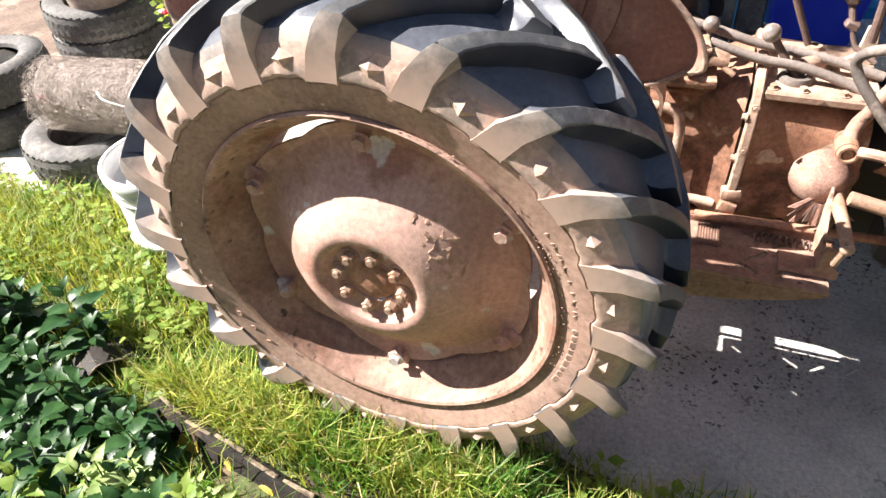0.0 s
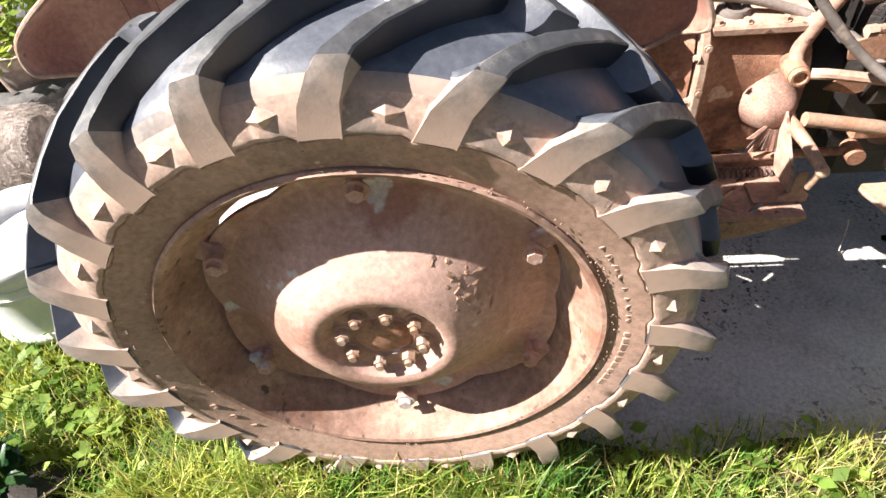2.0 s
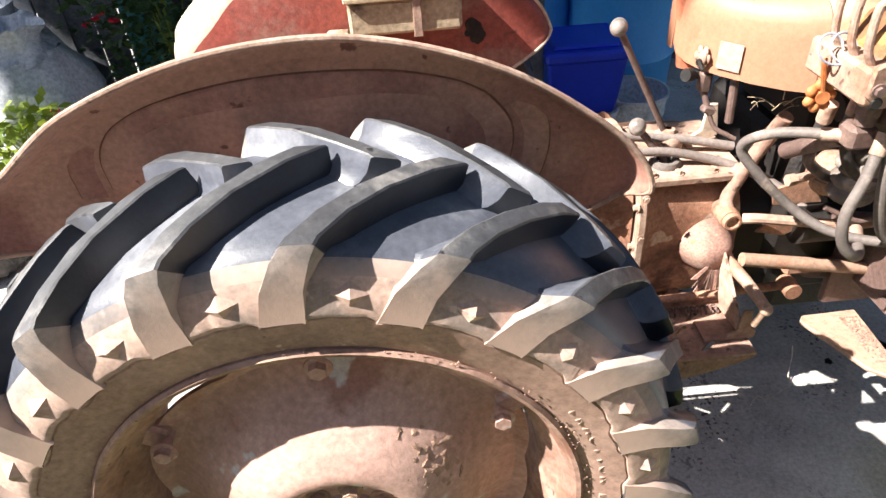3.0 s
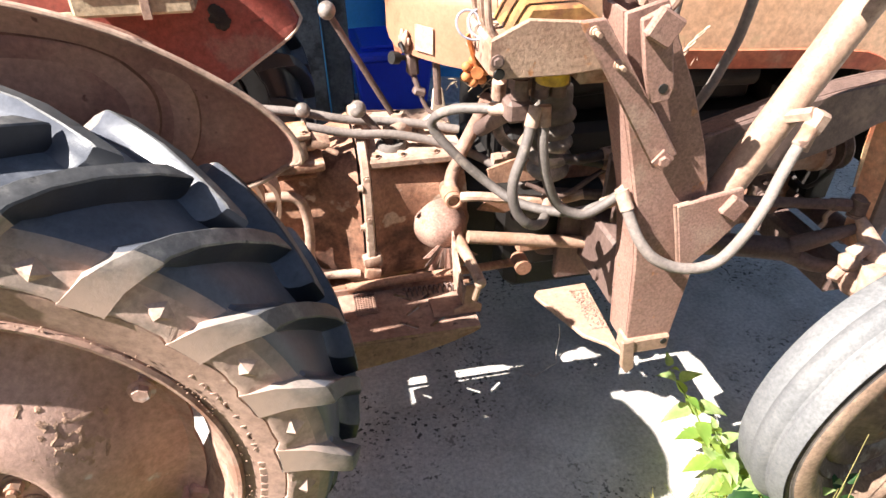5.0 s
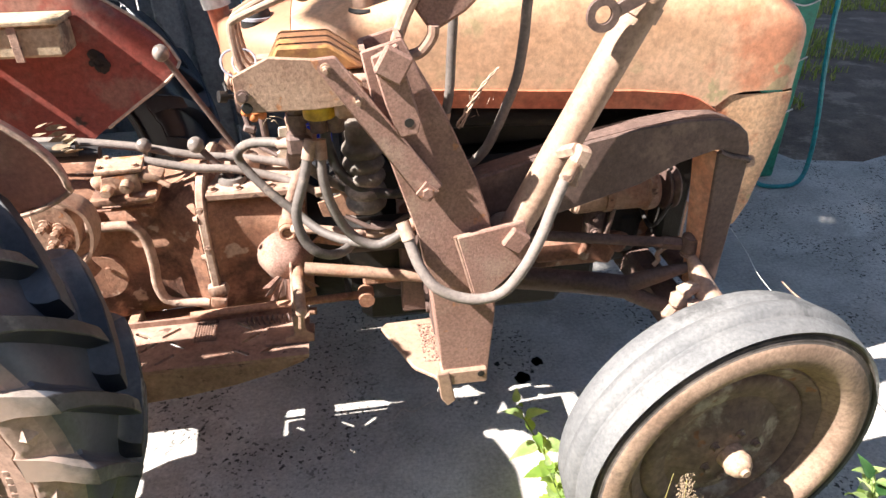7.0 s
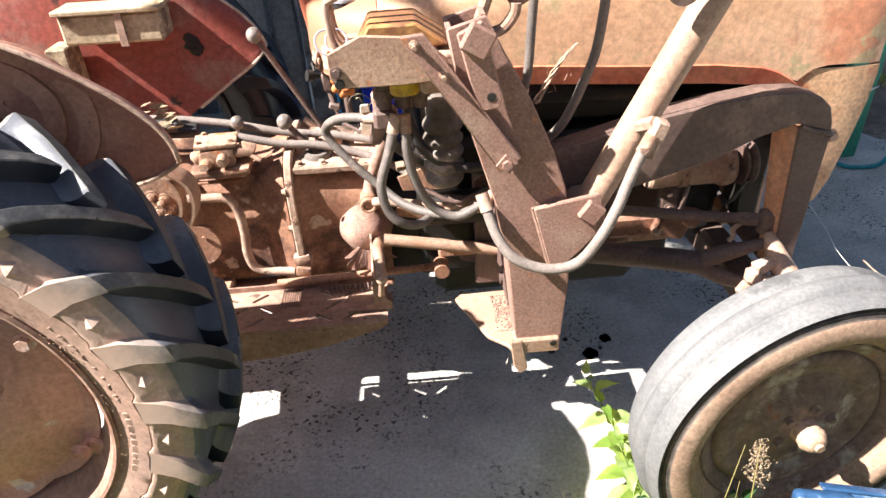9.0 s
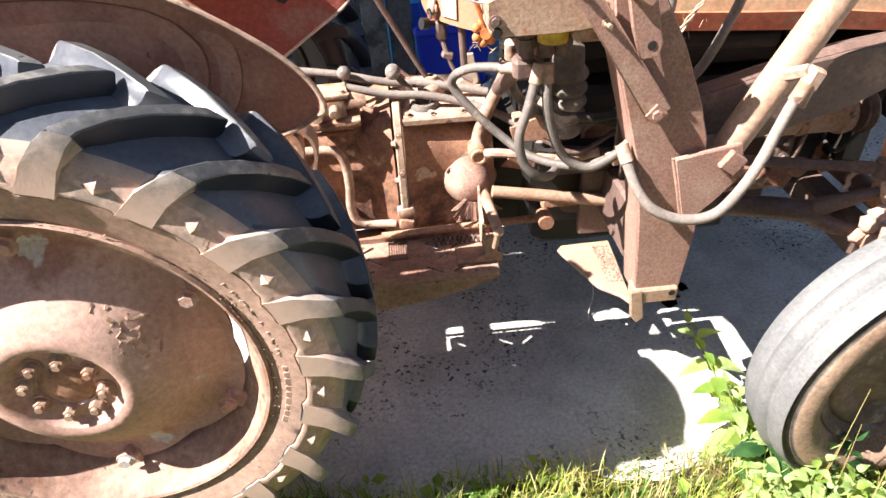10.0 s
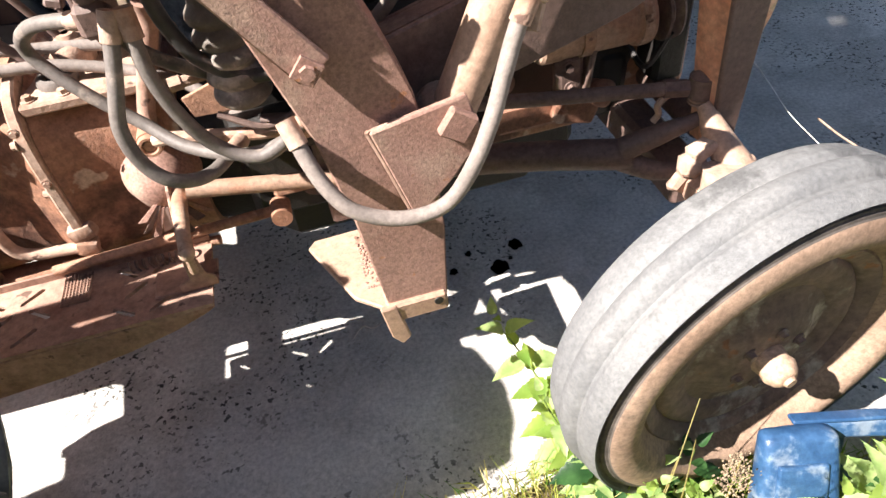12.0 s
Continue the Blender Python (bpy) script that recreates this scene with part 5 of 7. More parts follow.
part("fuel_line", tube([(1.02, 0.52, 0.80), (1.10, 0.50, 0.77), (1.2, 0.53, 0.80), (1.32, 0.55, 0.84)], 0.006, 8), M_STEEL, engine)
part("starter", rod((1.02, 0.60, 0.70), (1.24, 0.60, 0.70), 0.045, 20, 0.006), M_DARK, engine)

part("diag_pipe", tube([(0.876, 0.640, 0.725), (0.880, 0.660, 0.755), (0.905, 0.665, 0.82), (0.948, 0.660, 0.915), (0.955, 0.640, 0.96)], 0.0165, 14), M_RIM, engine, "dusty brown oil pipe")

# hood: side sections along x, round over the top, drawn in at the nose
HY0, HY1 = 0.545, 1.095


def hood_section(x, inset, zb, zt, n=16):
    y0, y1 = HY0 + inset, HY1 - inset
    out = [(x, y0, zb)]
    rh = min(0.17, (zt - zb) * 0.45)
    for k in range(n + 1):
        t = math.pi * (1 - k / n)
        c, s = math.cos(t), math.sin(t)
        cy, a = (y0 + y1) / 2, (y1 - y0) / 2
        out.append((x, cy + a * math.copysign(abs(c) ** 0.55, c), zt - rh + rh * abs(s) ** 0.62))
    out.append((x, y1, zb))
    return out


def hood_skin(secs, lift=0.003):
    bm = bmesh.new()
    R = [[bm.verts.new(p) for p in s] for s in secs]
    for a, b in zip(R, R[1:]):
        for k in range(len(a) - 1):
            bm.faces.new((a[k], a[k + 1], b[k + 1], b[k]))
    bmesh.ops.recalc_face_normals(bm, faces=bm.faces)
    bmesh.ops.solidify(bm, geom=list(bm.faces), thickness=lift)
    return bm


zbot = [(0.758, 1.075), (0.762, 1.055), (0.768, 1.049), (0.785, 1.047), (0.81, 1.047), (0.85, 1.047), (0.90, 1.047), (0.945, 1.047), (1.0, 1.06), (1.10, 1.088), (1.25, 1.082), (1.50, 1.064), (1.72, 1.052), (1.83, 1.038), (1.875, 1.022), (1.905, 1.004), (1.922, 1.0), (1.955, 1.026),
        (1.99, 1.033), (2.05, 1.033), (2.10, 1.03), (2.125, 1.03), (2.137, 1.03)]
inset = {0.758: 0.272, 0.762: 0.262, 0.768: 0.22, 0.785: 0.175, 0.81: 0.135, 0.85: 0.085, 0.90: 0.04, 0.945: 0.014, 2.10: 0.004, 2.125: 0.014, 2.137: 0.035}
ztop = {0.758: 1.165, 0.762: 1.182, 0.768: 1.194, 0.785: 1.203, 0.81: 1.209, 0.85: 1.216, 0.90: 1.226, 0.945: 1.238, 1.0: 1.252, 1.10: 1.275, 1.25: 1.298, 1.50: 1.312, 1.72: 1.312, 1.83: 1.306, 1.99: 1.288, 2.05: 1.265, 2.10: 1.24, 2.125: 1.215, 2.137: 1.19}
hood = part("hood", hood_skin([hood_section(x, inset.get(x, 0.0), z, ztop.get(x, 1.335 - 0.12 * max(0.0, x - 1.6))) for x, z in zbot if x > 0.94]), M_HOOD, tractor, "faded orange hood with worn patches", 40)
tank = part("fuel_tank", hood_skin([hood_section(x, inset.get(x, 0.0), z, ztop.get(x, 1.335)) for x, z in zbot if x < 0.94] + [hood_section(0.943, 0.014, 1.047, 1.238)]), M_TANK, tractor, "orange fuel tank with rounded rear corners", 40)
part("nose_top", loft([[(2.137, y, z) for y, z in ((0.58, 1.03), (0.58, 1.06), (0.82, 1.165), (1.06, 1.06), (1.06, 1.03))], [(2.147, y, z) for y, z in ((0.62, 1.035), (0.62, 1.05), (0.82, 1.14), (1.02, 1.05), (1.02, 1.035))]]), M_HOOD, hood)
# the red turned-in lower edge, running out at the seam
edge = [(1.02, 1.068, 0.02), (1.10, 1.088, 0.043), (1.30, 1.078, 0.043), (1.50, 1.064, 0.043), (1.72, 1.052, 0.045), (1.83, 1.038, 0.042), (1.875, 1.022, 0.038), (1.905, 1.004, 0.030), (1.925, 0.990, 0.014)]
part("lower_edge", loft([[(x, 0.546, z + 0.003), (x, 0.5405, z), (x, 0.548, z - h), (x, 0.575, z - h - 0.007), (x, 0.575, z - h - 0.001), (x, 0.553, z - h + 0.005)] for x, z, h in edge]), M_HOODRED, hood, "red turned-in hood edge")
# tank tap, data plate and pull knob on the round rear corner
part("data_plate", box((0.8165, 0.6650, 1.092), (0.050, 0.002, 0.056), 0.0005, (0, 0, -51)), M_PLATE, tank, "pale worn data plate")
part("tap", join(*[ball((0.782 + 0.014 * math.cos(k * 1.05) * 0.5, 0.714 - 0.014 * math.cos(k * 1.05) * 0.8, 1.077 + 0.016 * math.sin(k * 1.05)), 0.010, 0.5, 0.9, 1, 10, 6) for k in range(6)], ball((0.782, 0.712, 1.077), 0.016, 0.5, 1, 1)), M_PALE, tank, "flower-shaped pale tap plate")
part("tap_pin", join(rod((0.784, 0.712, 1.072), (0.770, 0.702, 1.070), 0.007, 10), rod((0.772, 0.704, 1.074), (0.776, 0.690, 1.058), 0.004, 8)), M_DARK, tank)
part("pull_knob", join(rod((0.82, 0.745, 1.025), (0.765, 0.72, 1.037), 0.006, 14), rod((0.768, 0.7215, 1.036), (0.752, 0.714, 1.040), 0.014, 14), rod((0.80, 0.736, 1.03), (0.79, 0.731, 1.032), 0.012, 6)), M_DARK, tank, "black pull knob")
cap = part("filler_cap", lathe([(0.0, 0.028), (0.026, 0.027), (0.030, 0.022), (0.031, 0.006), (0.036, 0.004), (0.037, -0.012)], 28, (0.867, 0.70, 1.212), "z"), M_DARK, tank, "black filler cap on the tank")
part("cap_ring", lathe([(0.031, 0.004), (0.038, 0.004), (0.038, 0.010), (0.031, 0.010)], 28, (0.867, 0.70, 1.212), "z", True), M_GREYWIRE, cap, "bright metal ring")
# hanging bits under the tank
part("fuel_tap", rough_up(join(box((0.80, 0.72, 1.02), (0.026, 0.026, 0.05), 0.006), rod((0.80, 0.72, 1.0), (0.815, 0.70, 0.95), 0.007, 10), box((0.812, 0.705, 0.96), (0.03, 0.022, 0.018), 0.004, (0, 20, 0)), tube([(0.815, 0.70, 0.95), (0.83, 0.69, 0.92), (0.87, 0.67, 0.90)], 0.005, 8, 4)), 0.002, 40), M_STEEL, tank, "small dusty fuel tap")
part("red_pipe", rod((0.845, 0.68, 1.05), (0.85, 0.675, 0.94), 0.009, 10), M_STEEL, tank)
rnd = random.Random(41)
for k in range(9):
    a = Vector((0.85 + 0.14 * rnd.random(), 0.60 + 0.06 * rnd.random(), 0.985 + 0.03 * rnd.random()))
    b = a + Vector((rnd.uniform(-0.05, 0.05), rnd.uniform(-0.03, 0.03), rnd.uniform(-0.04, 0.04)))
    part("straw", tube([a, (a + b) / 2 + Vector((0, 0, 0.008)), b], 0.0009, 5, 4), M_OAK, tank)
# grille cowl below the seam, its front edge drawn back towards the foot
rows = []
for z, xl, xr in ((1.025, 1.957, 2.137), (1.0, 1.926, 2.138), (0.93, 1.93, 2.134), (0.85, 1.935, 2.122), (0.78, 1.94, 2.108), (0.72, 1.95, 2.096), (0.66, 1.96, 2.07)):
    rows.append([(xl, 0.549, z), (xl * 0.5 + xr * 0.5, 0.547, z), (xr - 0.03, 0.548, z), (xr - 0.012, 0.554, z), (xr - 0.002, 0.572, z), (xr, 0.60, z)])
part("grille_cowl", hood_skin(rows), M_COWL, hood, "faded orange grille side panel")
part("grille_cowl", hood_skin([[(p[0], 1.64 - p[1], p[2]) for p in s] for s in rows]), M_COWL, hood)
part("grille", join(box((2.07, 0.82, 0.84), (0.02, 0.44, 0.34), 0.004), *[box((2.085, 0.64 + 0.036 * k, 0.84), (0.01, 0.008, 0.33), 0.002) for k in range(11)]), M_DARK, hood)
# front support, axle beam, radius arm, steering rods
part("front_support", rough_up(join(box((1.88, 0.82, 0.60), (0.24, 0.30, 0.16), 0.02), box((1.68, 0.80, 0.58), (0.30, 0.26, 0.16), 0.03)), 0.006, 9), M_CAST, tractor, "rust-brown front casting")
part("front_axle", join(box((1.845, 0.82, 0.50), (0.08, 0.90, 0.085), 0.012)), M_STEEL, tractor, "rusty front axle beam")
arm_pts = [(1.02, 0.70, 0.50), (1.24, 0.635, 0.525), (1.45, 0.565, 0.545), (1.62, 0.50, 0.553), (1.75, 0.445, 0.558)]
ra = part("radius_arm", rough_up(tube(arm_pts, 0.031, 18, 6), 0.002, 14), M_STEEL, tractor, "dark brown radius arm")
part("fork_tine", rough_up(tube([(1.73, 0.445, 0.575), (1.80, 0.41, 0.622), (1.86, 0.40, 0.645)], (0.024, 0.012), 12, 4), 0.002, 20), M_STEEL, ra, "forked end of the radius arm")
part("fork_tine", rough_up(tube([(1.73, 0.45, 0.545), (1.785, 0.41, 0.53), (1.83, 0.39, 0.535)], (0.024, 0.015), 12, 4), 0.002, 20), M_STEEL, ra)
rnd = random.Random(17)
knuckle = part("steering_knuckle", rough_up(join(rod((1.83, 0.26, 0.40), (1.845, 0.30, 0.60), 0.034, 20, 0.008), box((1.835, 0.32, 0.535), (0.075, 0.07, 0.07), 0.02, (0, 12, 20)), box((1.815, 0.345, 0.585), (0.05, 0.05, 0.035), 0.014, (10, -18, 0)), box((1.80, 0.35, 0.545), (0.035, 0.03, 0.04), 0.006, (0, 30, 10)), box((1.835, 0.35, 0.61), (0.05, 0.04, 0.022), 0.006, (0, -14, 15)), rod((1.82, 0.10, 0.352), (1.83, 0.27, 0.40), 0.028, 18)), 0.006, 45), M_PALE, tractor, "pale dirt-caked steering knuckle")
part("steering_knuckle", join(rod((1.82, 1.40, 0.40), (1.84, 1.38, 0.60), 0.032, 20, 0.005), rod((1.82, 1.54, 0.352), (1.82, 1.39, 0.37), 0.028, 18)), M_PALE, tractor)
part("steering_arm", rough_up(join(tube([(1.857, 0.405, 0.668), (1.866, 0.375, 0.635), (1.882, 0.33, 0.59), (1.895, 0.295, 0.55)], (0.013, 0.042), 14, 5), ball((1.905, 0.315, 0.588), 0.016, 1.2, 1, 0.7)), 0.002, 20), M_CYL, tractor, "pale tapered steering arm")
bj = part("ball_joint", join(rod((1.86, 0.423, 0.675), (1.86, 0.423, 0.715), 0.024, 18, 0.006), ball((1.86, 0.423, 0.712), 0.020, 1, 1, 0.6)), M_STEEL, tractor, "rusty ball joint")
part("boot", join(*[lathe([(0.012, 0.66 + 0.006 * k), (0.021 - 0.002 * k, 0.661 + 0.006 * k), (0.021 - 0.002 * k, 0.664 + 0.006 * k), (0.012, 0.665 + 0.006 * k)], 16, (1.86, 0.423, 0), "z", True) for k in range(3)]), M_PALE, bj)
part("drag_link", join(rod((1.08, 0.56, 0.745), (1.83, 0.43, 0.694), 0.0135, 14), rod((1.79, 0.437, 0.697), (1.835, 0.429, 0.693), 0.017, 6)), M_STEEL, tractor, "dusty steering drag link")
part("axle_bracket", rough_up(join(box((1.70, 0.60, 0.60), (0.10, 0.04, 0.10), 0.012, (0, 15, 0)), box((1.60, 0.62, 0.585), (0.16, 0.03, 0.07), 0.012), ball((1.745, 0.58, 0.62), 0.03, 1, 0.7, 1)), 0.006, 25), M_CAST, tractor, "rusty axle bracket")
part("clip", tube([(1.775, 0.43, 0.635), (1.785, 0.43, 0.65), (1.78, 0.43, 0.668), (1.795, 0.43, 0.685), (1.815, 0.43, 0.688)], 0.0065, 7, 4), M_CYL, tractor, "pale twisted wire clip")


# ---- loader frame ----
PY = 0.285
edge_r = [(1.145, 1.26), (1.18, 1.19), (1.23, 1.10), (1.283, 0.98), (1.31, 0.90), (1.327, 0.78), (1.330, 0.65), (1.318, 0.47)]
edge_l = [(1.215, 0.47), (1.19, 0.71), (1.165, 0.86), (1.122, 1.005), (1.10, 1.08), (1.072, 1.24)]
post = part("loader_post", join(prism(edge_r + edge_l, PY, PY + 0.010, 0.003), prism(edge_r + edge_l, PY + 0.085, PY + 0.095, 0.003),
                                loft([[(x, PY + 0.01, z), (x, PY + 0.085, z), (x + 0.010, PY + 0.085, z), (x + 0.010, PY + 0.01, z)] for x, z in edge_l]),
                                loft([[(x - 0.010, PY + 0.01, z), (x - 0.010, PY + 0.085, z), (x, PY + 0.085, z), (x, PY + 0.01, z)] for x, z in edge_r])), M_RUST, tractor, "rusty brown welded loader post")
# made-up bracket, sized so its shadow covers the ground by the front wheel
part("mounting_bracket", rough_up(join(box((1.26, 0.50, 0.60), (0.11, 0.25, 0.16), 0.008), box((1.25, 0.60, 0.56), (0.20, 0.03, 0.22), 0.006), rod((1.20, 0.47, 0.55), (1.335, 0.47, 0.55), 0.016, 12)), 0.003, 14), M_STEEL, post, "dark bracket added behind the post to shade the ground")
part("foot", join(box((1.262, 0.30, 0.478), (0.11, 0.05, 0.045), 0.005), prism([(1.195, 0.50), (1.225, 0.50), (1.24, 0.41), (1.222, 0.395), (1.205, 0.42)], 0.272, 0.285, 0.003)), M_CYL, post, "pale worn post foot with a pin hole")
part("pin_hole", lathe([(0.0, 0.2735), (0.008, 0.2735), (0.009, 0.276)], 14, (1.30, 0, 0.485)), M_DARK, post)
part("foot_plate", rough_up(prism([(1.085, 0.555), (1.10, 0.575), (1.24, 0.58), (1.225, 0.30), (1.20, 0.345), (1.155, 0.385)], 0.418, 0.430, 0.003, "z"), 0.002, 14), M_CYL, post, "dusty brown gusset plate")
bm = bmesh.new()
rnd = random.Random(8)
for i in range(170):
    bm = join(bm, ball((min(1.225, max(1.185, rnd.gauss(1.205, 0.016))), min(0.55, max(0.40, rnd.gauss(0.47, 0.045))), 0.4315), rnd.uniform(0.0015, 0.004), 1, 1, 0.6, 6, 4))
part("debris", rough_up(bm, 0.002, 70), M_RUST, post, "dry dirt crumbs")["kind"] = "stuff"
plate = part("cylinder_plate", rough_up(prism([(1.238, 0.868), (1.378, 0.893), (1.398, 0.82), (1.345, 0.755), (1.284, 0.695)], 0.262, 0.275, 0.003), 0.001, 10), M_RUST, post, "rusty cylinder mounting plate")
part("spacer", box((1.33, 0.29, 0.80), (0.03, 0.04, 0.05), 0.003), M_RUST, post)
part("square_nut", box((1.360, 0.256, 0.853), (0.044, 0.016, 0.044), 0.003, (0, 35, 0)), M_RUST, plate, "rusty square pin head")
part("weld_edge", tube([(1.236, 0.268, 0.868), (1.258, 0.268, 0.79), (1.283, 0.268, 0.695)], 0.004, 8, 4), M_RIM, plate)
# diagonal strap from the valve chest to the post
strap = part("diagonal_strap", join(prism([(0.985, 1.238), (1.03, 1.241), (1.212, 0.985), (1.168, 0.958)], 0.262, 0.272, 0.003)), M_RUST, post, "rusty flat diagonal strap")
part("bolt", join(bolt((1.180, 0.262, 0.978), (0, -1, 0), 0.011, 0.012, False), box((1.18, 0.258, 0.978), (0.032, 0.006, 0.032), 0.001, (0, 40, 0))), M_RUST, strap)
for x, z in ((1.012, 1.222), (1.062, 1.165)):
    part("bolt", join(bolt((x, 0.262, z), (0, -1, 0), 0.0062, 0.007), rod((x, 0.257, z), (x, 0.238, z), 0.0042, 10)), M_CHEST, strap)
# short upper strap with a hole
bm = prism([(1.088, 1.236), (1.135, 1.258), (1.150, 1.20), (1.172, 1.12), (1.166, 1.095), (1.132, 1.090), (1.11, 1.15)], 0.258, 0.270, 0.003)
ustrap = part("upper_strap", bm, M_RUST, post, "rusty short strap with a round hole")
part("pin_hole", lathe([(0.0, 0.2570), (0.0085, 0.2570), (0.0095, 0.259)], 14, (1.150, 0, 1.118)), M_DARK, ustrap)
part("square_nut", box((1.125, 0.250, 1.225), (0.052, 0.018, 0.052), 0.004, (0, 30, 0)), M_RUST, ustrap)
# lift cylinder with collar, hydraulic fitting and hook ring
a, b = Vector((1.375, 0.325, 0.84)), Vector((1.70, 0.325, 1.51))
d = (b - a).normalized()
cyl = part("lift_cylinder", join(tube([a, b], 0.034, 28, smooth=False), tube([a + d * 0.478, a + d * 0.508], 0.0385, 28, smooth=False)), M_CYL, tractor, "pale dusty orange hydraulic lift cylinder")
part("cylinder_eye", rod((1.36, 0.28, 0.82), (1.36, 0.37, 0.82), 0.04, 24, 0.004), M_CYL, cyl)
part("hose_fitting", join(rod((1.455, 0.30, 1.02), (1.47, 0.255, 1.045), 0.014, 6), box((1.475, 0.25, 1.03), (0.03, 0.03, 0.045), 0.005, (0, 20, 0)), rod((1.475, 0.25, 1.02), (1.462, 0.245, 0.975), 0.012, 6)), M_PALE, cyl, "pale brass elbow fitting")
part("ring_hook", join(lathe([(0.016, 0.276), (0.030, 0.276), (0.030, 0.286), (0.016, 0.286)], 24, (1.50, 0, 1.285), closed=True), prism([(1.515, 1.30), (1.60, 1.345), (1.61, 1.32), (1.52, 1.275)], 0.277, 0.285, 0.002)), M_STEEL, cyl, "dark flat hook with a ring hole")
# fork on the post's top
part("fork", prism([(1.176, 1.293), (1.21, 1.245), (1.273, 1.282), (1.313, 1.319), (1.352, 1.442), (1.254, 1.442)], 0.365, 0.395, 0.006), M_RUST, tractor, "rusty loader fork")
part("fork_bar", tube([(1.14, 0.365, 1.228), (1.161, 0.365, 1.282), (1.188, 0.365, 1.331), (1.231, 0.365, 1.411)], 0.012, 10), M_PALE, tractor, "pale worn fork bar")
part("fork_bar", tube([(1.156, 0.365, 1.205), (1.188, 0.365, 1.215), (1.209, 0.365, 1.241), (1.212, 0.365, 1.261)], 0.011, 10), M_PALE, tractor)
# front frame arm: deep plate tapering to a round elbow, angle leg down to the front casting
top = [(1.17, 0.90), (1.40, 0.965), (1.548, 1.004), (1.66, 1.025), (1.762, 1.037), (1.841, 1.034), (1.886, 1.019), (1.911, 0.997), (1.924, 0.961), (1.927, 0.938)]
low = [(1.846, 0.964), (1.763, 0.937), (1.674, 0.892), (1.528, 0.847), (1.36, 0.80), (1.17, 0.76)]
beam = part("frame_arm", rough_up(join(prism(top + low, 0.38, 0.392, 0.003), prism(top + low, 0.432, 0.444, 0.003), loft([[(x, 0.392, z - 0.008), (x, 0.432, z - 0.008), (x, 0.432, z), (x, 0.392, z)] for x, z in top])), 0.0015, 12), M_STEEL, tractor, "dark brown loader frame arm")
part("leg", join(prism([(1.851, 0.955), (1.929, 0.945), (1.929, 0.90), (1.922, 0.57), (1.876, 0.57)], 0.381, 0.393, 0.003), prism([(1.915, 0.94), (1.929, 0.94), (1.922, 0.57), (1.908, 0.57)], 0.393, 0.45, 0.003)), M_STEEL, beam, "dark brown frame leg")
part("leg_web", loft([[(1.826, 0.447, 0.952), (1.852, 0.386, 0.952), (1.859, 0.390, 0.952), (1.833, 0.451, 0.952)], [(1.872, 0.447, 0.57), (1.878, 0.386, 0.57), (1.885, 0.390, 0.57), (1.879, 0.451, 0.57)]], 0.001), M_WEB, beam, "orange-painted inner web of the leg, lightened as if sunlit")
part("weld_bead", tube([(1.853, 0.379, 0.958), (1.88, 0.379, 0.945), (1.915, 0.379, 0.938), (1.928, 0.379, 0.93)], 0.006, 8, 4), M_STEEL, beam)
part("bolt", bolt((1.934, 0.39, 0.925), (0, -1, 0), 0.011, 0.012), M_PALE, beam)
part("cross_tube", rod((1.90, 0.45, 0.58), (1.90, 1.18, 0.58), 0.03, 16), M_STEEL, beam)
# valve chest plate with the valve behind it
chest = part("valve_plate", rough_up(prism([(0.852, 1.205), (0.916, 1.236), (1.025, 1.226), (1.075, 1.183), (1.06, 1.145), (0.99, 1.140), (0.875, 1.140), (0.853, 1.16)], 0.295, 0.305, 0.002), 0.001, 12), M_CHEST, tractor, "stained tan valve mounting plate")
for x, z in ((0.866, 1.172),):
    part("bolt", bolt((x, 0.295, z), (0, -1, 0), 0.008, 0.006), M_STEEL, chest)
    part("pin_hole", lathe([(0.0, 0.2935), (0.0085, 0.2935), (0.0105, 0.2955)], 16, (x + 0.004, 0, z - 0.022)), M_DARK, chest)
part("valve_block", join(box((0.96, 0.40, 1.165), (0.20, 0.17, 0.06), 0.006), box((1.06, 0.39, 1.15), (0.08, 0.15, 0.08), 0.008)), M_PALE, chest, "pale dusty hydraulic valve block")
part("cover", prism([(0.90, 1.19), (0.93, 1.243), (1.02, 1.243), (1.08, 1.20)], 0.33, 0.46, 0.004), M_YRUST, chest, "rusty yellow valve cover")
part("yellow_valve", rod((0.99, 0.36, 1.14), (0.99, 0.36, 1.105), 0.03, 20, 0.004), M_YELLOW, chest, "yellow painted valve body")
for i, y in enumerate((0.34, 0.385, 0.43)):
    l = part("control_lever", tube([(0.875, y, 1.195), (0.862, y, 1.22), (0.858, y, 1.275), (0.872, y, 1.292), (0.955, y, 1.325 + 0.006 * i), (1.02, y, 1.35)], 0.0065, 10, 5), M_PALE, chest, "bent pale control lever")
    part("knob", ball((0.985, y, 1.337 + 0.006 * i), 0.022), M_KNOB, l, "round dusty knob")
part("tap_handle", join(*[ball((0.866 + 0.019 * math.cos(k * 0.898), 0.425, 1.108 + 0.021 * math.sin(k * 0.898)), 0.010, 1, 0.8, 1, 10, 6) for k in range(7)], rod((0.866, 0.415, 1.108), (0.872, 0.45, 1.108), 0.012, 12), rod((0.866, 0.42, 1.12), (0.845, 0.41, 1.18), 0.005, 8)), M_ORANGE, chest, "orange scalloped tap handle")
part("wire_loop", tube([(0.838 + 0.026 * math.cos(t) + 0.002 * k, 0.40 + 0.012 * math.sin(t), 1.20 + 0.022 * math.sin(t)) for k, t in enumerate([j * 0.6 for j in range(22)])], 0.0022, 6, 3), M_GREYWIRE, chest)
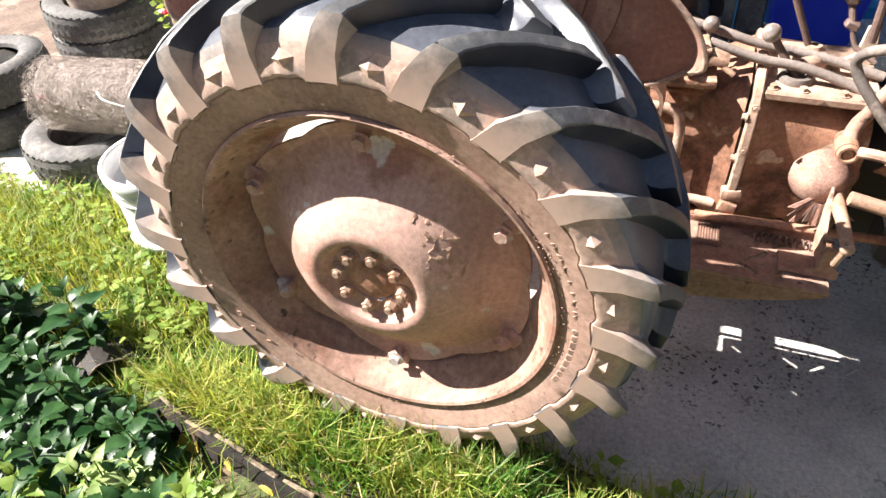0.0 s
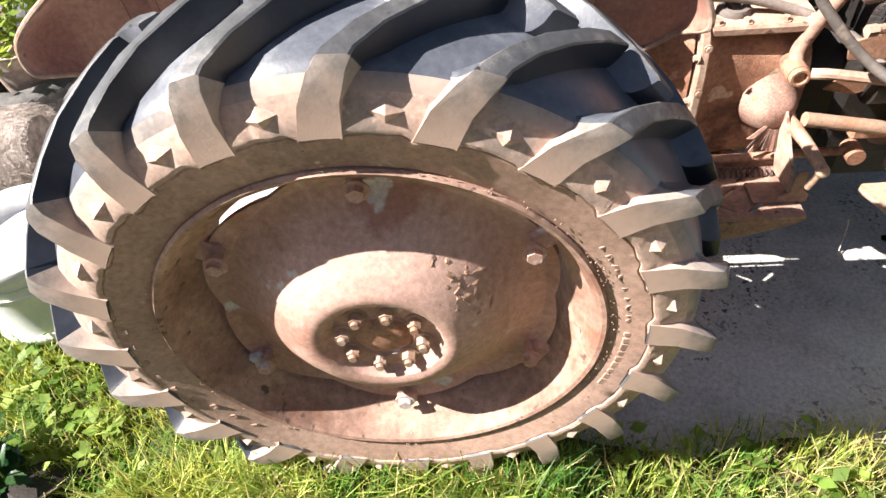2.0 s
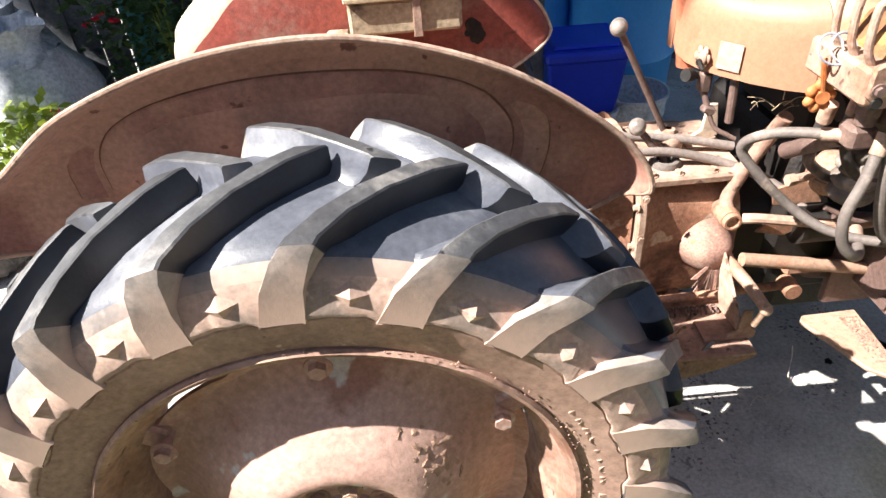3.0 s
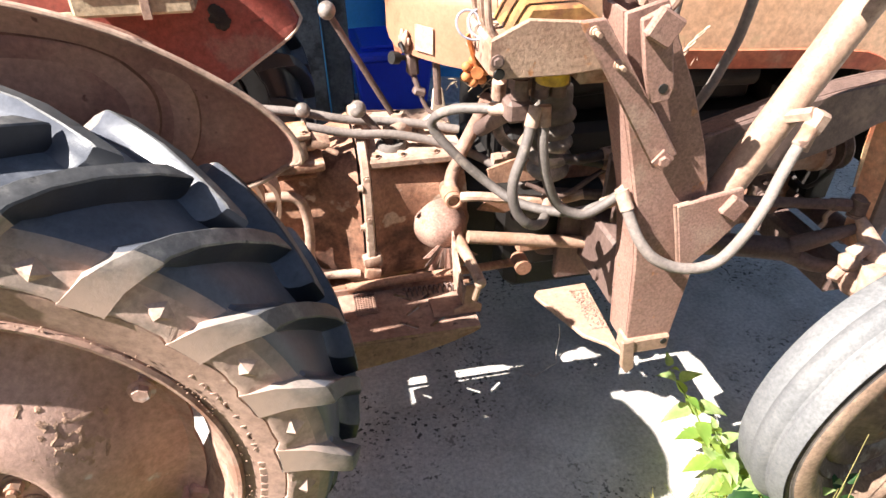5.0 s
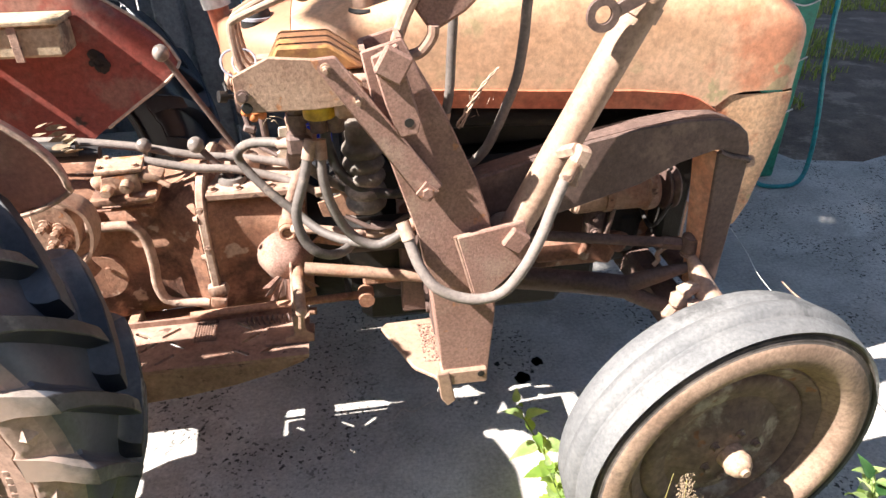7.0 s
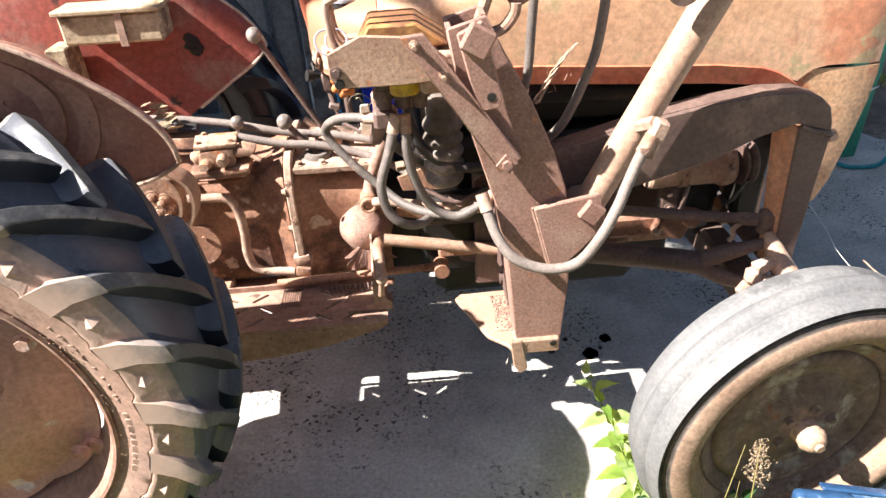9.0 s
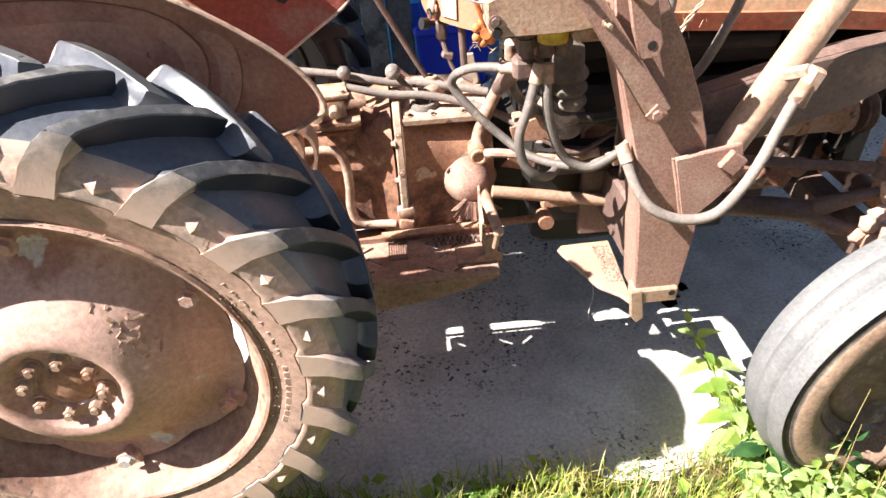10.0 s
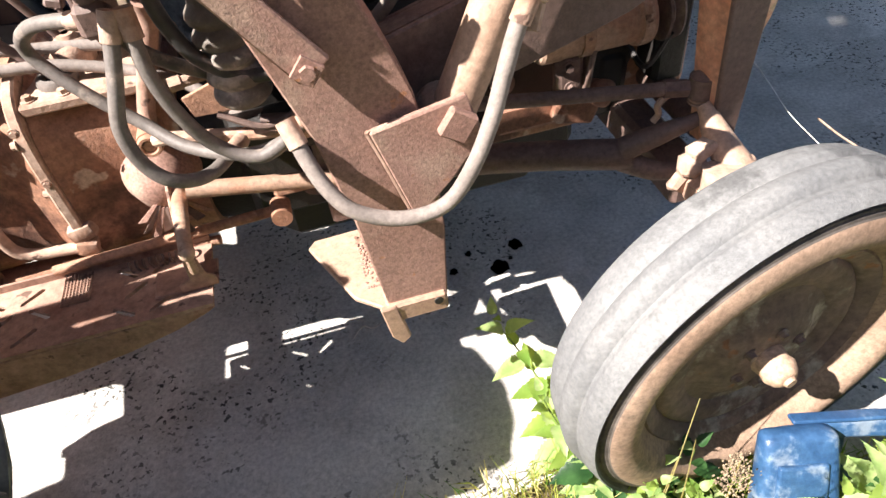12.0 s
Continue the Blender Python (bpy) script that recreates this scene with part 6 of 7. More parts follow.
for x in (0.945, 0.985, 1.02):
    part("pipe_fitting", join(rod((x, 0.40, 1.14), (x, 0.40, 1.06), 0.017, 12), rod((x, 0.40, 1.10), (x, 0.40, 1.08), 0.022, 6)), M_STEEL, chest)

# ---- hydraulic hoses ----
def hose(pts, r, mat, label, ends=True):
    h = part("hydraulic_hose", tube(pts, r, 14, 8), mat, tractor, label)
    if ends:
        P = [Vector(p) for p in pts]
        for p, q in ((P[0], P[1]), (P[-1], P[-2])):
            e = (q - p).normalized()
            part("ferrule", rod(p - e * 0.004, p + e * 0.035, r * 1.25, 12), M_PALE, h)
    return h


hose([(0.93, 0.42, 1.03), (0.84, 0.48, 1.012), (0.803, 0.52, 0.965), (0.85, 0.50, 0.90), (0.915, 0.48, 0.838), (0.967, 0.44, 0.808), (1.03, 0.40, 0.80), (1.089, 0.37, 0.81), (1.16, 0.355, 0.84)], 0.0102, M_HOSE, "grey looped hydraulic hose")
hose([(0.968, 0.37, 1.05), (0.945, 0.35, 0.975), (0.925, 0.34, 0.912), (0.933, 0.335, 0.855), (0.962, 0.335, 0.818), (1.005, 0.37, 0.793), (1.05, 0.45, 0.785)], 0.0105, M_HOSE, "grey looped hydraulic hose")
hose([(0.985, 0.37, 1.05), (0.985, 0.355, 0.97), (1.003, 0.355, 0.895), (1.035, 0.36, 0.837), (1.085, 0.35, 0.815), (1.14, 0.345, 0.845), (1.18, 0.345, 0.88)], 0.0105, M_HOSE, "grey looped hydraulic hose")
part("hose_block", join(box((0.945, 0.41, 1.035), (0.05, 0.05, 0.045), 0.008), rod((0.915, 0.55, 0.93), (0.935, 0.43, 1.02), 0.017, 12)), M_STEEL, tractor, "dusty hose junction")
hose([(1.0, 0.50, 1.06), (0.995, 0.50, 1.0), (1.02, 0.50, 0.92), (1.07, 0.50, 0.875), (1.13, 0.50, 0.86), (1.22, 0.50, 0.87)], 0.012, M_BLACKHOSE, "black hydraulic hose")
hose([(0.93, 0.48, 1.06), (0.935, 0.50, 0.97), (0.97, 0.54, 0.90), (1.05, 0.56, 0.845), (1.15, 0.55, 0.83), (1.24, 0.52, 0.82)], 0.0115, M_BLACKHOSE, "black hydraulic hose")
hose([(1.43, 0.42, 1.42), (1.405, 0.42, 1.30), (1.40, 0.42, 1.22), (1.39, 0.42, 1.14), (1.37, 0.42, 1.08), (1.35, 0.42, 1.03), (1.325, 0.43, 0.975), (1.28, 0.46, 0.92), (1.22, 0.50, 0.88)], 0.0105, M_HOSE, "grey hanging hydraulic hose", False)
hose([(1.27, 0.45, 1.40), (1.265, 0.45, 1.28), (1.26, 0.45, 1.19), (1.255, 0.45, 1.10), (1.24, 0.45, 1.03)], 0.0100, M_HOSE, "grey hanging hydraulic hose")
hose([(1.135, 0.30, 0.89), (1.15, 0.27, 0.84), (1.165, 0.25, 0.805), (1.19, 0.23, 0.775), (1.235, 0.22, 0.752), (1.285, 0.212, 0.748), (1.33, 0.21, 0.765), (1.37, 0.212, 0.82), (1.40, 0.22, 0.88), (1.42, 0.23, 0.93), (1.44, 0.238, 0.98), (1.462, 0.245, 1.02)], 0.0115, M_HOSELIGHT, "pale weathered hydraulic hose hanging in a loop")
# dry grass bundle caught at the hood edge
tw = []
for q in range(3):
    pts = []
    for k in range(15):
        f = k / 14
        x, z = 1.285 + 0.085 * f, 1.012 + 0.126 * f + 0.015 * math.sin(3 * f)
        w = 0.0055 * (1 - 0.65 * f) * (1 + 0.3 * math.sin(k * 2.3))
        pts.append((x + w * math.cos(k * 0.8 + q * 2.1), 0.492 + w * math.sin(k * 0.8 + q * 2.1), z))
    tw.append(tube(pts, (0.0034, 0.0012), 7, 3))
rnd = random.Random(14)
for k in range(9):
    a = Vector((1.30 + 0.06 * rnd.random(), 0.49, 1.03 + 0.09 * rnd.random()))
    tw.append(tube([a, a + Vector((rnd.uniform(-0.012, 0.012), rnd.uniform(-0.012, 0.01), rnd.uniform(-0.025, 0.02)))], 0.0006, 5, smooth=False))
part("dry_twist", join(*tw), M_STRAWTW, tractor, "dry straw twist caught on the hood edge")["kind"] = "stuff"
# exhaust pipe and steering column
pipe = part("exhaust_pipe", rough_up(rod((1.10, 0.605, 1.17), (1.10, 0.605, 1.75), 0.026, 24), 0.0015, 20), M_CYL, tractor, "dusty upright exhaust pipe")
# raised black ring paints the shaded gap between pipe and hood
part("collar", lathe([(0.027, 1.222), (0.040, 1.226), (0.041, 1.246), (0.034, 1.252), (0.027, 1.250)], 24, (1.10, 0.605, 0), "z"), M_DARK, pipe, "black ring standing in for the shaded gap round the pipe")
col = part("steering_column", rod((0.80, 0.82, 1.02), (0.768, 0.82, 1.225), 0.025, 20), M_HOODRED, tractor, "orange-red steering column")
part("collar", rod((0.769, 0.82, 1.222), (0.757, 0.82, 1.283), 0.033, 20, 0.004), M_WHITE, col, "white plastic collar")
part("column_top", rod((0.757, 0.82, 1.283), (0.735, 0.82, 1.42), 0.027, 20), M_STEEL, col)

# ---- things round the tractor ----
def bucket(base, r0, r1, h, mat, label, name="bucket", lid=False):
    b = thing(name, label, "bucket", base)
    x, y, z = base
    wall = [(0.0, 0.002), (r0, 0.0), (r0 + 0.004, 0.006), (r0 + (r1 - r0) * 0.55, h * 0.55), (r0 + (r1 - r0) * 0.6 + 0.004, h * 0.58), (r0 + (r1 - r0) * 0.6 + 0.004, h * 0.61), (r0 + (r1 - r0) * 0.66, h * 0.64), (r1, h * 0.93), (r1 + 0.008, h * 0.94), (r1 + 0.008, h), (r1 - 0.002, h)]
    wall += [(r1 - 0.005, h * 0.9), (r0 - 0.002, 0.01), (0.0, 0.01)]
    part("body", lathe([(r, z + d) for r, d in wall], 44, (x, y, 0), "z"), mat, b)
    pts = [(x + (r1 + 0.012) * math.cos(t), y + (r1 + 0.012) * math.sin(t), z + h * (0.95 - 0.45 * math.sin(t))) for t in [math.pi * k / 10 for k in range(11)]]
    part("bail", tube(pts, 0.003, 6, 3), M_STEEL, b, "thin wire bail")
    return b


# a wide white tub with a thick lip, moulded bands and a rounded foot
tub = thing("bucket", "white plastic tub standing in the grass", "bucket", (-1.18, 0.66, 0.0))
wall = [(0.0, 0.004), (0.165, 0.0), (0.185, 0.006), (0.196, 0.020), (0.198, 0.040), (0.193, 0.050), (0.187, 0.054), (0.185, 0.066), (0.186, 0.205), (0.187, 0.212), (0.187, 0.250), (0.188, 0.259), (0.190, 0.276), (0.186, 0.280), (0.182, 0.276), (0.180, 0.262), (0.174, 0.254), (0.0, 0.252)]
part("body", rough_up(lathe(wall, 56, (-1.18, 0.66, 0), "z"), 0.0015, 9), M_TUB, tub)
part("lip", rough_up(lathe([(0.182, 0.274), (0.200, 0.276), (0.203, 0.288), (0.203, 0.314), (0.199, 0.321), (0.188, 0.322), (0.183, 0.317)], 56, (-1.18, 0.66, 0), "z", True), 0.0015, 9), M_TUB, tub, "thick turned lip")
for z in (0.216, 0.248):
    part("band", lathe([(0.184, z - 0.005), (0.191, z - 0.004), (0.192, z + 0.004), (0.184, z + 0.005)], 56, (-1.18, 0.66, 0), "z", True), M_TUB, tub)


def car_tyre(c, R, w, label, tilt=(0, 0, 0), tread=True):
    t = thing("car_tyre", label, "tyre", c, "old car tyres")
    prof = [(R * 0.60, -w * 0.32), (R * 0.62, -w * 0.42), (R * 0.72, -w * 0.50), (R * 0.84, -w * 0.50), (R * 0.95, -w * 0.42), (R * 0.985, -w * 0.33), (R, 0), (R * 0.985, w * 0.33), (R * 0.95, w * 0.42), (R * 0.84, w * 0.50),
            (R * 0.72, w * 0.50), (R * 0.62, w * 0.42), (R * 0.60, w * 0.32), (R * 0.64, w * 0.30), (R * 0.80, w * 0.40), (R * 0.93, 0.0), (R * 0.80, -w * 0.40), (R * 0.64, -w * 0.30)]
    m = pose(*c, *tilt)
    b = part("casing", move(lathe(prof, 64, (0, 0, 0), "z", closed=True), m), M_TYRE, t)
    blocks = []
    for k in range(44):
        for row, (z, s) in enumerate(((-0.34, 0.13), (-0.12, 0.15), (0.12, 0.15), (0.34, 0.13))):
            a = 360 * (k + 0.5 * (row % 2)) / 44
            blocks.append(box((0, 0, 0), (0.004, R * 0.105, w * s * 1.15), 0.001))
            move(blocks[-1], m @ Matrix.Rotation(radians(a), 4, "Z") @ Matrix.Translation((R * (0.9935 if abs(z) < 0.2 else 0.977), 0, z * w)) @ Matrix.Rotation(radians(18 * (1 if row % 2 else -1)), 4, "X"))
    part("tread", join(*blocks), M_TYRE, b)
    return t


car_tyre((-1.90, 1.02, 0.055), 0.31, 0.17, "old grey car tyre lying flat in the grass")
car_tyre((-2.62, 1.95, 0.06), 0.32, 0.18, "old car tyre lying flat under another one")
car_tyre((-2.60, 1.93, 0.235), 0.31, 0.17, "old car tyre lying on another tyre", (2, 3, 0))
car_tyre((-2.57, 1.10, 0.06), 0.30, 0.18, "old car tyre filled with dry earth")
car_tyre((-2.57, 1.10, 0.235), 0.29, 0.17, "old car tyre filled with dry earth", (0, -2, 0))
car_tyre((-1.80, 1.86, 0.06), 0.29, 0.17, "old pale car tyre lying round a flower pot")
# near-black heap, darkened to show the hole in the tyre's middle
solid("dry_earth", rough_up(rough_up(lathe([(0.0, 0.27), (0.05, 0.285), (0.10, 0.262), (0.14, 0.282), (0.175, 0.262), (0.18, 0.20)], 28, (-2.57, 1.10, 0), "z"), 0.03, 18), 0.02, 45), M_ROT, "dark clutter and earth standing in for a tyre's dark hole", "earth")

# roll of rusty wire netting
roll = thing("wire_netting_roll", "roll of rusty fine wire netting lying on a tyre", "wire netting", (-1.63, 1.02, 0.14))
rnd = random.Random(21)
m = Matrix.Translation((-1.63, 1.02, 0.285)) @ Matrix.Rotation(radians(8), 4, "Z") @ Matrix.Diagonal((1.0, 1.16, 1.16, 1.0))
part("core", rough_up(move(lathe([(0.0, -0.36), (0.10, -0.355), (0.105, 0.0), (0.10, 0.355), (0.0, 0.36)], 28, (0, 0, 0), "x"), m), 0.012, 14), M_WIRECORE, roll)
V, F = [], []
for i in range(34000):
    t, x, r = rnd.uniform(0, 6.283), rnd.uniform(-0.38, 0.38), rnd.uniform(0.108, 0.135)
    s, l = rnd.uniform(-1, 1), rnd.uniform(0.012, 0.05)
    p = [Vector((x + l * s * 0.5 * k, r * math.cos(t + l * k * 4 * (1 - abs(s))), r * math.sin(t + l * k * 4 * (1 - abs(s))))) for k in (-1, 1)]
    p[1].y *= rnd.uniform(0.97, 1.06)
    w = Vector((rnd.uniform(-1, 1), rnd.uniform(-1, 1), rnd.uniform(-1, 1))).normalized() * 0.0004
    b = len(V)
    V += [tuple(m @ q) for q in (p[0] - w, p[0] + w, p[1] + w, p[1] - w)]
    F.append((b, b + 1, b + 2, b + 3))
me = bpy.data.meshes.new("netting")
me.from_pydata(V, [], F)
me.materials.append(M_WIRE)
part("netting", me, None, roll)["kind"] = "stuff"
rnd = random.Random(23)
knot = []
for k in range(9):
    q = Vector((-1.905 + rnd.gauss(0, 0.024), 0.868 + rnd.uniform(-0.012, 0.004), 0.325 + rnd.gauss(0, 0.016)))
    knot.append(rough_up(box(q, (rnd.uniform(0.02, 0.05), 0.006, 0.010), 0.002, (rnd.uniform(-30, 30), rnd.uniform(-40, 40), rnd.uniform(-30, 30))), 0.006, 40))
part("ribbon", join(*knot), M_RIBBON, roll, "faded pink plastic ribbon")
part("cord", tube([(-1.615, 0.880, 0.385), (-1.60, 0.868, 0.376), (-1.58, 0.862, 0.366), (-1.52, 0.866, 0.352), (-1.42, 0.88, 0.335)], (0.006, 0.0013), 6, 4), M_WHITE, roll, "white knotted cord")

# plants
def leaf_mesh(name, L, W, mat, teeth=7, fold=0.25, droop=0.3):
    """A toothed, folded leaf from the origin along +x."""
    bm = bmesh.new()
    n = teeth * 2
    mid, left, right = [], [], []
    for i in range(n + 1):
        f = i / n
        w = W * (math.sin(math.pi * min(1, f * 1.02 + 0.02) ** 0.62)) * (1.0 if i % 2 else 0.84)
        x, z = L * f, -droop * L * f * f
        mid.append(bm.verts.new((x, 0, z)))
        if 0 < i < n:
            left.append(bm.verts.new((x + 0.02 * L, w, z + w * fold)))
            right.append(bm.verts.new((x + 0.02 * L, -w, z + w * fold)))
    for side in (left, right):
        bm.faces.new((mid[0], mid[1], side[0]))
        for i in range(len(side) - 1):
            bm.faces.new((mid[i + 1], mid[i + 2], side[i + 1], side[i]))
        bm.faces.new((mid[n - 1], mid[n], side[-1]))
    bmesh.ops.recalc_face_normals(bm, faces=bm.faces)
    return finish(name, bm, mat, 60)


LEAF = leaf_mesh("leaf", 0.085, 0.026, M_NETTLE)
LEAFB = leaf_mesh("leaf", 0.06, 0.024, M_NETTLE, 6, 0.35, 0.5)
LEAFD = leaf_mesh("leaf", 0.088, 0.031, M_NETTLE, 9, 0.22, 0.4)
LEAFC = leaf_mesh("leaf", 0.060, 0.019, M_WEED, 7, 0.3, 0.35)
LEAFP = leaf_mesh("leaf", 0.045, 0.012, M_PALENET, 6, 0.5, 0.6)
LEAFE = leaf_mesh("leaf", 0.070, 0.0235, M_PALENET, 12, 0.45, 0.6)


def nettle(x, y, z, h, seed, label, tilt=(0, 0), kinds=(LEAF, LEAFB)):
    rnd = random.Random(seed)
    p = thing("nettle", label, "nettle", (x, y, z), "stinging nettles")
    pts = [(x + tilt[0] * f * h + 0.012 * math.sin(f * 5 + seed), y + tilt[1] * f * h, z + h * f) for f in (0, 0.33, 0.66, 1.0)]
    part("stem", tube(pts, (0.0035, 0.0015), 6, 4), M_STEM, p)
    path = spline(pts, 10)
    tiers = max(5, int(h / 0.027))
    for k in range(tiers):
        f = 0.18 + 0.82 * k / (tiers - 1)
        at = path[min(len(path) - 1, int(f * (len(path) - 1)))]
        s = (1.15 - 0.75 * f ** 2) * rnd.uniform(0.8, 1.15) * min(1.5, 0.75 + h * 2.2)
        for q in (0, 180):
            a = k * 90 + q + rnd.uniform(-18, 18)
            o = part("leaf", kinds[0] if rnd.random() < 0.6 else kinds[1], None, p)
            o.matrix_basis = Matrix.Translation(at) @ Matrix.Rotation(radians(a), 4, "Z") @ Matrix.Rotation(radians(rnd.uniform(-35, 12) if f < 0.85 else -50), 4, "Y") @ Matrix.Translation((0.008, 0, 0)) @ Matrix.Diagonal((s, s, s, 1))
    return p


rnd = random.Random(77)
for i in range(80):
    x, y = rnd.uniform(-1.5, -0.30), rnd.uniform(-0.48, 0.08)
    if (x > -0.80 and y > -0.15 - (x + 0.8) * 0.22) or math.hypot(x + 0.92, y + 0.08) < 0.13 or (x > -0.68 and y + 0.150 + 0.205 * (x + 0.33) > (-0.10 if x < -0.5 else -0.17)):
        continue
    nettle(x, y, verge_z(x, y) - 0.01, rnd.uniform(0.14, 0.32), 100 + i, "green stinging nettle with toothed leaves on the verge", (rnd.uniform(-0.2, 0.2), rnd.uniform(-0.2, 0.2)), (LEAFD, LEAF) if y > -0.34 or i % 3 else (LEAFC, LEAFC))
for i, (x, y, h) in enumerate(((-0.545, -0.372, 0.25), (-0.50, -0.345, 0.23), (-0.60, -0.40, 0.24), (-0.30, -0.325, 0.22), (-0.345, -0.345, 0.20), (-0.42, -0.37, 0.20), (-0.90, -0.17, 0.16), (-0.66, -0.19, 0.20), (-0.60, -0.25, 0.22))):
    nettle(x, y, verge_z(x, y) - 0.01, h, 210 + i, "pale flowering top of a stinging nettle on the verge", (rnd.uniform(-0.1, 0.1), rnd.uniform(-0.1, 0.1)), (LEAFD, LEAF) if i > 6 else (LEAFP, LEAFP) if i % 2 else (LEAFE, LEAFP))
for i, (x, y, h, u, v) in enumerate(((1.555, 0.13, 0.29, -0.42, 0.90), (1.565, 0.10, 0.20, -0.3, 0.5), (1.60, 0.05, 0.20, -0.25, 0.3), (1.555, 0.03, 0.15, -0.2, 0.2), (1.585, -0.02, 0.17, -0.1, 0.1), (1.535, -0.03, 0.13, -0.2, 0.0), (1.63, -0.02, 0.19, 0, 0.1),
                                     (1.67, -0.07, 0.19, 0.1, 0), (1.62, -0.09, 0.16, 0, 0), (1.57, -0.10, 0.13, -0.1, -0.1), (1.53, -0.13, 0.12, -0.1, 0), (1.72, -0.11, 0.17, 0.1, 0), (1.66, -0.14, 0.15, 0, 0), (1.90, -0.205, 0.34, 0.0, 0.10), (2.03, -0.22, 0.36, -0.05, 0.12), (1.965, -0.21, 0.35, 0.0, 0.12), (1.76, -0.185, 0.28, 0.0, 0.05), (1.83, -0.20, 0.29, 0.05, 0.05), (2.13, -0.21, 0.38, -0.1, 0.3), (2.20, -0.10, 0.36, -0.2, 0.2), (1.70, -0.15, 0.24, 0.05, 0), (1.56, 0.07, 0.24, -0.3, 0.6), (1.575, 0.01, 0.22, -0.2, 0.3), (1.60, -0.05, 0.20, 0, 0.1), (1.64, -0.10, 0.20, 0, 0), (1.70, -0.16, 0.18, 0, 0), (1.54, -0.08, 0.16, -0.1, 0.1), (1.59, -0.15, 0.15, 0, 0), (1.76, -0.18, 0.17, 0.1, 0), (1.50, -0.05, 0.14, -0.2, 0.1), (1.68, -0.02, 0.20, 0, 0.1))):
    nettle(x, y, verge_z(x, y) - 0.01, h, 300 + i, "pale green stinging nettle growing beside the front tyre", (u + rnd.uniform(-0.08, 0.08), v + rnd.uniform(-0.08, 0.08)), (LEAFE, LEAFC) if i % 4 != 2 else (LEAFE, LEAF))

# a dry seed head in front of the front wheel
w = thing("dry_weed", "tall dry brown weed with a seed head by the front wheel", "weed", (1.60, -0.185, GZ))
part("stem", tube([(1.60, -0.185, GZ), (1.592, -0.19, 0.20), (1.565, -0.20, 0.42), (1.527, -0.22, 0.665)], (0.0024, 0.0008), 6), M_STRAW, w)
rnd = random.Random(9)
tw = []
for k in range(30):
    f = k / 29
    c = Vector((1.550 - 0.022 * f, -0.208 - 0.011 * f, 0.545 + 0.115 * f))
    a, l = k * 2.4, 0.026 * (1 - f * 0.72) * rnd.uniform(0.5, 1.1)
    q = c + Vector((l * math.cos(a), l * math.sin(a), l * 0.9))
    tw.append(tube([tuple(c), tuple(q)], 0.0005, 5, smooth=False))
    tw += [rough_up(ball(q + Vector((rnd.gauss(0, 0.0036), rnd.gauss(0, 0.0036), rnd.gauss(0, 0.005))), rnd.uniform(0.0008, 0.0019), 1, 0.7, 1.5, 6, 4), 0.0008, 150) for j in range(9)]
part("seed_head", join(*tw), M_SEED, w, "brown crumbly seeds")["kind"] = "stuff"
for i, (x, y, tx, ty, h) in enumerate(((1.60, -0.04, 1.665, 0.0, 0.42), (1.645, -0.05, 1.655, -0.03, 0.34), (1.58, -0.05, 1.64, -0.02, 0.26), (1.84, -0.18, 1.82, -0.16, 0.2), (1.70, -0.10, 1.66, -0.09, 0.22))):
    s = thing("grass_stalk", "thin dry yellow grass stalk by the front wheel", "grass stalk", (x, y, GZ), "dry stalks")
    part("stalk", tube([(x, y, GZ), (x * 0.7 + tx * 0.3, y, GZ + h * 0.5), (tx, ty, GZ + h)], (0.0016, 0.0008), 5), M_STRAW, s)
# a straw and a dusty thread that hang from the cowl to the front tyre
part("thread", tube([(2.06, 0.56, 0.64), (2.098, 0.523, 0.584), (2.05, 0.40, 0.60), (2.012, 0.276, 0.623), (1.99, 0.20, 0.64)], 0.0009, 5, 4), M_WHITE, tractor, "pale dusty cobweb thread")
part("straw", tube([(2.157, 0.429, 0.540), (2.10, 0.32, 0.588), (2.053, 0.215, 0.632), (2.00, 0.12, 0.668)], (0.0022, 0.0016), 6, 4), M_STRAWTW, tractor, "dry straw lying on the front tyre")
# a bent wire on the concrete by the loader post
wr = thing("bent_wire", "thin bent pale wire lying on the concrete", "wire", (1.2, 0.7, GZ))
part("wire", tube([(1.112, 0.662, GZ + 0.003), (1.145, 0.690, GZ + 0.010), (1.174, 0.680, GZ + 0.004), (1.232, 0.702, GZ + 0.012), (1.262, 0.722, GZ + 0.004), (1.268, 0.745, GZ + 0.02), (1.292, 0.789, GZ + 0.06), (1.29, 0.80, GZ + 0.10)], 0.0022, 6, 6), M_WIRE, wr)

# a blue plastic crate lying in the grass by the front wheel
crate = thing("plastic_crate", "cracked scuffed blue plastic crate leaning in the grass", "crate", (1.9, -0.12, GZ))


def panel(c, sz, rot=(0, 0, 0)):
    bm = box(c, sz, min(sz) * 0.42, rot, 3)
    bmesh.ops.subdivide_edges(bm, edges=[e for e in bm.edges if e.calc_length() > 0.05], cuts=7, use_grid_fill=True)
    return rough_up(rough_up(bm, 0.006, 9), 0.0025, 34)


LEAN = pose(1.794, -0.008, 0.25, -26, 0, -14.8)      # along the rim, back towards the wheel, up the leaning wall
slab = lambda c, sz: move(panel(c, sz), LEAN)


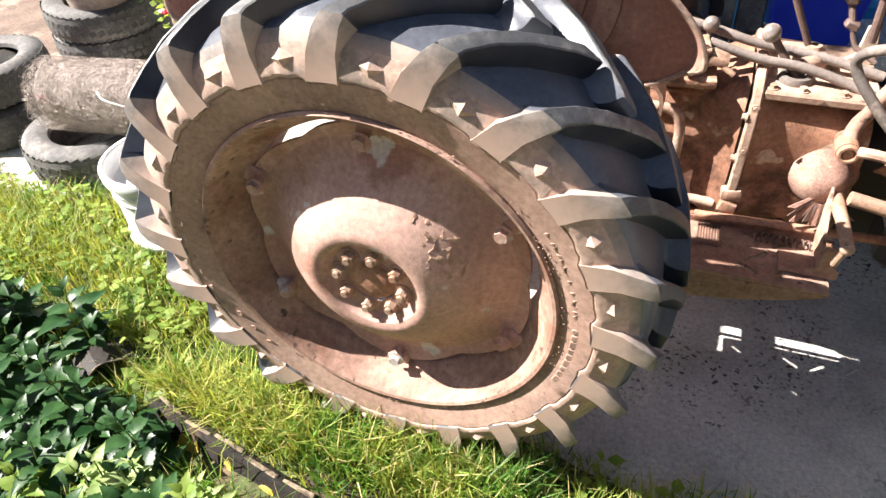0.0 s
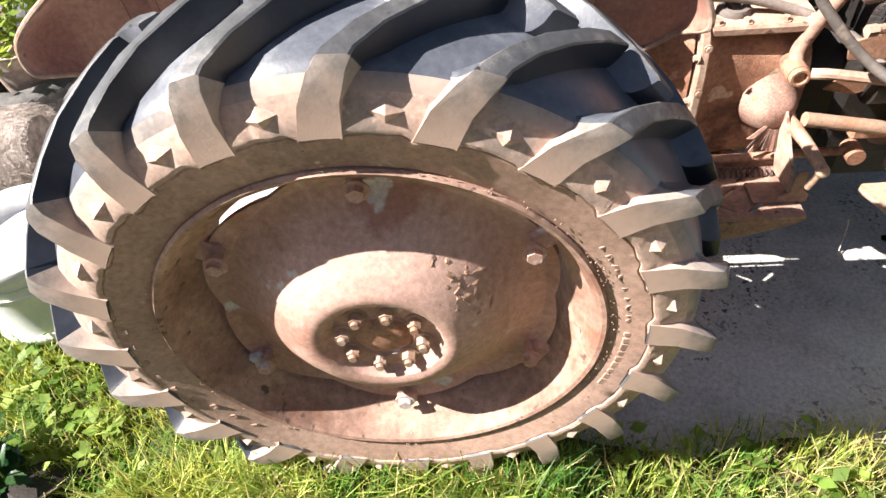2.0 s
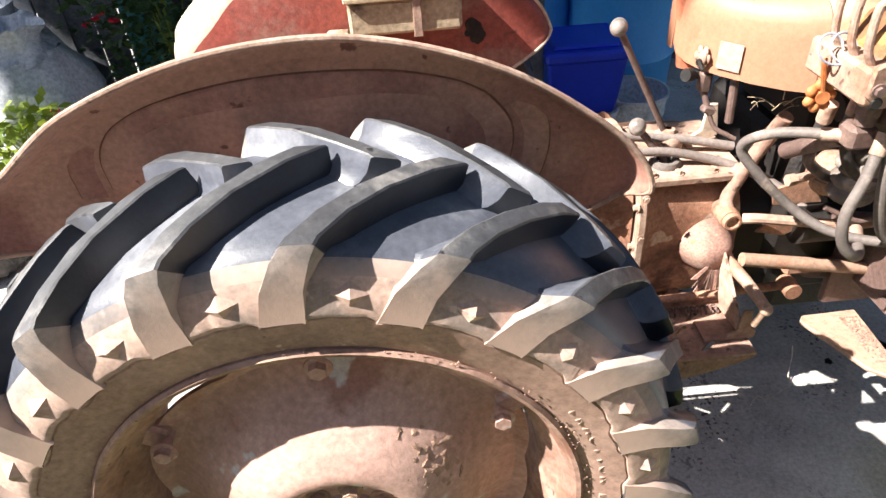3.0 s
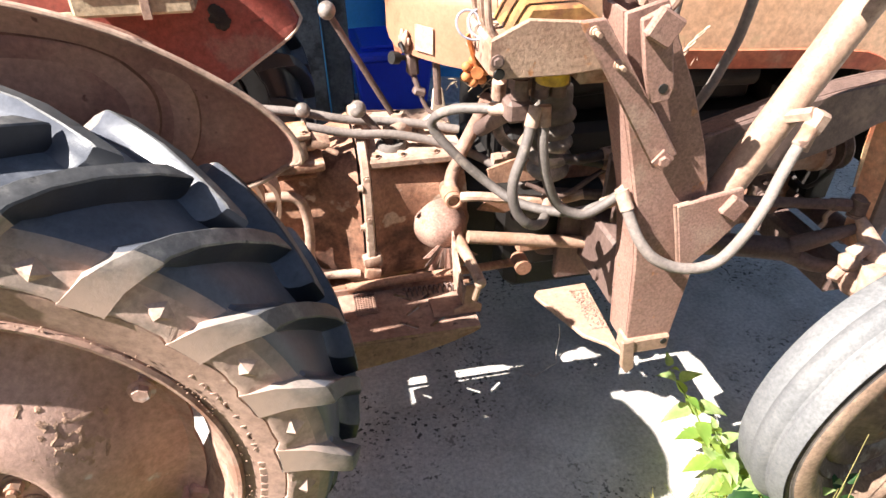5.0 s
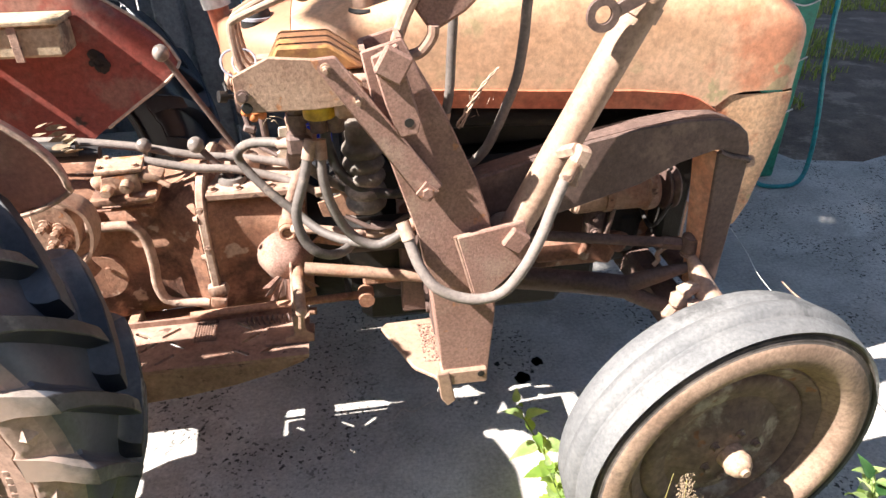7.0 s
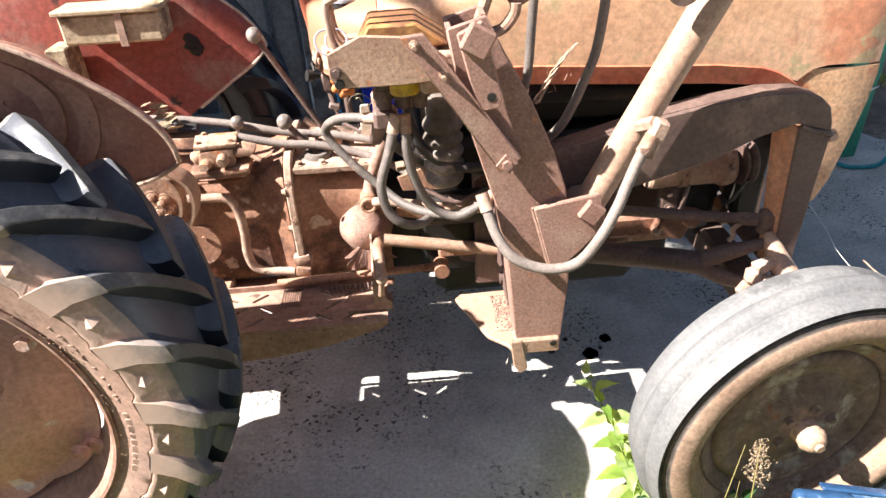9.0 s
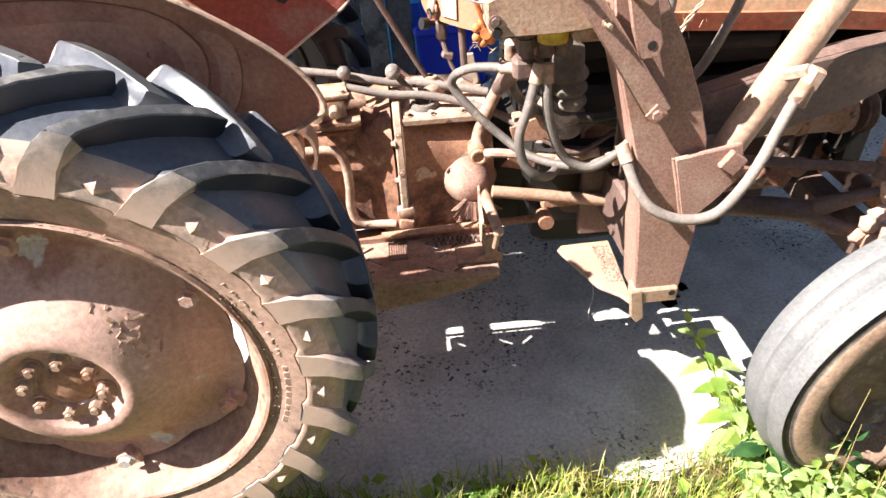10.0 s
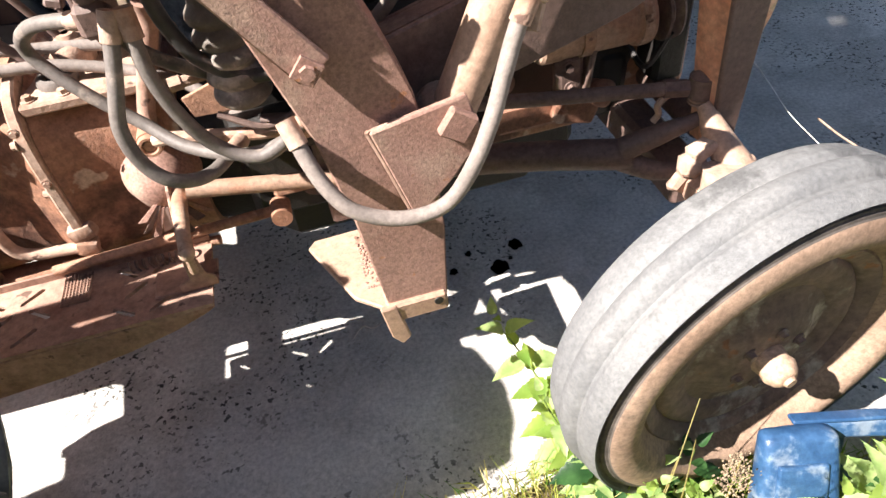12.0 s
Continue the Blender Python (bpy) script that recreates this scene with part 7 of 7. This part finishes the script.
def buttress(x0, x1, depth, top, low, taper):
    """A hollow-looking corner post of the crate: wider and deeper at its foot, with rounded edges."""
    bm = box(((x0 + x1) / 2, -depth / 2, (top + low) / 2), (x1 - x0, depth, top - low), min(0.02, depth * 0.4), seg=3)
    for v in bm.verts:
        f = (top - v.co.z) / (top - low)
        v.co.x = (x0 + x1) / 2 + (v.co.x - (x0 + x1) / 2) * (1 + taper * f)
        v.co.y *= 1 + 0.7 * f
    bmesh.ops.subdivide_edges(bm, edges=[e for e in bm.edges if e.calc_length() > 0.05], cuts=5, use_grid_fill=True)
    return move(rough_up(rough_up(bm, 0.006, 9), 0.0025, 34), LEAN)


part("corner_post", buttress(0.0, 0.135, 0.046, 0.0, -0.27, 0.18), M_CRATE, crate, smooth=50)
part("rib", buttress(0.022, 0.112, 0.012, -0.052, -0.26, 0.25), M_CRATE, crate, smooth=50)
crate.children[-1].matrix_basis = Matrix.Translation(LEAN.to_3x3() @ Vector((0, -0.050, 0)))
for c, sz in (((0.30, 0.006, -0.19), (0.34, 0.010, 0.17)), ((0.29, 0.004, -0.022), (0.34, 0.020, 0.042)), ((0.145, 0.006, -0.08), (0.04, 0.010, 0.11)), ((0.37, 0.006, -0.08), (0.19, 0.010, 0.09))):
    part("wall_panel", slab(c, sz), M_CRATE, crate, smooth=50)
part("rim", slab((0.27, 0.004, 0.002), (0.40, 0.026, 0.009)), M_CRATE, crate, smooth=50)

# rotten timber half hidden in the nettles
log = thing("old_plank", "dark rotten plank standing on edge among the nettles", "plank", (-0.33, -0.15, 0))
part("board", rough_up(move(box((0, 0, 0), (0.86, 0.035, 0.15), 0.008, seg=2), pose(-0.275, -0.211, 0.018, -24, 1, -11.6)), 0.006, 12), M_ROT, log, "black rotten board")
for x, u, w, h in ((-0.262, 0.020, 0.085, 0.050), (-0.115, 0.030, 0.030, 0.040), (-0.36, 0.000, 0.05, 0.035), (0.02, 0.036, 0.045, 0.022), (0.12, 0.02, 0.03, 0.03)):
    flake = [(x + w * (0.5 + 0.16 * noise.noise((k * 0.9, x * 9, 1))) * math.cos(k * 0.5236), u + h * (0.5 + 0.22 * noise.noise((k * 0.9, x * 9, 5))) * math.sin(k * 0.5236)) for k in range(12)]
    part("paint_flake", move(rough_up(prism(flake, -0.0215, -0.0165, 0.001), 0.002, 30), pose(-0.275, -0.211, 0.018, -24, 1, -11.6)), M_FLAKE, log, "yellow flaking paint")
for x, l in ((-0.355, 0.12), (-0.245, 0.09), (-0.14, 0.10), (-0.02, 0.11), (0.10, 0.10), (0.235, 0.13), (0.365, 0.11)):
    part("lath", move(rough_up(move(box((0, 0, 0), (l, 0.013, 0.008), 0.003), pose(x, 0.006 * math.sin(x * 31), 0.078, 10, 3 * math.sin(x * 47), 5 * math.sin(x * 23))), 0.006, 30), pose(-0.275, -0.211, 0.018, -24, 1, -11.6)), M_EDGE, log, "pale worn upper edge")
sheet = thing("rusty_sheet", "bent dark rusty sheet of metal standing open among the weeds", "metal sheet", (-0.949, -0.004, 0.02))
HOLLOW = pose(-0.940, -0.012, 0.0, 0, 0, 62) @ Matrix.Diagonal((1.25, 1.0, 1.2, 1.0))
part("cover", move(rough_up(prism([(-0.10, 0.000), (-0.060, 0.070), (-0.022, 0.090), (0.045, 0.062), (0.105, 0.002), (0.098, 0.0), (0.042, 0.054), (-0.022, 0.081), (-0.055, 0.064), (-0.093, 0.000)], -0.05, 0.05, 0.001), 0.006, 14), HOLLOW), M_ROT, sheet, smooth=30)
part("lip", move(tube([(-0.05, -0.052, 0.072), (-0.022, -0.052, 0.087), (0.012, -0.052, 0.076), (0.045, -0.052, 0.058), (0.09, -0.052, 0.016)], (0.003, 0.002), 6, 4), HOLLOW), M_EDGE, sheet, "pale bent edge")
# black plate stands in for the shade inside the hollow
part("back_wall", move(rough_up(prism([(-0.09, 0.0), (-0.05, 0.066), (-0.022, 0.083), (0.04, 0.056), (0.098, 0.0)], 0.030, 0.036, 0.001), 0.003, 14), HOLLOW), M_DARK, sheet)


# ---- far side: bins, barrel, sack, flowers, plank wall ----
def square_bin(c, s, h, mat, label):
    b = thing("storage_bin", label, "bin", c)
    x, y, z = c
    bm = loft([[(x + sx * s * k, y + sy * s * k, z + d) for sx, sy in ((-1, -1), (1, -1), (1, 1), (-1, 1))] for k, d in ((0.40, 0), (0.42, 0.02), (0.5, h * 0.95))], 0.012)
    part("body", bm, mat, b)
    part("lid", join(box((x, y, z + h), (s * 1.06, s * 1.06, 0.05), 0.014), box((x, y, z + h + 0.03), (s * 0.8, s * 0.8, 0.02), 0.008)), mat, b)
    part("handle", tube([(x - s * 0.53, y - 0.06, z + h), (x - s * 0.58, y, z + h + 0.06), (x - s * 0.53, y + 0.06, z + h)], 0.006, 8), mat, b)
    return b


square_bin((0.975, 2.40, GZ + 0.235), 0.37, 0.30, M_BLUE, "dark blue plastic bin with a lid")
bucket((0.975, 2.40, GZ), 0.19, 0.21, 0.235, M_WHITE, "white bucket under the blue bin")
bucket((1.28, 2.45, GZ), 0.15, 0.17, 0.26, M_WHITE, "white plastic bucket on the concrete")
bar = thing("plastic_barrel", "light blue plastic barrel on the concrete", "barrel", (1.35, 2.95, GZ))
part("body", lathe([(0.0, GZ), (0.26, GZ), (0.28, GZ + 0.03), (0.29, 0.25), (0.30, 0.27), (0.29, 0.30), (0.29, 0.62), (0.30, 0.64), (0.29, 0.67), (0.28, 0.9), (0.22, 0.95), (0.0, 0.95)], 48, (1.35, 2.95, 0), "z"), M_LTBLUE, bar)
copy_thing(bar, Matrix.Translation((0.80, 3.1, GZ)))
wall = thing("plank_fence", "weathered grey upright plank fence", "fence", (0.5, 3.4, GZ))
rnd = random.Random(31)
for k in range(52):
    x = -4.2 + 0.155 * k
    if -0.9 < x < -0.7:
        continue
    part("plank", rough_up(box((x, 3.45 + rnd.uniform(-0.008, 0.008), 1.0), (0.145, 0.022, 2.06), 0.004, (0, rnd.uniform(-0.6, 0.6), 0)), 0.003, 5), M_PLANK, wall)
part("rail", box((-0.3, 3.49, 0.6), (8.1, 0.05, 0.08), 0.005), M_PLANK, wall)
part("rail", box((-0.3, 3.49, 1.6), (8.1, 0.05, 0.08), 0.005), M_PLANK, wall)
# standing dark boards behind the gear levers
for i, (x, y) in enumerate(((0.34, 2.25), (0.47, 2.27), (0.60, 2.24), (0.72, 2.28))):
    solid("leaning_board", rough_up(box((x, y, 0.70), (0.115, 0.03, 1.46), 0.008, (3, rnd.uniform(-2, 2), 0)), 0.006, 4), M_PLANK, "weathered grey-blue board standing upright", "board", "standing boards")

sack = thing("white_sack", "crumpled grey-white plastic sack standing upright", "sack", (-1.75, 2.75, GZ))
bm = lathe([(0.0, GZ), (0.25, GZ), (0.30, 0.04), (0.31, 0.15), (0.305, 0.25), (0.30, 0.35), (0.28, 0.45), (0.25, 0.53), (0.20, 0.58)], 56, (-1.75, 2.75, 0), "z")
for v in bm.verts:
    v.co += noise.noise_vector(v.co * 5) * 0.05 + noise.noise_vector(v.co * 16) * 0.018
part("body", bm, M_SACK, sack, smooth=50)
bm = lathe([(0.205, 0.575), (0.16, 0.62), (0.15, 0.66), (0.17, 0.70), (0.14, 0.69), (0.12, 0.64), (0.0, 0.60)], 56, (-1.75, 2.75, 0), "z")
for v in bm.verts:
    v.co += noise.noise_vector(v.co * 7) * 0.05 + noise.noise_vector(v.co * 22) * 0.015
part("gathered_neck", bm, M_SACK, sack, smooth=50)

# turned copies of the sack stand in for a pale tarp
for p, k in (((-2.42, 2.86, GZ), 70), ((-2.05, 3.15, GZ), 200)):
    tagged(copy_thing(sack, Matrix.Translation(p) @ Matrix.Rotation(radians(k), 4, "Z")), "crumpled grey-white tarp built as a copy of the sack", "sack")


def bush(name, c, r, h, n, petals, label, seed, leaf=0.045, foliage=M_NETTLE):
    """A loose flowering bush: stems, many leaves, hanging blossoms."""
    rnd = random.Random(seed)
    b = thing(name, label, "plant", c)
    x, y, z = c
    stems = []
    for k in range(12):
        a = rnd.uniform(0, 6.28)
        q = rnd.uniform(0.3, 0.9) * r
        stems.append(tube([(x, y, z), (x + 0.4 * q * math.cos(a), y + 0.4 * q * math.sin(a), z + h * 0.5), (x + q * math.cos(a), y + q * math.sin(a), z + h * rnd.uniform(0.7, 1.0))], (0.006, 0.002), 6, 4))
    for st in stems:
        part("stem", st, M_STEM, b)
    V, F = [], []
    for i in range(n):
        a, q, f = rnd.uniform(0, 6.28), r * math.sqrt(rnd.random()), rnd.random() ** 0.8
        q *= 0.5 + 0.6 * math.sin(math.pi * min(1, 0.15 + f * 0.8)) + 0.25 * noise.noise((math.cos(a) * 2, math.sin(a) * 2, f * 4 + seed))
        p = Vector((x + q * math.cos(a), y + q * math.sin(a), z + 0.08 * h + h * f))
        u = Vector((rnd.uniform(-1, 1), rnd.uniform(-1, 1), rnd.uniform(-0.7, 0.4))).normalized()
        v = u.cross(Vector((rnd.uniform(-1, 1), rnd.uniform(-1, 1), 1))).normalized()
        l, w, k = leaf * rnd.uniform(0.6, 1.2), leaf * 0.33, len(V)
        V += [tuple(p), tuple(p + u * l * 0.5 + v * w), tuple(p + u * l), tuple(p + u * l * 0.5 - v * w)]
        F.append((k, k + 1, k + 2, k + 3))
    me = bpy.data.meshes.new("leaves")
    me.from_pydata(V, [], F)
    me.materials.append(foliage)
    part("leaves", me, None, b)["kind"] = "stuff"
    fl = {}
    for i in range(petals):
        a, f = rnd.uniform(0, 6.28), rnd.uniform(0.35, 1.0)
        q = r * rnd.uniform(0.6, 1.0)
        p = (x + q * math.cos(a), y + q * math.sin(a), z + h * f)
        pet = [ball((p[0] + 0.012 * math.cos(k * 1.257), p[1] + 0.012 * math.sin(k * 1.257), p[2]), 0.010, 1, 1, 0.8, 7, 5) for k in range(5)]
        part("blossom", join(*pet), M_FLWHITE if "white" in label and i % 2 else M_FLRED, b)
    return b


def pot(c, r, h, label):
    x, y, z = c
    return solid("flower_pot", lathe([(0.0, z), (r * 0.72, z), (r * 0.95, z + h * 0.82), (r * 1.05, z + h * 0.83), (r * 1.05, z + h), (r * 0.95, z + h), (r * 0.9, z + h * 0.9), (0.0, z + h * 0.88)], 36, (x, y, 0), "z"), M_POT, label, "flower pot")


pot((-2.52, 1.86, 0.25), 0.21, 0.34, "brown plastic flower pot standing inside a tyre")
pot((-1.76, 1.84, 0.0), 0.15, 0.27, "beige flower pot standing inside a tyre")
bush("potted_flowers", (-1.76, 1.84, 0.24), 0.27, 0.34, 620, 34, "flowering plant with white and red blossoms in a pot", 5, 0.05, M_WEED)
bush("leafy_plant", (-1.58, 2.28, GZ), 0.24, 0.46, 420, 5, "yellow-green leafy plant with red blossoms", 9, 0.065, M_WEED)
pot((-1.05, 2.95, GZ), 0.20, 0.26, "brown flower pot under a tall flowering bush")
bush("fuchsia_bush", (-1.05, 2.95, 0.20), 0.42, 1.25, 3900, 60, "dark green bush with hanging red flowers", 6, 0.055, M_FUCHSIA)

solid("teal_panel", rough_up(box((-1.30, 3.36, 0.66), (0.30, 0.02, 1.38), 0.004), 0.004, 6), M_TEALP, "teal plastic sheet standing against the fence", "panel")

# front corner: green barrel with a teal hose
g = thing("green_panel_post", "green plastic panel tied with white string beside the yard", "panel", (3.45, 2.1, GZ))
part("panel", prism([(3.19, GZ), (3.36, GZ), (3.36, 1.9), (3.16, 1.9)], 2.10, 2.30, 0.01), M_GREEN, g)
for z in (0.35, 0.62, 0.9, 1.2):
    part("string", tube([(3.18, 2.094, z), (3.27, 2.09, z - 0.02), (3.36, 2.094, z + 0.01)], 0.004, 6), M_WHITE, g)
hz = thing("garden_hose", "teal garden hose hanging in a loop to the ground", "hose", (3.5, 1.9, GZ))
part("hose_tube", tube([(3.13, 2.0, 0.04), (3.21, 1.98, GZ + 0.02), (3.32, 1.96, GZ + 0.012), (3.42, 1.97, GZ + 0.03), (3.47, 2.0, 0.105), (3.446, 2.0, 0.339), (3.394, 2.0, 0.628), (3.36, 2.0, 0.97), (3.34, 2.0, 1.8)], 0.012, 8), M_TEAL, hz)

# ---- unseen tree, added to shade the far side of the yard ----
def tree(base, crown, radii, n, seed):
    rnd = random.Random(seed)
    t = thing("tree", "unseen leafy tree added to shade the back of the yard", "tree", base)
    x, y, z = base
    cx, cy, cz = crown
    trunk = [tube([(x, y, z), (x + 0.05, y - 0.1, z + 1.6), (x * 0.6 + cx * 0.4, y * 0.6 + cy * 0.4, z + 3.2), (cx, cy, cz)], (0.24, 0.06), 12, 6)]
    for k in range(11):
        a = 6.283 * k / 11 + rnd.uniform(-0.2, 0.2)
        q = rnd.uniform(0.6, 0.9)
        trunk.append(tube([(x * 0.6 + cx * 0.4, y * 0.6 + cy * 0.4, z + rnd.uniform(2.6, 3.6)), (cx + radii[0] * 0.45 * q * math.cos(a), cy + radii[1] * 0.45 * q * math.sin(a), cz - 0.5), (cx + radii[0] * q * math.cos(a), cy + radii[1] * q * math.sin(a), cz + rnd.uniform(-0.4, 0.5))], (0.09, 0.015), 8, 5))
    part("trunk", join(*trunk), M_PLANK, t, "grey-brown bark")
    V, F = [], []
    while len(F) < n:
        p = Vector((rnd.uniform(-1, 1), rnd.uniform(-1, 1), rnd.uniform(-1, 1)))
        k = p.length + 0.30 * noise.noise(p * 3.1 + Vector((seed, 0, 0)))
        if k > 1.0:
            continue
        c = Vector((cx + p.x * radii[0], cy + p.y * radii[1], cz + p.z * radii[2]))
        u = Vector((rnd.uniform(-1, 1), rnd.uniform(-1, 1), rnd.uniform(-0.6, 0.6))).normalized()
        v = u.cross(Vector((rnd.uniform(-0.5, 0.5), rnd.uniform(-0.5, 0.5), 1))).normalized()
        l, b = rnd.uniform(0.15, 0.30), len(V)
        V += [tuple(c), tuple(c + u * l * 0.5 + v * l * 0.32), tuple(c + u * l), tuple(c + u * l * 0.5 - v * l * 0.32)]
        F.append((b, b + 1, b + 2, b + 3))
    me = bpy.data.meshes.new("crown")
    me.from_pydata(V, [], F)
    me.materials.append(M_NETTLE)
    part("crown", me, None, t)["kind"] = "stuff"
    return t


tree((-1.6, 5.2, GZ), (-1.4, 3.65, 5.6), (5.6, 3.75, 1.5), 48000, 3)

# old oil drips on the concrete
rnd = random.Random(63)
for i, (x, y, r) in enumerate(((1.574, 0.774, 0.030), (1.642, 0.849, 0.022), (1.438, 0.805, 0.014), (1.50, 0.86, 0.010), (1.61, 0.80, 0.008))):
    bm = bmesh.new()
    ring = [bm.verts.new((x + r * (1 + 0.55 * noise.noise((math.cos(t) * 1.7 + i, math.sin(t) * 1.7, i * 3.1))) * math.cos(t), y + r * (1 + 0.55 * noise.noise((math.cos(t) * 1.7, math.sin(t) * 1.7 + i, 9.0))) * math.sin(t), GZ + 0.0022)) for t in [2 * math.pi * k / 22 for k in range(22)]]
    bm.faces.new(ring)
    bmesh.ops.solidify(bm, geom=list(bm.faces), thickness=0.002)
    solid("oil_stain", bm, M_OIL, "small black oil stain on the concrete", "oil stain", "oil drips")
